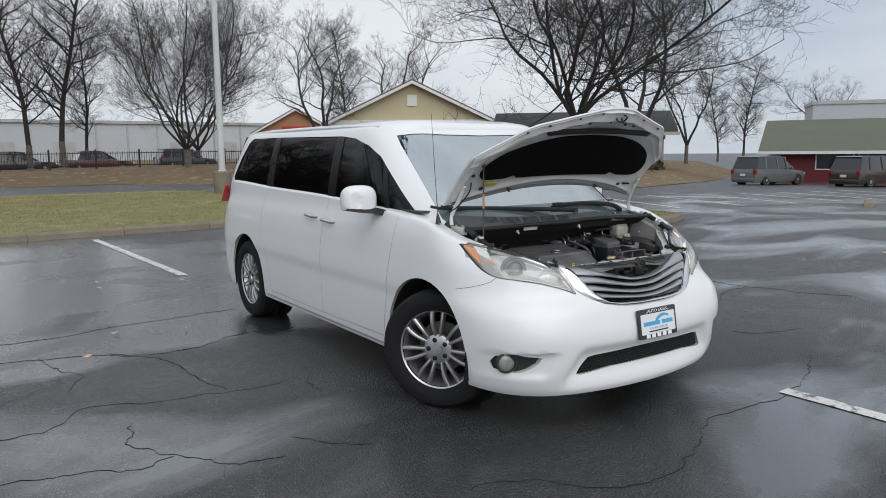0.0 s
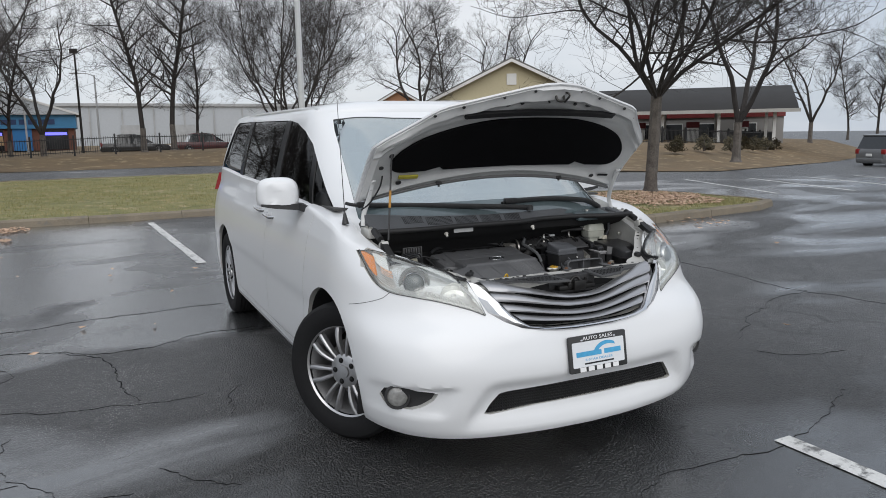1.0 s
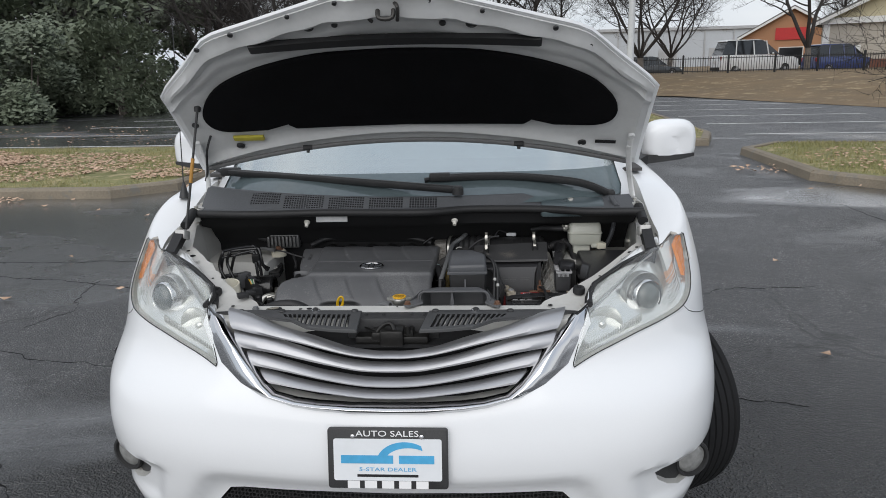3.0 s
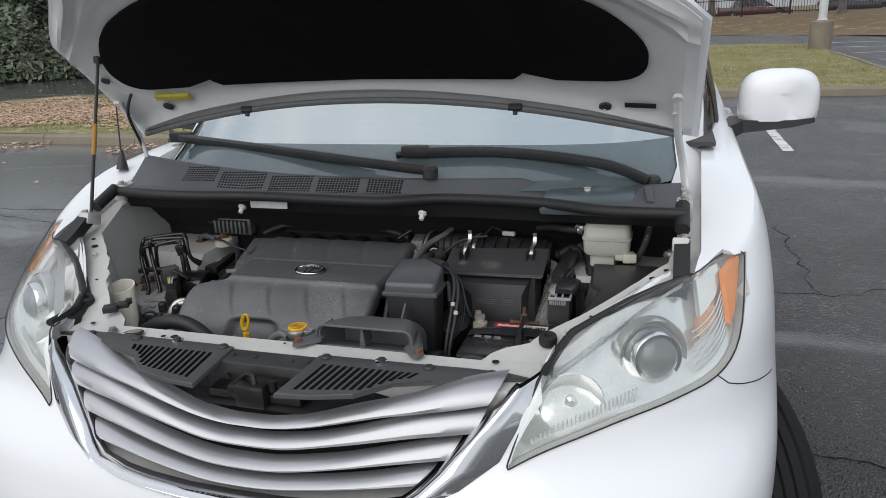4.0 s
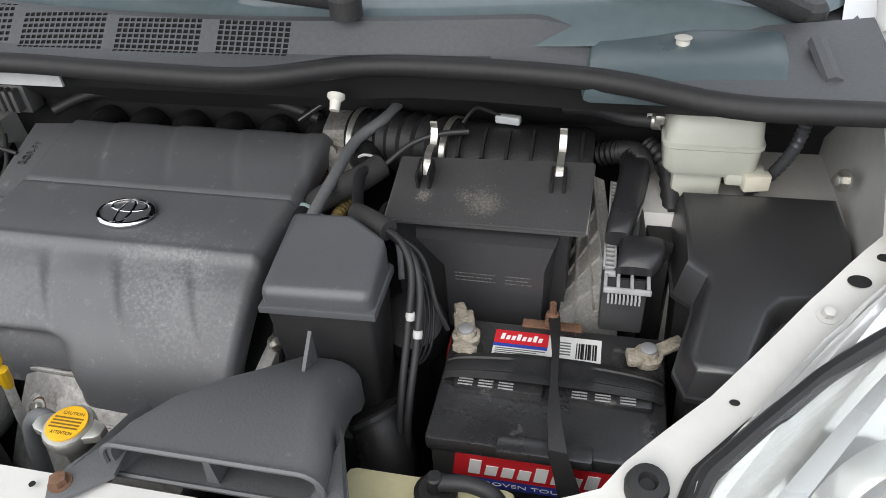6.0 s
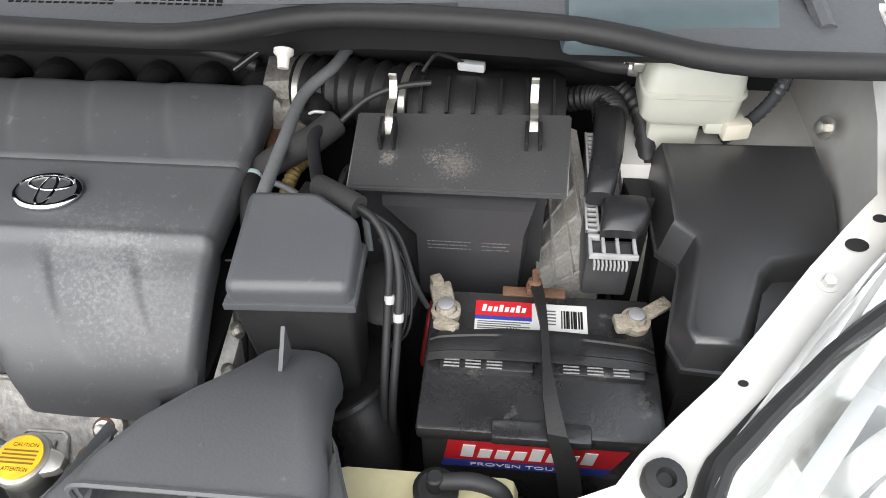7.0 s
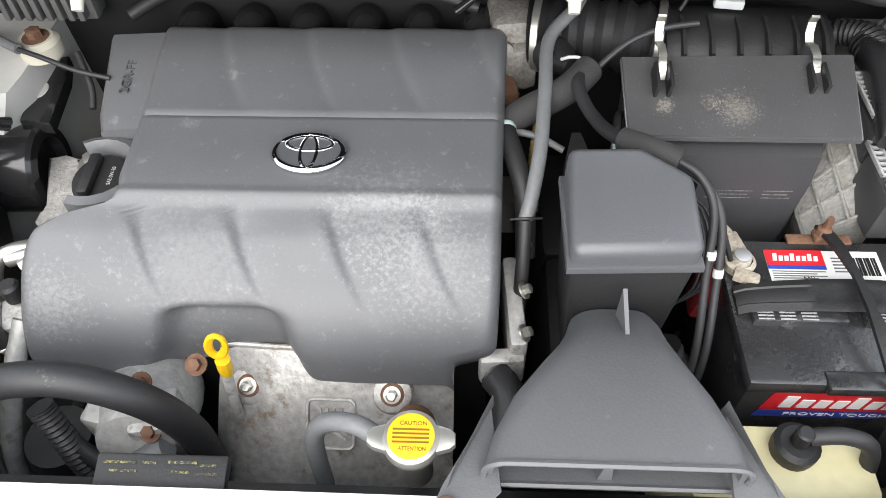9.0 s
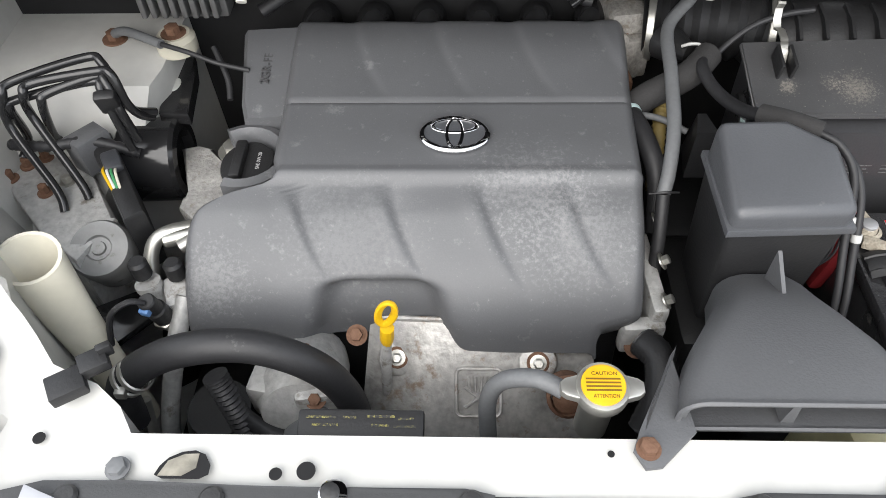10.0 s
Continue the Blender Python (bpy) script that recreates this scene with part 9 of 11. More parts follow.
hose("breather_pipe", [(0.178, -0.030, 0.898), (0.195, -0.012, 0.908), (0.225, 0.000, 0.930), (0.262, 0.008, 0.942), (0.300, 0.012, 0.946)], 0.0038, HOSE, label="thin black breather pipe", seg=10)
# coil of thin wires behind the intake box
for k in range(3):
    hose("wire", [(0.262 + 0.004 * k, -0.190, 0.880), (0.280 + 0.005 * k, -0.205, 0.868), (0.290 + 0.005 * k, -0.228, 0.840), (0.286 + 0.005 * k, -0.250, 0.80), (0.27, -0.255, 0.77)], 0.0016, HOSE, seg=6)
bm = bmesh.new()
lathe(bm, [(0.040, -0.06), (0.042, -0.02), (0.038, 0.006), (0.030, 0.010), (0.012, 0.010)], axis((0.262, -0.190, 0.79), (0.265, -0.215, 0.84)), 26)
part("resonator", bm, DEEP_BLACK, van, "round black resonator in the gap")
bm = bmesh.new()
crate(bm, pose(0.095, -0.255, 0.70, 0, 0, 4), 0.020, 0.12, 0.075, 0.006)
crate(bm, pose(0.082, -0.315, 0.705, 0, 0, 4), 0.05, 0.020, 0.05, 0.006)
part("rocker_edge", bm, ALU, van, "exposed cast cylinder head edge")
bolt((0.078, -0.325, 0.722), 0.009, 0.012, RUST, van, up=(0, -0.7, 0.7))
for y, z in ((-0.20, 0.80), (-0.255, 0.79), (-0.30, 0.775)):
    bolt((0.104, y, z), 0.006, 0.010, STEEL, van, up=(0.8, 0, 0.6))

# ---- engine computer ----
def cooled(u, v, d=0.0):
    """A point on the leaning face: u from front to back, v from foot to top, d proud."""
    a = Vector((0.440, -0.157, 0.762)).lerp(Vector((0.440, 0.010, 0.775)), u)
    b = Vector((0.499, -0.155, 0.813)).lerp(Vector((0.468, 0.010, 0.890)), u)
    return a.lerp(b, v) + Vector((-0.75, 0.05, 0.65)) * d


bm = bmesh.new()
loft(bm, [[cooled(u, 0), cooled(u, 1), cooled(u, 1) + Vector((0.010, 0, -0.004)), Vector((cooled(u, 1).x + 0.010, cooled(u, 1).y, 0.70)), Vector((0.452, cooled(u, 0).y, 0.70))] for u in (0.0, 0.25, 0.5, 0.75, 1.0)])
ecu = part("engine_computer", bm, surface("chalky_aluminium", (0.40, 0.395, 0.375), 0.65, metal=0.2, var=0.25, scale=16, fine=220, bump=0.35, spots=0.4, patch=(0.27, 0.255, 0.23)), van, "finned aluminium engine computer")
for v in (0.02, 0.36, 0.68, 0.96):
    bm = bmesh.new()
    loft(bm, [[cooled(u, v, -0.001), cooled(u, v, 0.0065), cooled(u, v + 0.035, 0.0065), cooled(u, v + 0.035, -0.001)] for u in (0.0, 0.5, 1.0)])
    part("cooling_fin", bm, ecu.data.materials[0], ecu)
for k in range(6):
    u = 0.003 + 0.19 * k
    bm = bmesh.new()
    loft(bm, [[cooled(u, v, -0.001), cooled(u, v, 0.0050), cooled(u + 0.016, v, 0.0050), cooled(u + 0.016, v, -0.001)] for v in (0.0, 0.5, 0.99)])
    part("cooling_fin", bm, ecu.data.materials[0], ecu)
bm = bmesh.new()
crate(bm, pose(0.500, -0.152, 0.812, 20, 0, 10), 0.016, 0.012, 0.010, 0.002)
part("mounting_ear", bm, ecu.data.materials[0], ecu)
PLUG_GREY = surface("grey_plug", (0.055, 0.055, 0.058), 0.4, bump=0.1)
LEVER_GREY = surface("pale_grey_lever", (0.40, 0.40, 0.405), 0.45, var=0.1, scale=30, bump=0.1)
bm = bmesh.new()
box(bm, 0.484, 0.534, -0.182, -0.110, 0.80, 0.862, 0.004)
plug_ecu = part("computer_plug", bm, PLUG_GREY, ecu, "grey multi-pin plug")
bm = bmesh.new()
box(bm, 0.488, 0.524, -0.10, -0.005, 0.82, 0.880, 0.004)
part("computer_plug", bm, PLUG_GREY, ecu)


def ladder(x0, x1, y0, y1, z, rungs, name="plug_lever"):
    """A flat frame with rungs."""
    bm = bmesh.new()
    for a, b in ((x0, x0 + 0.0025), (x1 - 0.0025, x1)):
        box(bm, a, b, y0, y1, z, z + 0.006, 0.0006)
    for k in range(rungs + 1):
        y = y0 + (y1 - y0 - 0.0025) * k / rungs
        box(bm, x0, x1, y, y + 0.0025, z, z + 0.005, 0.0004)
    return part(name, bm, LEVER_GREY, plug_ecu, "pale grey locking lever")


ladder(0.484, 0.499, -0.150, -0.097, 0.866, 6)
ladder(0.486, 0.498, -0.084, -0.006, 0.890, 9)
bm = bmesh.new()
for a, b in ((-0.160, -0.155), (-0.188, -0.184)):
    box(bm, 0.486, 0.538, a, b, 0.864, 0.871, 0.001)
for x in (0.486, 0.500, 0.515, 0.533):
    box(bm, x, x + 0.004, -0.187, -0.156, 0.864, 0.870, 0.001)
for k in range(9):
    box(bm, 0.491 + 0.0042 * k, 0.4930 + 0.0042 * k, -0.196, -0.188, 0.856, 0.864)
part("plug_lever", bm, LEVER_GREY, plug_ecu, "pale grey locking lever")


def lump(name, rings, label=""):
    """Rounded moulding through (x, y, z, half width, half height) sections along y."""
    bm = bmesh.new()
    out = []
    for x, y, z, w, h in rings:
        out.append([Vector((x + w * math.copysign(abs(math.cos(a)) ** 0.6, math.cos(a)), y, z + h * math.copysign(abs(math.sin(a)) ** 0.6, math.sin(a)))) for a in [2 * math.pi * k / 20 for k in range(20)]])
    loft(bm, out)
    return part(name, bm, RELAY_GLOSS, ecu, label)


RELAY_GLOSS = surface("satin_black_plug", (0.024, 0.024, 0.026), 0.30, var=0.1, scale=9, fine=400, bump=0.05)
lump("plug_cover", [(0.516, 0.045, 0.898, 0.016, 0.016), (0.515, 0.010, 0.904, 0.018, 0.017), (0.514, -0.010, 0.905, 0.019, 0.017), (0.508, -0.060, 0.900, 0.018, 0.016), (0.500, -0.105, 0.895, 0.016, 0.014), (0.497, -0.118, 0.888, 0.014, 0.010)], "black plug cover")
lump("plug_hood", [(0.524, -0.108, 0.878, 0.020, 0.008), (0.527, -0.116, 0.880, 0.026, 0.014), (0.527, -0.135, 0.880, 0.026, 0.016), (0.522, -0.152, 0.876, 0.024, 0.014), (0.518, -0.160, 0.872, 0.020, 0.010)], "rounded black plug hood")
for k in range(3):
    bm = bmesh.new()
    lathe(bm, [(0.0195, -0.003), (0.0205, 0.0), (0.0195, 0.003)], axis((0.516, 0.040 - 0.009 * k, 0.899), (0.516, 0.0 - 0.009 * k, 0.905)), 18, close=False)
    part("loom_tape", bm, HOSE, ecu)
bm = bmesh.new()
prism(bm, [(0.530, 0.120), (0.566, 0.115), (0.575, -0.007), (0.572, -0.068), (0.560, -0.110), (0.540, -0.105), (0.535, -0.044)], pose(0, 0, 0.70), 0.155, 0.006)
part("wiring_trunk", bm, DEEP_BLACK, van, "black bundle of wiring beside the relay box")
hose("wiring_loom", [(0.522, 0.015, 0.905), (0.518, 0.045, 0.905), (0.50, 0.07, 0.895), (0.47, 0.085, 0.88)], 0.017, HOSE, ribs=0.0025, steps=9, label="corrugated black loom")
hose("wiring_loom", [(0.565, -0.02, 0.86), (0.555, 0.03, 0.90), (0.53, 0.06, 0.915)], 0.013, HOSE, ribs=0.002, steps=9)

# ---- relay box ----
bm = bmesh.new()
RELAY = [(0.575, -0.030), (0.745, -0.027), (0.748, -0.10), (0.742, -0.145), (0.722, -0.188), (0.667, -0.198), (0.652, -0.216), (0.622, -0.298), (0.581, -0.295), (0.575, -0.277), (0.597, -0.185), (0.598, -0.166), (0.577, -0.147)]
RELAY_BLACK = surface("matt_black_cover", (0.034, 0.034, 0.036), 0.34, spec=0.9, var=0.12, scale=8, fine=800, bump=0.08)


def spread(outline, d):
    """The outline moved out by d on every side."""
    out = []
    n = len(outline)
    for k in range(n):
        p, q, r = (Vector((*outline[j % n], 0)) for j in (k - 1, k, k + 1))
        a, b = (q - p).normalized(), (r - q).normalized()
        m = (Vector((a.y, -a.x, 0)) + Vector((b.y, -b.x, 0)))
        m /= max(0.6, m.length_squared / 2)
        out.append((q.x + m.x * d, q.y + m.y * d))
    return out


RELAY = RELAY[::-1]
loft(bm, [[Vector((x, y, z + k * (y + 0.13))) for x, y in spread(RELAY, d)] for d, z, k in ((0.015, 0.838, 0.0), (0.0152, 0.844, 0.0), (0.0122, 0.845, 0.0), (0.004, 0.884, 0.08), (0.0015, 0.8905, 0.10), (-0.0025, 0.893, 0.10), (-0.006, 0.8935, 0.10))])
relay = part("relay_box", bm, RELAY_BLACK, van, "matt black relay box cover")
bm = bmesh.new()
loft(bm, [[Vector((x, y, z)) for x, y in spread(RELAY, d)] for d, z in ((-0.004, 0.58), (0.008, 0.839))])
part("relay_base", bm, DEEP_BLACK, relay)
bm = bmesh.new()
tilt_prism(bm, [(0.650, -0.200), (0.678, -0.184), (0.712, -0.180), (0.690, -0.235), (0.632, -0.298), (0.640, -0.235)], 0.82, 0.868, 0.10, 0.004, y_ref=-0.13)
part("relay_step", bm, RELAY_BLACK, relay)
for x, y, a in ((0.612, -0.318, 0), (0.628, -0.318, 0), (0.560, -0.09, 90), (0.755, -0.07, 90)):
    bm = bmesh.new()
    crate(bm, pose(x, y, 0.842, 0, 0, a), 0.004, 0.010, 0.026, 0.001)
    part("relay_latch", bm, DEEP_BLACK, relay)

# ---- brake fluid reservoir ----
bm = bmesh.new()
MILKY = surface("milky_plastic", (0.50, 0.505, 0.44), 0.35, var=0.05, scale=10, bump=0.02, coat=0.2)
loft(bm, [[Vector((cx + (x - cx) * k, cy + (y - cy) * k, z)) for x, y in rounded(0.112, 0.085, 0.014, 3, cx, cy)] for cx, cy, k, z in ((0.600, 0.020, 0.86, 0.918), (0.600, 0.020, 0.97, 0.926), (0.600, 0.020, 1.0, 0.95), (0.600, 0.020, 1.0, 0.956), (0.600, 0.020, 1.05, 0.958), (0.600, 0.020, 1.05, 0.962), (0.600, 0.020, 1.0, 0.964), (0.600, 0.022, 0.96, 0.988), (0.600, 0.024, 0.86, 0.996))])
resv = part("brake_reservoir", bm, MILKY, van, "milky brake fluid reservoir")
bm = bmesh.new()
box(bm, 0.560, 0.62, -0.005, 0.055, 0.86, 0.92, 0.006)
part("reservoir_foot", bm, MILKY, resv)
bm = bmesh.new()
box(bm, 0.62, 0.665, -0.020, 0.005, 0.908, 0.928, 0.004)
part("reservoir_outlet", bm, MILKY, resv)
bm = bmesh.new()
lathe(bm, [(0.008, 0), (0.008, 0.03), (0.010, 0.032)], axis((0.555, 0.02, 0.975), (0.50, 0.03, 0.973)), 14)
part("reservoir_inlet", bm, MILKY, resv)
bm = bmesh.new()
lathe(bm, [(0.0105, -0.006), (0.0115, -0.005), (0.0115, 0.005), (0.0105, 0.006)], axis((0.535, 0.022, 0.970), (0.50, 0.03, 0.968)), 16, close=False)
crate(bm, pose(0.537, 0.012, 0.972), 0.012, 0.012, 0.012, 0.002)
part("hose_clip", bm, STEEL, resv)
hose("brake_fluid_hose", [(0.535, 0.022, 0.970), (0.50, 0.03, 0.968), (0.46, 0.055, 0.965), (0.42, 0.075, 0.955)], 0.010, HOSE, resv)
bm = bmesh.new()
crate(bm, pose(0.655, -0.018, 0.905, 0, 0, 12), 0.032, 0.016, 0.022, 0.003)
part("level_sensor", bm, CREAM, resv)
hose("wiring_loom", [(0.700, 0.01, 1.00), (0.697, -0.002, 0.985), (0.690, -0.008, 0.955), (0.675, 0.0, 0.915), (0.655, 0.012, 0.88)], 0.008, SMOOTH_BLACK, ribs=0.0012, steps=10, label="taped black loom")
bolt((0.745, -0.035, 0.935), 0.008, 0.012, STEEL, van, up=(-0.9, -0.3, 0.2))
bolt((0.64, 0.055, 0.872), 0.010, 0.010, RUST, van)

# ---- coolant bottle ----
bm = bmesh.new()
box(bm, 0.245, 0.420, -0.478, -0.402, 0.62, 0.792, 0.012)
coolant = part("coolant_bottle", bm, OLD_YELLOW, van, "yellowed coolant bottle")
bm = bmesh.new()
lathe(bm, [(0.020, 0), (0.021, 0.010), (0.021, 0.018), (0.016, 0.022)], pose(0.345, -0.430, 0.790), 20)
lathe(bm, [(0.008, 0), (0.008, 0.02), (0.006, 0.022)], pose(0.345, -0.430, 0.810), 14)
part("bottle_cap", bm, DEEP_BLACK, coolant, "black bottle cap")
hose("bottle_hose", [(0.350, -0.430, 0.822), (0.38, -0.430, 0.826), (0.405, -0.435, 0.815), (0.415, -0.445, 0.77)], 0.008, HOSE, coolant)

# ---- bonnet stops, rail fittings, support holes ----
for s in (1, -1):
    bm = bmesh.new()
    lathe(bm, [(0.017, 0), (0.018, 0.010), (0.016, 0.018), (0.008, 0.019), (0.006, 0.012)], axis((0.528 if s > 0 else -0.562, -0.448, 0.882), (s * 0.53, -0.466, 0.99)), 20)
    part("bonnet_stop", bm, SEAL, van, "black rubber bonnet stop")
    bm = bmesh.new()
    tube(bm, [(s * 0.768, -0.062, 1.062), (s * 0.768, -0.147, 1.030)], 0.016, 14, 1)
    part("rail_buffer", bm, SEAL, van, "black foam buffer")
    bm = bmesh.new()
    crate(bm, pose(s * 0.772, 0.01, 1.022, 0, 0, 0), 0.035, 0.12, 0.045, 0.004)
    part("hinge_mount", bm, BAY_WHITE, van, "white hinge bracket")
    bm = bmesh.new()
    crate(bm, pose(s * 0.765, -0.185, 0.992, -20, 0, 0), 0.034, 0.05, 0.03, 0.004)
    part("hinge_mount", bm, BAY_WHITE, van, "white hinge bracket")
    for y, z in ((0.03, 1.067), (-0.03, 1.067), (-0.185, 1.022)):
        bolt((s * 0.772, y, z), 0.0085, 0.010, STEEL, van)
    bm = bmesh.new()
    rings = []
    for y, z in ((-0.185, 1.012), (-0.21, 1.0), (-0.25, 0.978), (-0.285, 0.962)):
        rings.append([Vector((s * 0.752, y, z - 0.02)), Vector((s * 0.752, y, z + 0.012)), Vector((s * 0.784, y, z + 0.014)), Vector((s * 0.784, y, z - 0.02))])
    loft(bm, rings)
    part("wing_seal", bm, SEAL, van, "black wing seal")
    bm = bmesh.new()
    tube(bm, [(s * (p.x + 0.002), p.y - 0.002, p.z + 0.001) for p in [lamp_rim(0.11 + 0.66 * k / 20) for k in range(21)]], 0.0085, 8, 2)
    loft(bm, [[Vector((s * (p.x - 0.012), p.y + 0.010, p.z - 0.05)), Vector((s * (p.x - 0.009), p.y + 0.008, p.z - 0.008)), Vector((s * (p.x + 0.002), p.y - 0.001, p.z)), Vector((s * (p.x + 0.002), p.y - 0.001, p.z - 0.05))] for p in [lamp_rim(0.16 + 0.60 * k / 24) for k in range(25)]])
    part("lamp_edge_seal", bm, SEAL, van, "black rubber lamp seal")
    # flat near-black ovals on the rail, the holes' shade put into their colour
    for x, y, z, r in ((0.716, -0.232, 0.9455, 0.0060), (0.740, -0.206, 0.956, 0.0040), (0.60, -0.365, 0.907, 0.0025)):
        bm = bmesh.new()
        lathe(bm, [(r * 1.2, 0), (r, 0.0008)], axis((s * x, y, z + 0.001), (s * x, y - 0.3, z + 1)) @ Matrix.Diagonal((1.5, 1, 1, 1)), 16)
        part("rail_hole", bm, DARK_VOID, van)
    bolt((s * 0.685, -0.268, 0.932), 0.006, 0.010, BAY_WHITE, van, up=(0, -0.3, 1))
# flat plates on the panel: near-black paints the slot's shade, cream its inside
bm = bmesh.new()
prism(bm, [(-0.378, -0.546), (-0.375, -0.538), (-0.369, -0.531), (-0.359, -0.526), (-0.348, -0.5245), (-0.339, -0.528), (-0.333, -0.537), (-0.333, -0.545), (-0.340, -0.549), (-0.371, -0.549)], pose(0, 0, 0.8660), 0.0012)
slot = part("panel_slot", bm, DARK_VOID, van, "rounded triangular slot in the front panel")
bm = bmesh.new()
prism(bm, [(-0.375, -0.547), (-0.369, -0.534), (-0.356, -0.528), (-0.344, -0.5275), (-0.344, -0.540), (-0.355, -0.547)], pose(0, 0, 0.8666), 0.0010)
part("slot_inside", bm, surface("dim_cream", (0.30, 0.28, 0.23), 0.6, var=0.3, scale=60, bump=0.2), slot)
# flat near-black discs paint the shade inside the support holes
for x, y, rx, ry in ((-0.277, -0.544, 0.0055, 0.0055), (-0.252, -0.541, 0.008, 0.008), (0.001, -0.523, 0.003, 0.003), (-0.487, -0.515, 0.0055, 0.0055), (0.44, -0.515, 0.007, 0.007)):
    bm = bmesh.new()
    lathe(bm, [(1.0, 0), (0.98, 0.0008)], pose(x, y, 0.8665) @ Matrix.Diagonal((rx, ry, 1, 1)), 20)
    part("support_hole", bm, DARK_VOID, van)
bolt((-0.41, -0.541, 0.866), 0.008, 0.008, GREY_HOSE, van, washer=1.3)


# ---- shrubs, grass and leaves ----
def stuff(name, verts, faces, material, label, category):
    me = bpy.data.meshes.new(name)
    me.from_pydata(verts, [], faces)
    me.materials.append(material)
    return tagged(new(name, me), label, category, kind="stuff")


def inside(x, y, poly):
    hit_odd = False
    for (x0, y0), (x1, y1) in zip(poly, poly[1:] + poly[:1]):
        if (y0 > y) != (y1 > y) and x < x0 + (y - y0) * (x1 - x0) / (y1 - y0):
            hit_odd = not hit_odd
    return hit_odd


STRIP = [(4.1, 11.5), (4.6, 12.6), (4.75, 17), (4.75, 24.3), (-5.3, 24.3), (-5.25, 15), (-5.0, 12), (-3.7, 11.3)]
WEST = [(-4.15, 7.0), (-3.95, 9.2), (-3.95, 10.9), (-4.7, 11.55), (-12.5, 11.55), (-13.2, 10.9), (-13.2, 7.5), (-12.5, 6.8), (-4.7, 6.55)]
EAST = [(4.6, 7.1), (5.2, 6.25), (6.3, 6.0), (9.1, 6.4), (9.8, 6.7), (9.95, 7.3), (9.7, 9.3), (9.1, 9.95), (5.2, 10.4), (4.65, 9.7)]


def bed_top(x, y):
    p = Vector((x, y, 0.115))
    return 0.115 + 0.05 * noise.noise(p * 0.4) + 0.02 * noise.noise(p * 1.7)


def blades(poly, count, seed, thin):
    rnd = random.Random(seed)
    xs, ys = [p[0] for p in poly], [p[1] for p in poly]
    verts, faces = [], []
    while len(faces) < count:
        x, y = rnd.uniform(min(xs), max(xs)), rnd.uniform(min(ys), max(ys))
        if not inside(x, y, poly) or noise.noise(Vector((x * 0.6, y * 0.6, seed))) < thin + rnd.uniform(-0.3, 0.3):
            continue
        z, a, h = bed_top(x, y) - 0.005, rnd.uniform(0, 6.28), rnd.uniform(0.025, 0.07)
        w, k = rnd.uniform(0.004, 0.009), len(verts)
        lean, b = rnd.uniform(0.0, 0.05), rnd.uniform(0, 6.28)
        verts += [(x - w * math.cos(a), y - w * math.sin(a), z), (x + w * math.cos(a), y + w * math.sin(a), z), (x + lean * math.cos(b), y + lean * math.sin(b), z + h)]
        faces.append((k, k + 1, k + 2))
    return verts, faces


for poly, count, seed, thin in ((STRIP, 42000, 1, -0.6), (WEST, 16000, 2, 0.0), (EAST, 11000, 3, 0.05)):
    v, f = blades(poly, count, seed, thin)
    stuff("grass", v, f, BLADE, "short yellow-green winter grass on the bed", "grass")


def leaves(spots, seed, size=(0.05, 0.10)):
    """Curled dead leaves: spots of (x, y, z, radius, count)."""
    rnd = random.Random(seed)
    verts, faces = [], []
    for x0, y0, z0, r, count in spots:
        for _ in range(count):
            d, a = r * math.sqrt(rnd.random()), rnd.uniform(0, 6.28)
            x, y = x0 + d * math.cos(a), y0 + d * math.sin(a)
            z = (bed_top(x, y) if z0 > 0.05 else rise(x, y)) + 0.012 + rnd.random() * 0.02
            s, t, k = rnd.uniform(*size), rnd.uniform(0, 6.28), len(verts)
            c, q = math.cos(t) * s / 2, math.sin(t) * s / 2
            verts += [(x - c, y - q, z + rnd.uniform(0, 0.02)), (x + q * 0.6, y - c * 0.6, z - 0.004), (x + c, y + q, z + rnd.uniform(0, 0.02)), (x - q * 0.6, y + c * 0.6, z + rnd.uniform(0, 0.012))]
            faces.append((k, k + 1, k + 2, k + 3))
    return verts, faces


v, f = leaves([(8.6, 8.6, 0.1, 1.1, 2200), (8.2, 7.6, 0.1, 1.1, 1400), (6.4, 8.0, 0.1, 1.6, 350), (-9.6, 8.9, 0.1, 2.0, 4200), (-7.2, 8.8, 0.1, 1.8, 1700), (-11.5, 9.0, 0.1, 2.0, 3000), (-5.3, 8.9, 0.1, 1.1, 250), (-4.4, 7.6, 0.1, 0.5, 260)], 5)
stuff("fallen_leaves", v, f, LEAF, "brown fallen leaves lying on the beds", "leaves")
v, f = leaves([(-3.55, 7.3, 0.0, 0.45, 160), (-3.5, 9.2, 0.0, 0.35, 130), (-3.4, 10.6, 0.0, 0.4, 170), (-6.0, 6.1, 0.0, 0.35, 50), (-8.0, 6.2, 0.0, 0.4, 60), (7, 5.5, 0.0, 0.5, 30), (4.1, 8, 0.0, 0.4, 40), (-2.5, 4.5, 0.0, 3.5, 18), (-7, 4.2, 0.0, 3.0, 14), (5, 3, 0.0, 4.0, 14), (-13, 16, 0.0, 4.0, 220), (-9, 15, 0.0, 3.0, 90)], 6)
stuff("fallen_leaves", v, f, LEAF, "dead leaves blown against the kerb on asphalt", "leaves")


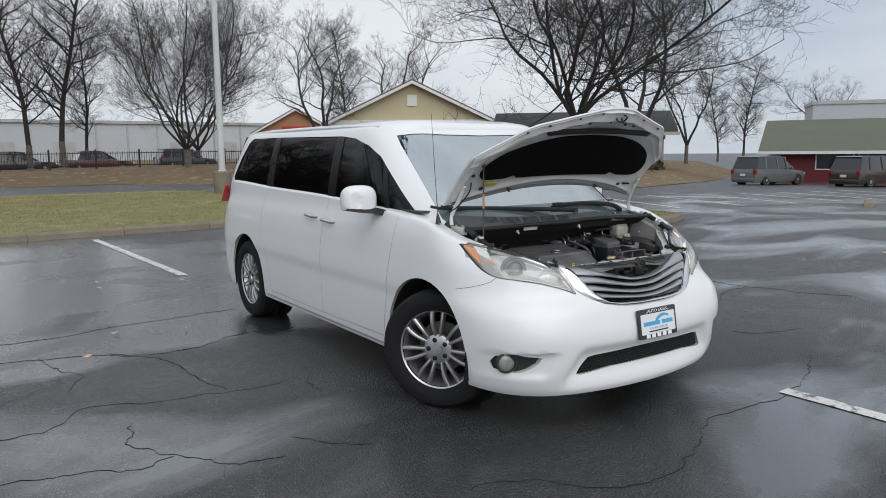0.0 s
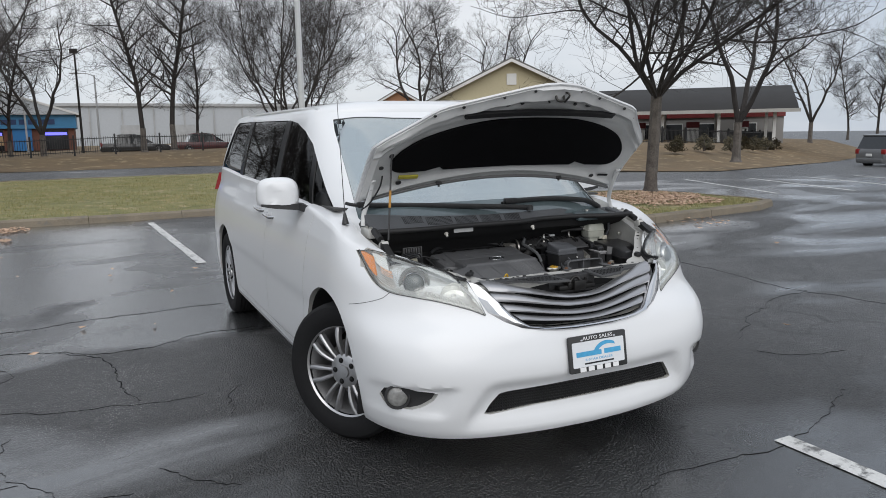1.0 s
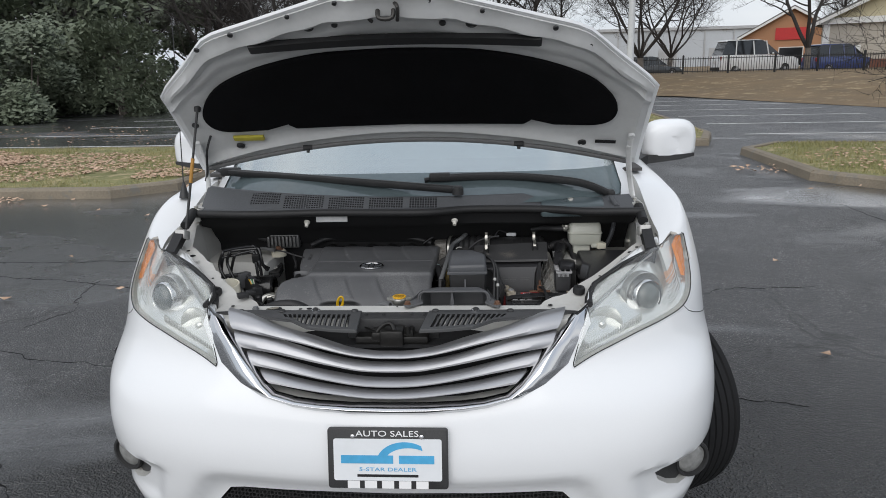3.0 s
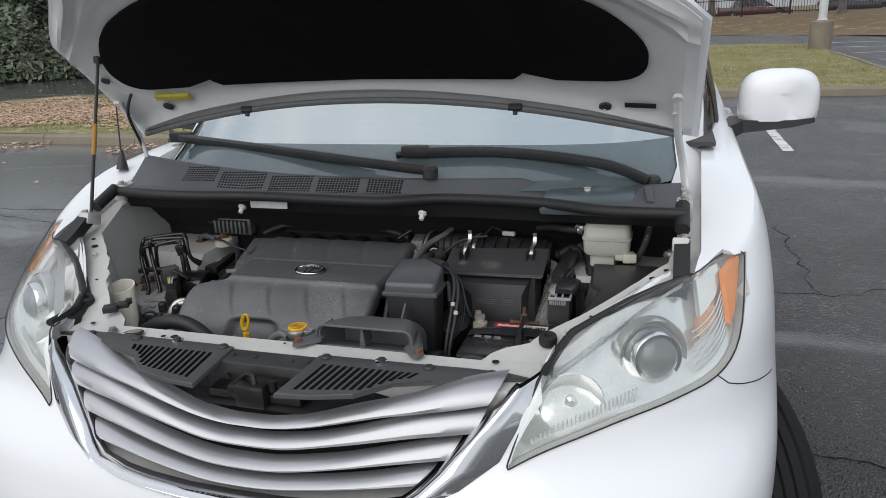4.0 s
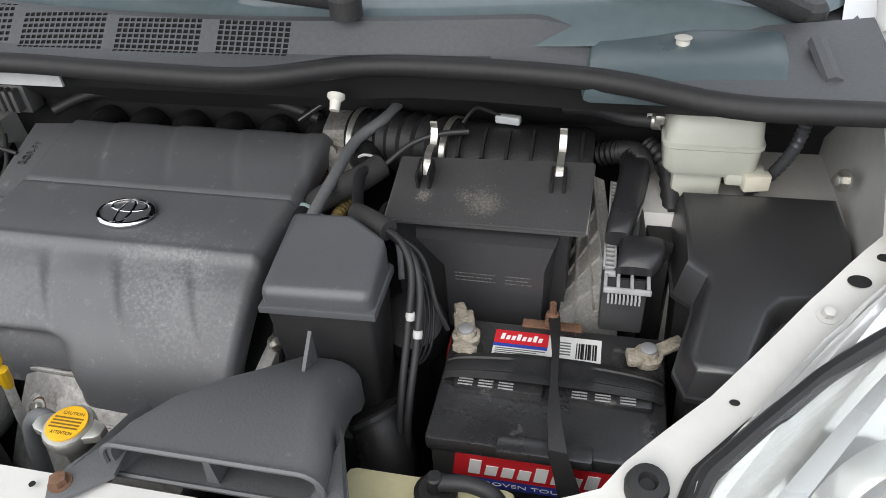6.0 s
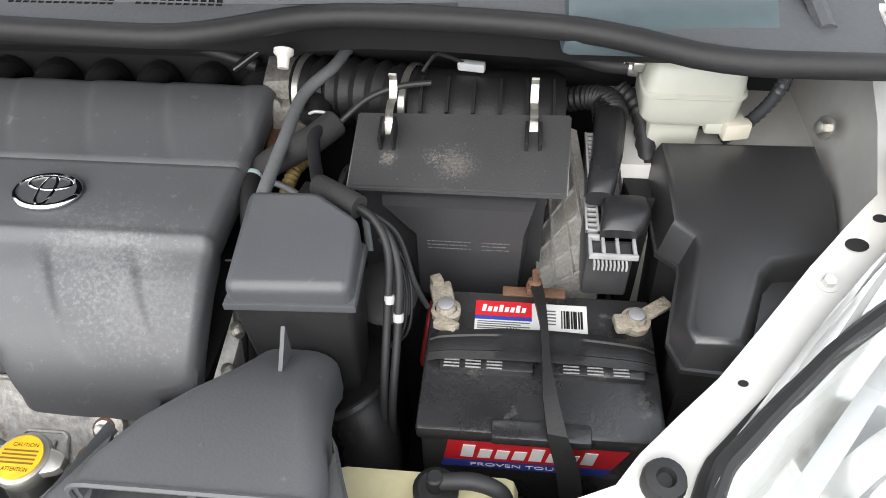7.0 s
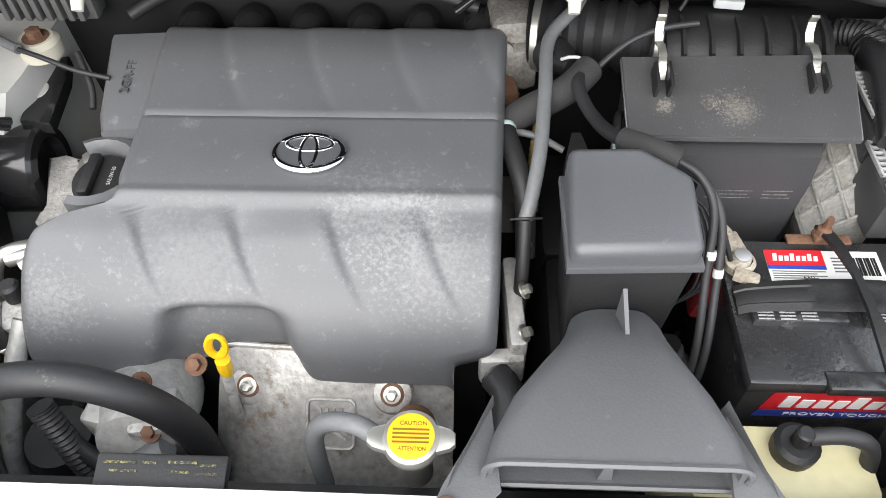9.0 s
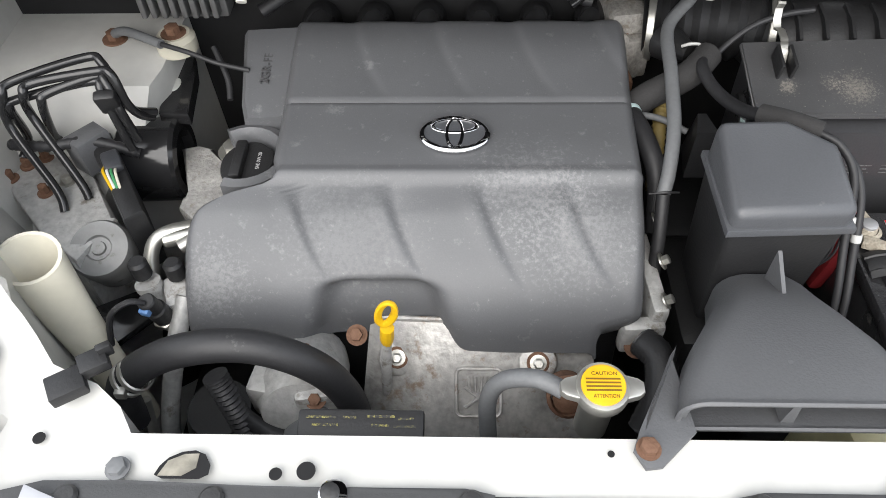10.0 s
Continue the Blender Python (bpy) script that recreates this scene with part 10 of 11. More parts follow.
def leafy(name, seed, rx, ry, rz, count, size, material, label, where, group):
    """An evergreen shrub: short stems in a crown of many small leaves set in uneven clumps."""
    rnd = random.Random(seed)
    ob = thing(name, (0, 0, 0), label, "shrub", group)
    stems = bmesh.new()
    clumps = []
    for k in range(26):
        a, e = rnd.uniform(0, 6.28), rnd.uniform(0.05, 1.0)
        r = math.sqrt(1 - min(0.99, (e * 0.9) ** 2)) * rnd.uniform(0.45, 0.95)
        c = Vector((math.cos(a) * r * rx, math.sin(a) * r * ry, e * rz))
        clumps.append((c, rnd.uniform(0.22, 0.42) * min(rx, rz)))
        if k % 3 == 0:
            tube(stems, [(rnd.uniform(-0.1, 0.1) * rx, rnd.uniform(-0.1, 0.1) * ry, 0), c * 0.5 + Vector((0, 0, 0.1)), c], (0.05, 0.012), 5, 2, caps=False)
    part("stem", stems, BARK, ob)
    verts, faces = [], []
    for k in range(count):
        c, r = clumps[rnd.randrange(len(clumps))]
        d = Vector((rnd.gauss(0, 1), rnd.gauss(0, 1), rnd.gauss(0, 0.8))).normalized() * r * rnd.uniform(0.55, 1.05)
        p = c + d
        if p.z < 0.02:
            continue
        u = Vector((rnd.gauss(0, 1), rnd.gauss(0, 1), rnd.gauss(0, 0.6))).normalized()
        w = u.orthogonal().normalized()
        s, i = size * rnd.uniform(0.6, 1.4), len(verts)
        verts += [p - u * s, p - w * s * 0.45, p + u * s, p + w * s * 0.45]
        faces.append((i, i + 1, i + 2, i + 3))
    me = bpy.data.meshes.new("crown")
    me.from_pydata([tuple(q) for q in verts], [], faces)
    me.materials.append(material)
    part("crown", me, None, ob)
    ob.matrix_basis = where
    return ob


bush = leafy("evergreen_shrub", 3, 1.9, 1.7, 3.0, 7000, 0.10, NEEDLE, "dense dark evergreen shrub at the edge of the car park", pose(-18.5, 20.5, 0.0), "evergreen shrubs")
for x, y, turn, size in ((-16.2, 22.8, 70, 1.0), (-20.8, 18.5, 150, 1.15), (-14.2, 25.5, 210, 1.05), (-22.5, 21, 20, 1.5), (-19, 24.5, 300, 1.6), (-16, 28, 110, 1.7), (-24, 17, 250, 1.3), (-26, 24, 45, 1.9), (-21, 29, 180, 2.0), (-27, 14, 330, 1.4)):
    copy_thing(bush, pose(x, y, 0, 0, 0, turn)).scale = (size, size, size)
low_bush = leafy("low_shrub", 8, 0.55, 0.5, 0.7, 1500, 0.05, surface("brown_shrub", (0.10, 0.075, 0.045), 0.9, var=0.3, scale=3, alt=(0.06, 0.06, 0.035), bump=0), "low clipped brown shrub on the leafy bank", pose(29.0, 25.0, 0.3), "low shrubs")
for x, y, z in ((31.5, 26.6, 0.3), (34, 28.0, 0.2), (37, 29.5, 0.1), (26.5, 24.5, 0.4), (24.2, 24.2, 0.4), (40, 31.5, 0.0)):
    copy_thing(low_bush, pose(x, y, z, 0, 0, x * 40))
conifer = leafy("dark_conifer", 14, 2.6, 2.6, 9.0, 9000, 0.20, NEEDLE, "tall dark evergreen tree in the woods", pose(-30, 30, 0), "dark conifers")
for x, y, turn, size in ((-34, 24, 40, 1.1), (-27, 36, 80, 1.0), (-38, 33, 130, 1.2), (-24, 41, 200, 0.9), (-33, 40, 260, 1.15), (-40, 45, 310, 1.2), (-29, 48, 20, 1.0), (-22, 52, 75, 1.0), (-36, 16, 160, 1.1), (-44, 26, 10, 1.3)):
    copy_thing(conifer, pose(x, y, 0, 0, 0, turn)).scale = (size, size, size)
for x, y, turn, size, src in ((-24.5, 31, 10, 0.9, slim_tree), (-21, 38, 90, 1.0, slim_tree), (-28, 43, 170, 1.05, slim_tree), (-26, 54, 250, 1.1, slim_tree), (-32, 52, 330, 1.1, slim_tree), (-19, 57, 40, 1.0, slim_tree), (-15, 60, 140, 0.9, slim_tree), (-30, 20, 60, 0.9, slim_tree), (-12, 56, 200, 0.8, slim_tree), (-23, 62, 15, 1.2, slim_tree), (-27, 66, 95, 1.3, many_tree), (-20, 67, 190, 1.2, wide_tree), (-33, 60, 280, 1.3, many_tree), (-38, 55, 35, 1.3, slim_tree), (-17, 70, 120, 1.2, slim_tree), (-30, 72, 240, 1.4, wide_tree), (-36, 68, 310, 1.4, many_tree), (-42, 62, 60, 1.4, slim_tree), (-24, 78, 130, 1.4, many_tree), (-45, 50, 20, 1.3, many_tree), (-34, 46, 75, 1.1, wide_tree)):
    copy_thing(src, pose(x, y, 0.1, 0, 0, turn)).scale = (size, size, size)

# ---- iron fence on the bank ----
fence = thing("iron_fence", (0, 45, 0.6), "black iron picket fence along the top of the bank", "fence")
FENCE_LINE = [(-52, 42.5, 0.1), (-30, 42.5, 0.15), (-16, 41.5, 0.2), (-0.6, 44.5, 0.66), (7, 45, 0.72), (17, 42.5, 0.78), (24, 36, 0.75), (31, 32.5, 0.6), (38, 33.6, 0.4), (52, 41, 0.15)]
pickets, rails = bmesh.new(), bmesh.new()
for a, b in zip(FENCE_LINE, FENCE_LINE[1:]):
    a, b = Vector(a), Vector(b)
    n = max(1, round((b - a).length / 2.4))
    d = (b - a).normalized()
    for k in range(n):
        p, q = a.lerp(b, k / n), a.lerp(b, (k + 1) / n)
        bm = bmesh.new()
        box(bm, p.x - 0.05, p.x + 0.05, p.y - 0.05, p.y + 0.05, p.z - 0.15, p.z + 1.08)
        lathe(bm, [(0.045, 0), (0.03, 0.03), (0.005, 0.05)], pose(p.x, p.y, p.z + 1.08), 6)
        part("fence_post", bm, IRON, fence)
        for h in (0.14, 0.88):
            tube(rails, [p + Vector((0, 0, h)), q + Vector((0, 0, h))], 0.03, 4, 1)
        m = 18
        for i in range(1, m):
            w = p.lerp(q, i / m)
            tube(pickets, [w + Vector((0, 0, 0.04)), w + Vector((0, 0, 0.98))], 0.017, 4, 1)
part("fence_rail", rails, IRON, fence)
tagged(part("iron_infill", pickets, IRON, fence), kind="stuff")

# ---- poles ----
WHITE_POLE = surface("white_pole_paint", (0.62, 0.63, 0.64), 0.5, var=0.08, scale=0.8, fine=12, bump=0.02, spots=0.1, patch=(0.4, 0.39, 0.36))
pole = thing("light_pole", (4.7, 21.5, 0), "white car park light pole on a concrete base", "light pole")
bm = bmesh.new()
lathe(bm, [(0.30, -0.1), (0.30, 0.86), (0.27, 0.90)], pose(4.7, 21.5, 0), 20)
part("concrete_base", bm, CONCRETE, pole, "round concrete base")
bm = bmesh.new()
lathe(bm, [(0.14, 0.89), (0.14, 0.92), (0.115, 0.94), (0.112, 1.1), (0.075, 9.6)], pose(4.7, 21.5, 0), 18)
part("shaft", bm, WHITE_POLE, pole)
for s in (1, -1):
    bm = bmesh.new()
    tube(bm, [(4.7, 21.5, 9.5), (4.7 + 0.5 * s, 21.5, 9.62)], 0.035, 8, 1)
    crate(bm, pose(4.7 + 0.8 * s, 21.5, 9.55), 0.6, 0.35, 0.14, 0.03)
    part("lamp_head", bm, WHITE_POLE, pole)
for x, y, z0, h, head in ((-2.4, 52.7, 0.5, 6.7, "box"), (-6.8, 69, 0.5, 7.6, "arm"), (-1.2, 62, 0.5, 6.0, "arm")):
    post = thing("lamp_post", (x, y, z0), "dark lamp post with a flat box lantern" if head == "box" else "tall lamp post with a curved arm", "street lamp", "lamp posts")
    bm = bmesh.new()
    lathe(bm, [(0.09, -0.3), (0.085, 0.2), (0.06, h)], pose(x, y, z0), 10)
    part("shaft", bm, DARK_METAL if head == "box" else GALV, post)
    bm = bmesh.new()
    if head == "box":
        crate(bm, pose(x - 0.05, y, z0 + h), 0.5, 0.4, 0.3, 0.03)
    else:
        tube(bm, [(x, y, z0 + h - 0.1), (x - 0.5, y, z0 + h + 0.1), (x - 1.2, y, z0 + h + 0.12)], 0.035, 8, 4)
        crate(bm, pose(x - 1.5, y, z0 + h + 0.06), 0.6, 0.22, 0.1, 0.03)
    part("lantern", bm, DARK_METAL if head == "box" else GALV, post)

# ---- buildings ----
def quad_box(bm, m, x0, x1, y0, y1, z0, z1):
    box(bm, x0, x1, y0, y1, z0, z1, m=m)


def wall_box(name, m, dims, material, parent, label=""):
    bm = bmesh.new()
    quad_box(bm, m, *dims)
    return part(name, bm, material, parent, label)


def gable(name, m, w, d, z0, eave, apex, wall_mt, roof_mt, label, category, over=0.5, brick=0.0):
    """A gabled building, its gable to local -y, its middle front foot at the pose m."""
    ob = thing(name, m.translation, label, category)
    bm = bmesh.new()
    front = [(-w / 2, z0), (w / 2, z0), (w / 2, eave), (0, apex), (-w / 2, eave)]
    a = [bm.verts.new(m @ Vector((x, 0, z))) for x, z in front]
    b = [bm.verts.new(m @ Vector((x, d, z))) for x, z in front]
    bm.faces.new(a)
    bm.faces.new(b[::-1])
    for k in range(5):
        bm.faces.new((a[k], b[k], b[(k + 1) % 5], a[(k + 1) % 5]))
    part("wall", bm, wall_mt, ob)
    slope = (apex - eave) / (w / 2)
    for s in (1, -1):
        bm = bmesh.new()
        ring = [(0, apex + 0.03), (s * (w / 2 + over), eave - slope * over + 0.03), (s * (w / 2 + over), eave - slope * over + 0.20), (0, apex + 0.22)]
        loft(bm, [[m @ Vector((x, y, z)) for x, z in ring] for y in (-over, d + over)])
        part("roof", bm, roof_mt, ob)
        bm = bmesh.new()
        rake = [(0, apex - 0.16), (s * (w / 2 + over), eave - slope * over - 0.16), (s * (w / 2 + over), eave - slope * over + 0.08), (0, apex + 0.08)]
        loft(bm, [[m @ Vector((x, y, z)) for x, z in rake] for y in (-over - 0.05, -over + 0.003)])
        part("rake_board", bm, WHITE_TRIM, ob)
    return ob


def window(parent, m, x, z, w, h, y=-0.06):
    frame_ob = wall_box("window", m, (x - w / 2 - 0.08, x + w / 2 + 0.08, y, y + 0.05, z - 0.08, z + h + 0.08), WHITE_TRIM, parent)
    wall_box("pane", m, (x - w / 2, x + w / 2, y - 0.012, y + 0.004, z, z + h), DARK_GLASS, frame_ob)
    return frame_ob


hm2 = Matrix.Translation((29.5, 48.5, 0)) @ pose(0, 0, 0, 0, 0, -30.7)
cream = gable("cream_building", hm2, 13.7, 22, 0.2, 4.0, 7.25, SIDING, ROOF_GREY, "cream gabled building with grey shingle roof and brick base", "building", over=0.7)
wall_box("frieze", hm2, (-7.2, 7.2, -0.35, 0.0, 3.75, 4.15), WHITE_TRIM, cream)
wall_box("brick_base", hm2, (-6.95, 6.95, -0.10, 0.0, 0.2, 1.35), BRICK_FAR, cream, "brown brick base")
wall_box("lower_wall", hm2, (-6.9, 6.9, -0.05, 0.0, 1.35, 3.75), surface("beige_render", (0.46, 0.42, 0.36), 0.85, var=0.05, scale=0.5, bump=0.05), cream)
for x in (-6.6, 6.6):
    wall_box("corner_board", hm2, (x - 0.2, x + 0.2, -0.14, 0.0, 0.25, 3.75), WHITE_TRIM, cream)
door_w = wall_box("door", hm2, (-5.4, -4.4, -0.13, 0, 0.3, 2.3), WHITE_TRIM, cream, "white service door")
wall_box("door", hm2, (3.3, 4.1, -0.13, 0, 0.3, 2.1), WHITE_TRIM, cream)
wall_box("gable_vent", hm2, (-0.4, 0.4, -0.08, 0, 5.3, 6.2), WHITE_TRIM, cream)
skip_bin = thing("waste_bin", hm2 @ Vector((1.0, -1.5, 0.3)), "blue waste container beside the cream building", "container")
bm = bmesh.new()
crate(bm, hm2 @ pose(1.0, -1.5, 0.3), 1.9, 1.2, 1.0, 0.06, 1.08)
part("bin_body", bm, surface("dark_blue_steel", (0.02, 0.035, 0.10), 0.6, var=0.2, scale=2, bump=0.05), skip_bin)
bm = bmesh.new()
crate(bm, hm2 @ pose(1.0, -1.5, 1.31, 6), 2.05, 1.35, 0.08, 0.03)
part("bin_lid", bm, DARK_METAL, skip_bin)

# petrol station
station = thing("station_canopy", (40.5, 39, 0.3), "dark flat canopy of a petrol station on white posts", "canopy")
sm = Matrix.Translation((38.2, 37.4, 0)) @ pose(0, 0, 0, 0, 0, -44.4)
bm = bmesh.new()
loft(bm, [[sm @ Vector((x, y, z)) for y, z in ((-0.4, 2.75), (9, 3.0), (8.2, 4.3), (4.5, 4.7), (0.3, 3.2))] for x in (-7.2, 7.2)])
part("roof", bm, DARK_METAL, station, "dark hipped canopy roof")
wall_box("fascia", sm, (-7.3, 7.3, -0.5, -0.38, 2.6, 2.85), surface("pale_fascia", (0.42, 0.41, 0.38), 0.6, bump=0.02), station)
for x in (-5.8, -2, 2, 5.8):
    for y in (1.0, 7.0):
        wall_box("post", sm, (x - 0.11, x + 0.11, y - 0.11, y + 0.11, -0.3, 3.0), WHITE_TRIM, station)
shop = thing("station_shop", sm @ Vector((1, 12, 0)), "red and white shop behind the canopy", "building")
wall_box("wall", sm, (-6, 7.5, 10.5, 17, -0.3, 3.0), surface("shop_white", (0.30, 0.29, 0.28), 0.7, var=0.06, scale=0.4, bump=0.03), shop)
wall_box("sign_band", sm, (-6.1, 7.6, 10.35, 10.5, 2.45, 2.8), surface("shop_red", (0.20, 0.03, 0.03), 0.5, bump=0.02), shop)
for x in (-4, -1.5, 1.5, 4.5):
    window(shop, sm @ Matrix.Translation((0, 10.5, 0)), x, 0.4, 1.7, 1.5)
for x in (-3.9, 0.2, 3.8):
    pump = thing("fuel_pump", sm @ Vector((x, 4, 0)), "red and white fuel pump under the canopy", "fuel pump", "fuel pumps")
    bm = bmesh.new()
    crate(bm, sm @ pose(x, 4, -0.1), 0.9, 0.55, 1.7, 0.05)
    part("pump_body", bm, WHITE_TRIM, pump)
    bm = bmesh.new()
    crate(bm, sm @ pose(x, 4, 1.6), 1.0, 0.6, 0.45, 0.04)
    part("pump_head", bm, RED_WALL, pump)

# red restaurant
rm = Matrix.Translation((44.6, 17.2, -0.9)) @ pose(0, 0, 0, 0, 0, -62.5)
rest = thing("red_restaurant", (44.6, 17.2, -0.9), "dark red restaurant with an olive shingle roof", "building")
wall_box("wall", rm, (-7.2, 14, 0, 11, 0, 2.15), RED_WALL, rest)
bm = bmesh.new()
loft(bm, [[rm @ Vector((x, y, z)) for y, z in ((-0.7, 2.05), (5.5, 4.2), (11.7, 2.05), (11.7, 2.22), (5.5, 4.4), (-0.7, 2.25))] for x in (-7.8, 14.6)])
part("roof", bm, ROOF_GREEN, rest, "olive shingle roof")
wall_box("gutter", rm, (-7.8, 14.6, -0.82, -0.69, 2.05, 2.24), WHITE_TRIM, rest)
wall_box("sill_band", rm, (-7.25, 14.05, -0.05, 0.0, 0.0, 0.25), BRICK_FAR, rest)
for k in range(7):
    window(rest, rm, -3.4 + 2.35 * k, 1.12, 2.0, 0.92)
wall_box("corner_board", rm, (-7.26, -7.1, -0.07, 0.02, 0.25, 2.1), WHITE_TRIM, rest)
hut = thing("grey_hut", (62, 27, -1), "pale grey box building beyond the restaurant", "building")
wall_box("wall", Matrix.Translation((63, 27, -1)) @ pose(0, 0, 0, 0, 0, -55), (-5, 5, 0, 6, 0, 6.3), METAL_WALL, hut)
wall_box("parapet", Matrix.Translation((63, 27, -1)) @ pose(0, 0, 0, 0, 0, -55), (-5.1, 5.1, -0.1, 6.1, 6.3, 6.6), GALV, hut)

# car wash
wm = Matrix.Translation((-8.45, 71.5, 0.5))
wash = thing("car_wash", (-8.45, 71.5, 0.5), "brick car wash with a blue sign band", "building")
wall_box("wall", wm, (-5.3, 5.3, 0, 9, 0, 2.0), BRICK_FAR, wash)
wall_box("sign_band", wm, (-5.5, 5.5, -0.3, 9.2, 1.95, 3.15), BLUE_BAND, wash, "blue sign band")
for x0, x1 in ((-1.9, -1.2), (-1.1, -0.5), (-0.4, 0.1), (0.2, 0.8), (1.0, 1.5), (1.7, 2.4), (2.6, 3.1), (3.2, 3.8)):
    wall_box("name_bar", wm, (x0, x1, -0.33, -0.302, 2.3, 2.75), surface("sign_ink", (0.02, 0.05, 0.14), 0.5, bump=0) if x0 < -1.8 else bpy.data.materials["sign_ink"], wash)
bm = bmesh.new()
loft(bm, [[wm @ Vector((x, y, z)) for x, z in ((-5.9, 3.16), (0, 5.1), (5.9, 3.16))] for y in (-0.6, 9.8)])
part("roof", bm, ROOF_GREY, wash)
for s in (1, -1):
    bm = bmesh.new()
    loft(bm, [[wm @ Vector((x, y, z)) for x, z in ((0, 5.0), (s * 5.9, 3.06), (s * 5.9, 3.25), (0, 5.2))] for y in (-0.72, -0.605)])
    part("rake_board", bm, WHITE_TRIM, wash)
bm = bmesh.new()
loft(bm, [[wm @ Vector((x, y, z)) for x, z in ((-5.6, 3.17), (5.6, 3.17), (0, 5.0))] for y in (-0.66, -0.61)])
part("gable_board", bm, METAL_WALL, wash)
wall_box("blue_panel", wm, (0.4, 1.9, -0.14, -0.004, 0.0, 1.95), BLUE_PANEL, wash, "bright blue panel")
BLUE_LIGHT = glow("blue_led", (0.10, 0.10, 1.0), 2.5)
# flat near-black panels on the wall paint the shade inside the wash bays
for x0, x1 in ((-4.6, -2.9), (-1.6, -0.3), (2.6, 4.8)):
    wall_box("bay_opening", wm, (x0, x1, -0.05, -0.004, 0.05, 1.85), DARK_GLASS, wash, "dark wash bay opening")
    wall_box("blue_light", wm, (x0 + 0.1, x1 - 0.1, -0.08, -0.054, 1.35, 1.60), BLUE_LIGHT, wash, "blue light strip")
wall_box("window", wm, (-0.9, -0.35, -0.09, -0.055, 0.5, 1.3), surface("poster_tan", (0.45, 0.30, 0.16), 0.6, bump=0), wash)

# long pale warehouse and the tan shop
ware = thing("warehouse", (16, 106, 0.5), "long pale sheet-metal warehouse in the distance", "building")
wall_box("wall", Matrix.Identity(4), (-6, 40, 105, 140, 0, 5.9), METAL_WALL, ware)
wall_box("eave_trim", Matrix.Identity(4), (-6.2, 40.2, 104.7, 105, 5.7, 6.1), GALV, ware)
for k in range(12):
    wall_box("wall_rib", Matrix.Identity(4), (-5.8 + 4.0 * k, -5.6 + 4.0 * k, 104.85, 105.0, 0.2, 5.7), GALV, ware)
for x in (2, 9, 24, 31):
    wall_box("dock_door", Matrix.Identity(4), (x, x + 2.6, 104.9, 105.0, 0.6, 3.2), GALV, ware)
tan = gable("tan_shop", Matrix.Translation((31.5, 77.5, 0)) @ pose(0, 0, 0, 0, 0, -20), 9.5, 14, 0.3, 3.9, 6.6, surface("tan_render", (0.42, 0.22, 0.12), 0.8, var=0.08, scale=0.4, bump=0.05), ROOF_GREY, "tan gabled shop with a red sign", "building")
wall_box("sign", Matrix.Translation((31.5, 77.5, 0)) @ pose(0, 0, 0, 0, 0, -20), (-1.6, 1.6, -0.12, 0, 3.4, 4.6), surface("sign_red", (0.55, 0.03, 0.03), 0.5, bump=0), tan, "red sign")
for x in (-3.5, 0, 3.5):
    window(tan, Matrix.Translation((31.5, 77.5, 0)) @ pose(0, 0, 0, 0, 0, -20), x, 0.8, 2.2, 1.8)
red_fence = thing("panel_fence", (-18, 54.5, 0), "rust-red board fence beside the woods", "fence")
for k in range(22):
    x = -22.5 + 0.33 * k
    wall_box("board", Matrix.Identity(4), (x, x + 0.31, 54.45 + 0.02 * (k % 2), 54.5 + 0.02 * (k % 2), -0.2, 1.85 + 0.03 * (k % 3)), PANEL_RED, red_fence)
lime = thing("sign_stand", (-13.3, 47.4, 0.2), "lime-green sign stand behind the iron fence", "sign")
LIME = surface("lime_board", (0.42, 0.62, 0.03), 0.6, var=0.1, scale=3, bump=0.02)
bm = bmesh.new()
box(bm, -13.65, -12.95, 47.36, 47.42, 0.75, 1.6, 0.04)
part("board", bm, LIME, lime)
for x in (-13.5, -13.1):
    bm = bmesh.new()
    tube(bm, [(x, 47.4, 0.1), (x, 47.4, 0.8)], 0.03, 6, 1)
    part("leg", bm, IRON, lime)
block = solo("wheel_stop", bmesh.new(), CONCRETE, "weathered concrete wheel stop on the asphalt", "wheel stop")
bm = bmesh.new()
crate(bm, pose(18.6, 6.7, -0.17, 0, 0, 25), 1.8, 0.28, 0.15, 0.03, 0.85)
block.data = mesh_of(bm, "wheel_stop", CONCRETE)

# ---- parked vehicles ----
CAR_TYRE = surface("far_tyre", (0.018, 0.018, 0.019), 0.8, bump=0)
CAR_RIM = surface("far_rim", (0.42, 0.42, 0.43), 0.4, metal=0.6, bump=0)
CAR_GLASS = surface("car_glass", (0.02, 0.023, 0.026), 0.08, bump=0, coat=0.5)
RED_LAMP = surface("car_tail_lamp", (0.30, 0.015, 0.015), 0.3, bump=0)


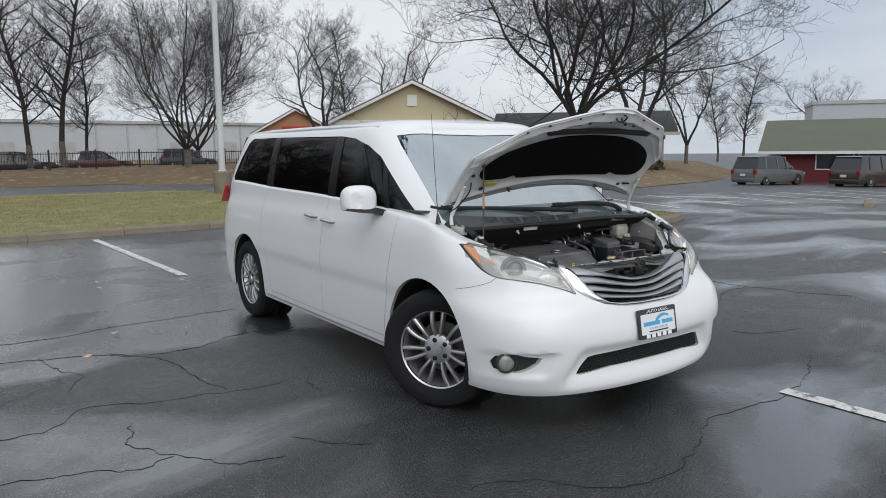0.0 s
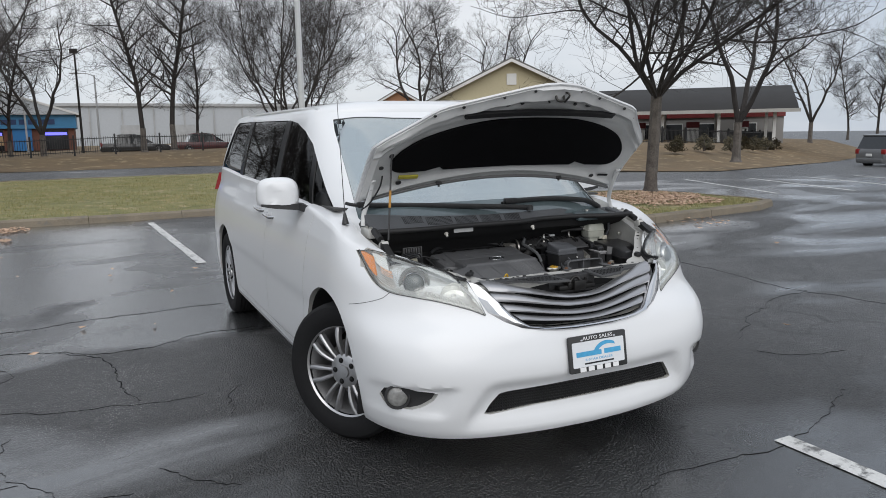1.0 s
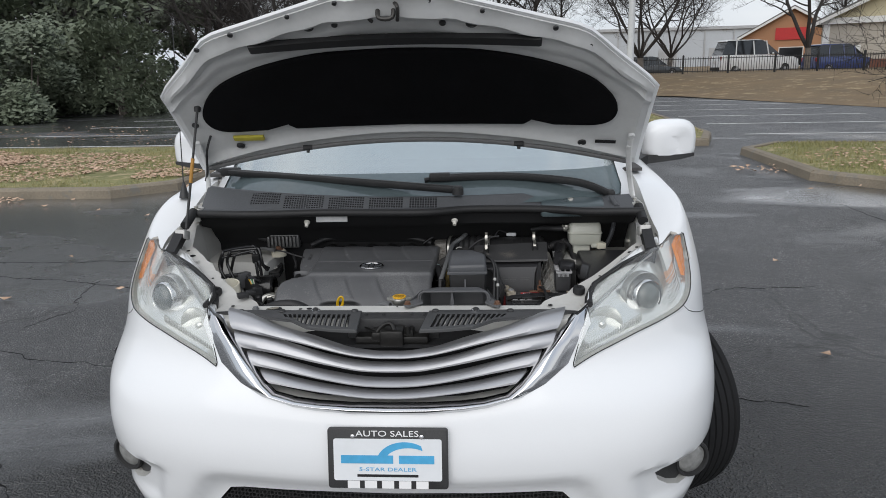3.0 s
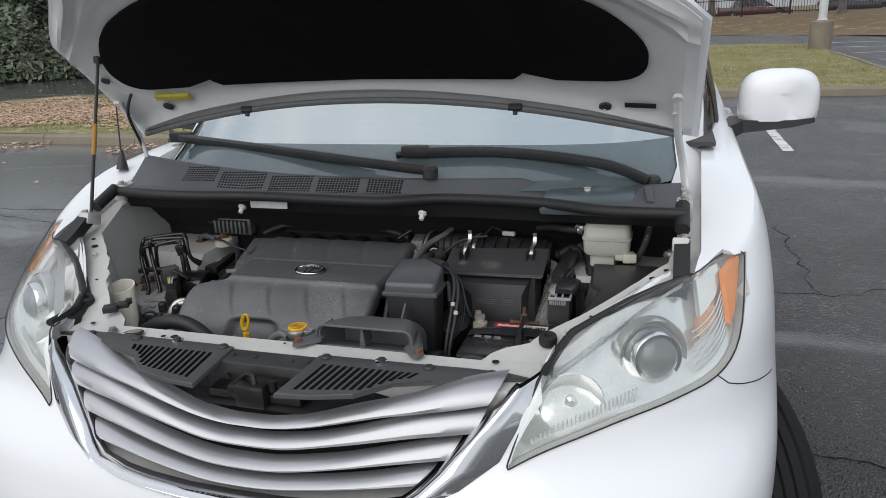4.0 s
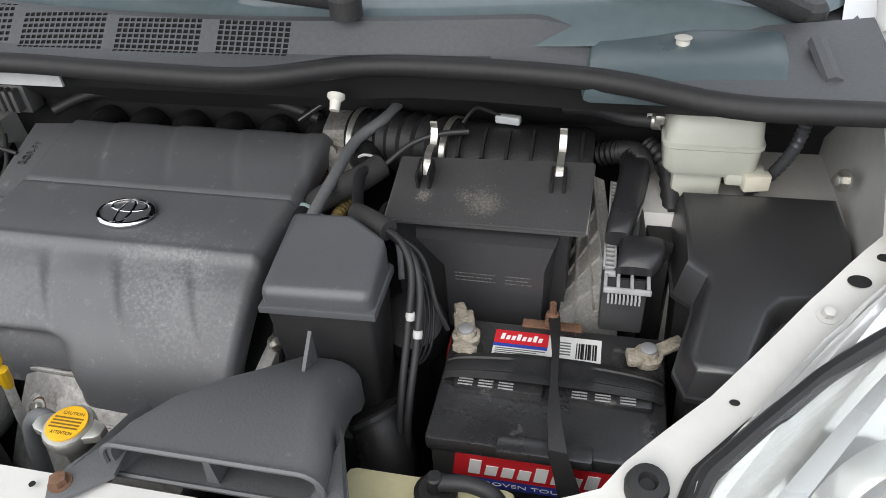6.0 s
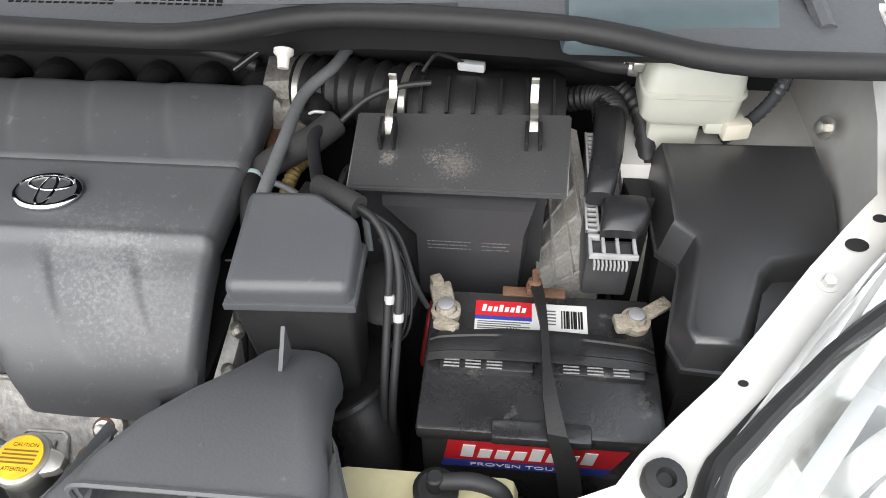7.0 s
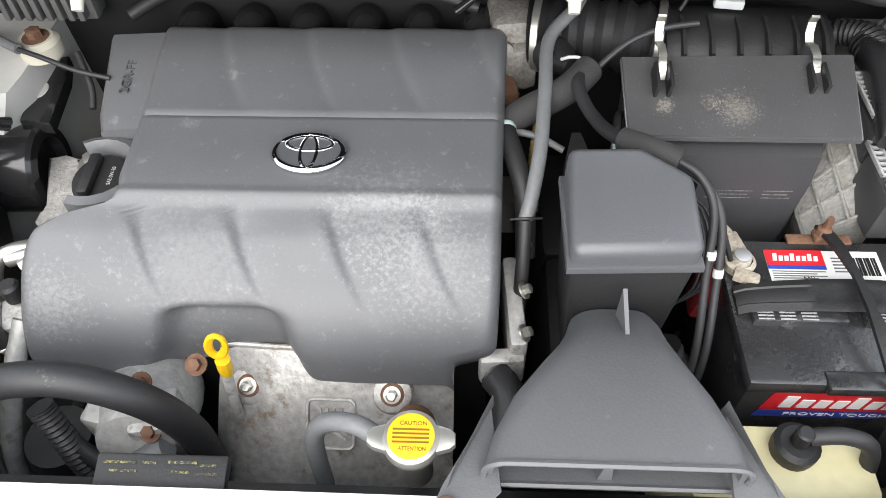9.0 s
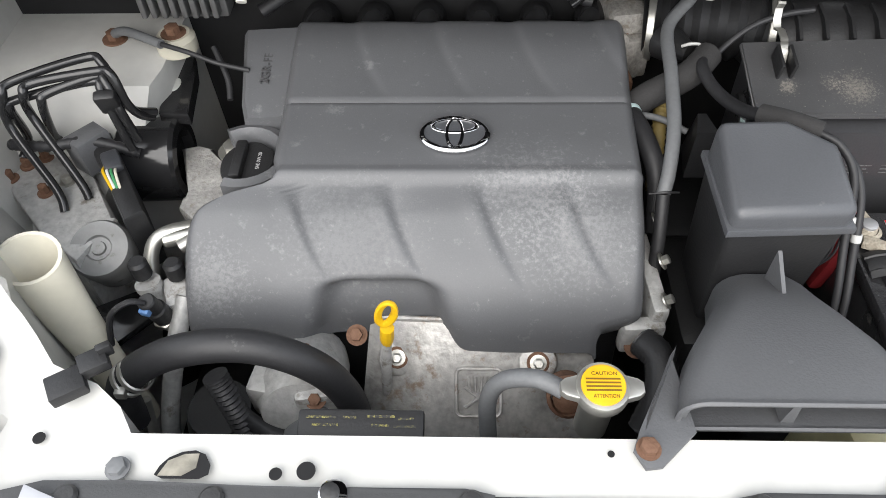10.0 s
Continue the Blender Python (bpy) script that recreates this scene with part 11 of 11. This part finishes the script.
def car(m, colour, label, length=4.6, width=1.82, height=1.72, tall=True):
    """A parked car, nose to local +y, at its middle on the ground."""
    ob = thing("parked_car", m.translation, label, "car", "parked cars")
    paint = surface("car_paint_" + label.split()[0], colour, 0.35, var=0.03, scale=0.8, coat=0.7, bump=0)
    h, L, w = height, length, width / 2
    belt = h * 0.56

    def section(y, top, wide, low=0.22):
        return [m @ Vector((s * x, y, z)) for s, x, z in ((-1, wide * 0.92, low), (-1, wide, low + 0.15), (-1, wide, top * 0.75), (-1, wide * 0.95, top), (1, wide * 0.95, top), (1, wide, top * 0.75), (1, wide, low + 0.15), (1, wide * 0.92, low))]
    bm = bmesh.new()
    loft(bm, [section(y * L, t, w * k) for y, t, k in ((-0.5, belt * 0.85, 0.90), (-0.485, belt, 0.97), (-0.3, belt, 1.0), (0.1, belt * 0.98, 1.0), (0.24, belt * 0.93, 1.0), (0.42, belt * 0.85, 0.96), (0.485, belt * 0.72, 0.88), (0.5, belt * 0.55, 0.82))])
    body_c = part("body", bm, paint, ob)
    back = -0.47 if tall else -0.30
    bm = bmesh.new()
    loft(bm, [[m @ Vector((s * x, y * L, z)) for s, x in ((-1, w * k), (1, w * k))] + [m @ Vector((s * x, y2 * L, z2)) for s, x, y2, z2 in ((1, w * k * 0.84, yt, zt), (-1, w * k * 0.84, yt, zt))] for y, z, k, yt, zt in ((back - 0.01, belt, 0.93, back + 0.05, h * 0.97), (back + 0.06, belt, 0.94, back + 0.09, h * 0.985), (0.0, belt, 0.95, 0.0, h * 0.985), (0.16, belt, 0.94, 0.03, h * 0.97), (0.25, belt * 0.97, 0.92, 0.06, h * 0.94))])
    part("glasshouse", bm, CAR_GLASS, ob, "dark windows")
    bm = bmesh.new()
    loft(bm, [[m @ Vector((x * w, y * L, z)) for x, z in ((-0.80, zt - 0.05), (-0.78, zt), (0.78, zt), (0.80, zt - 0.05))] for y, zt in ((back + 0.035, h * 0.975), (back + 0.08, h), (-0.02, h), (0.06, h * 0.955))])
    part("roof", bm, paint, ob)
    for y in (back + 0.16, -0.08, 0.10):
        for s in (1, -1):
            bm = bmesh.new()
            tube(bm, [m @ Vector((s * w * 0.95, (y + 0.0) * L, belt)), m @ Vector((s * w * 0.81, (y * 0.9 - 0.02) * L, h * 0.96))], 0.045, 6, 1)
            part("pillar", bm, paint, ob)
    for y in (-0.30, 0.31):
        for s in (1, -1):
            wm2 = m @ pose(s * (w - 0.11), y * L, 0.335, 0, 90 * s, 0)
            bm = bmesh.new()
            lathe(bm, [(0.2, -0.1), (0.335, -0.1), (0.335, 0.1), (0.21, 0.11)], wm2, 22)
            tyre = part("wheel", bm, CAR_TYRE, ob)
            bm = bmesh.new()
            lathe(bm, [(0.21, 0.08), (0.21, 0.115), (0.17, 0.10), (0.05, 0.118)], wm2, 14)
            part("rim", bm, CAR_RIM, tyre)
    for s in (1, -1):
        bm = bmesh.new()
        crate(bm, m @ pose(s * w * 0.84, -0.488 * L, belt * 0.72), 0.22, 0.12, 0.26, 0.02)
        part("tail_lamp", bm, RED_LAMP, ob)
        bm = bmesh.new()
        crate(bm, m @ pose(s * w * 0.7, 0.478 * L, belt * 0.6), 0.32, 0.14, 0.14, 0.02)
        part("headlight", bm, REFLECTOR, ob)
        bm = bmesh.new()
        crate(bm, m @ pose(s * (w + 0.09), 0.14 * L, belt * 0.99), 0.18, 0.1, 0.13, 0.03)
        part("mirror", bm, paint, ob)
    for y in (-0.495, 0.47):
        bm = bmesh.new()
        crate(bm, m @ pose(0, y * L, 0.26), width * 0.86, 0.14, 0.22, 0.05)
        part("bumper", bm, paint if colour[0] < 0.2 else DARK_METAL, ob)
    bm = bmesh.new()
    crate(bm, m @ pose(0, -0.51 * L, belt * 0.6), 0.36, 0.02, 0.14, 0.004)
    part("plate_bar", bm, WHITE_TRIM, ob)
    return ob


car(pose(36.8, 20.8, -0.62, 0, 0, -96), (0.13, 0.135, 0.14), "grey sport utility car parked by the restaurant", 4.5, 1.8, 1.72)
car(pose(40.0, 16.6, -0.68, 0, 0, -96), (0.035, 0.025, 0.022), "dark brown pickup-like car parked by the restaurant", 5.0, 1.9, 1.75)
car(pose(5.8, 52.5, 0.35, 0, 0, -88), (0.10, 0.02, 0.022), "maroon saloon parked behind the iron fence", 4.6, 1.8, 1.42, False)
car(pose(1.0, 52.8, 0.35, 0, 0, -90), (0.03, 0.03, 0.032), "black saloon parked behind the iron fence", 4.6, 1.8, 1.40, False)
car(pose(12.0, 53.0, 0.4, 0, 0, -86), (0.04, 0.045, 0.05), "charcoal hatchback parked behind the iron fence", 4.3, 1.8, 1.5)
car(pose(-11.2, 62.5, 0.45, 0, 0, 160), (0.62, 0.62, 0.62), "white car waiting at the car wash", 4.6, 1.8, 1.5, False)
car(pose(18.9, 51.5, 0.55, 0, 0, -85), (0.66, 0.66, 0.66), "white delivery van behind the iron fence", 5.6, 2.0, 2.3)
car(pose(24.6, 51.0, 0.5, 0, 0, -80), (0.03, 0.05, 0.16), "blue van behind the iron fence", 4.8, 1.9, 1.9)
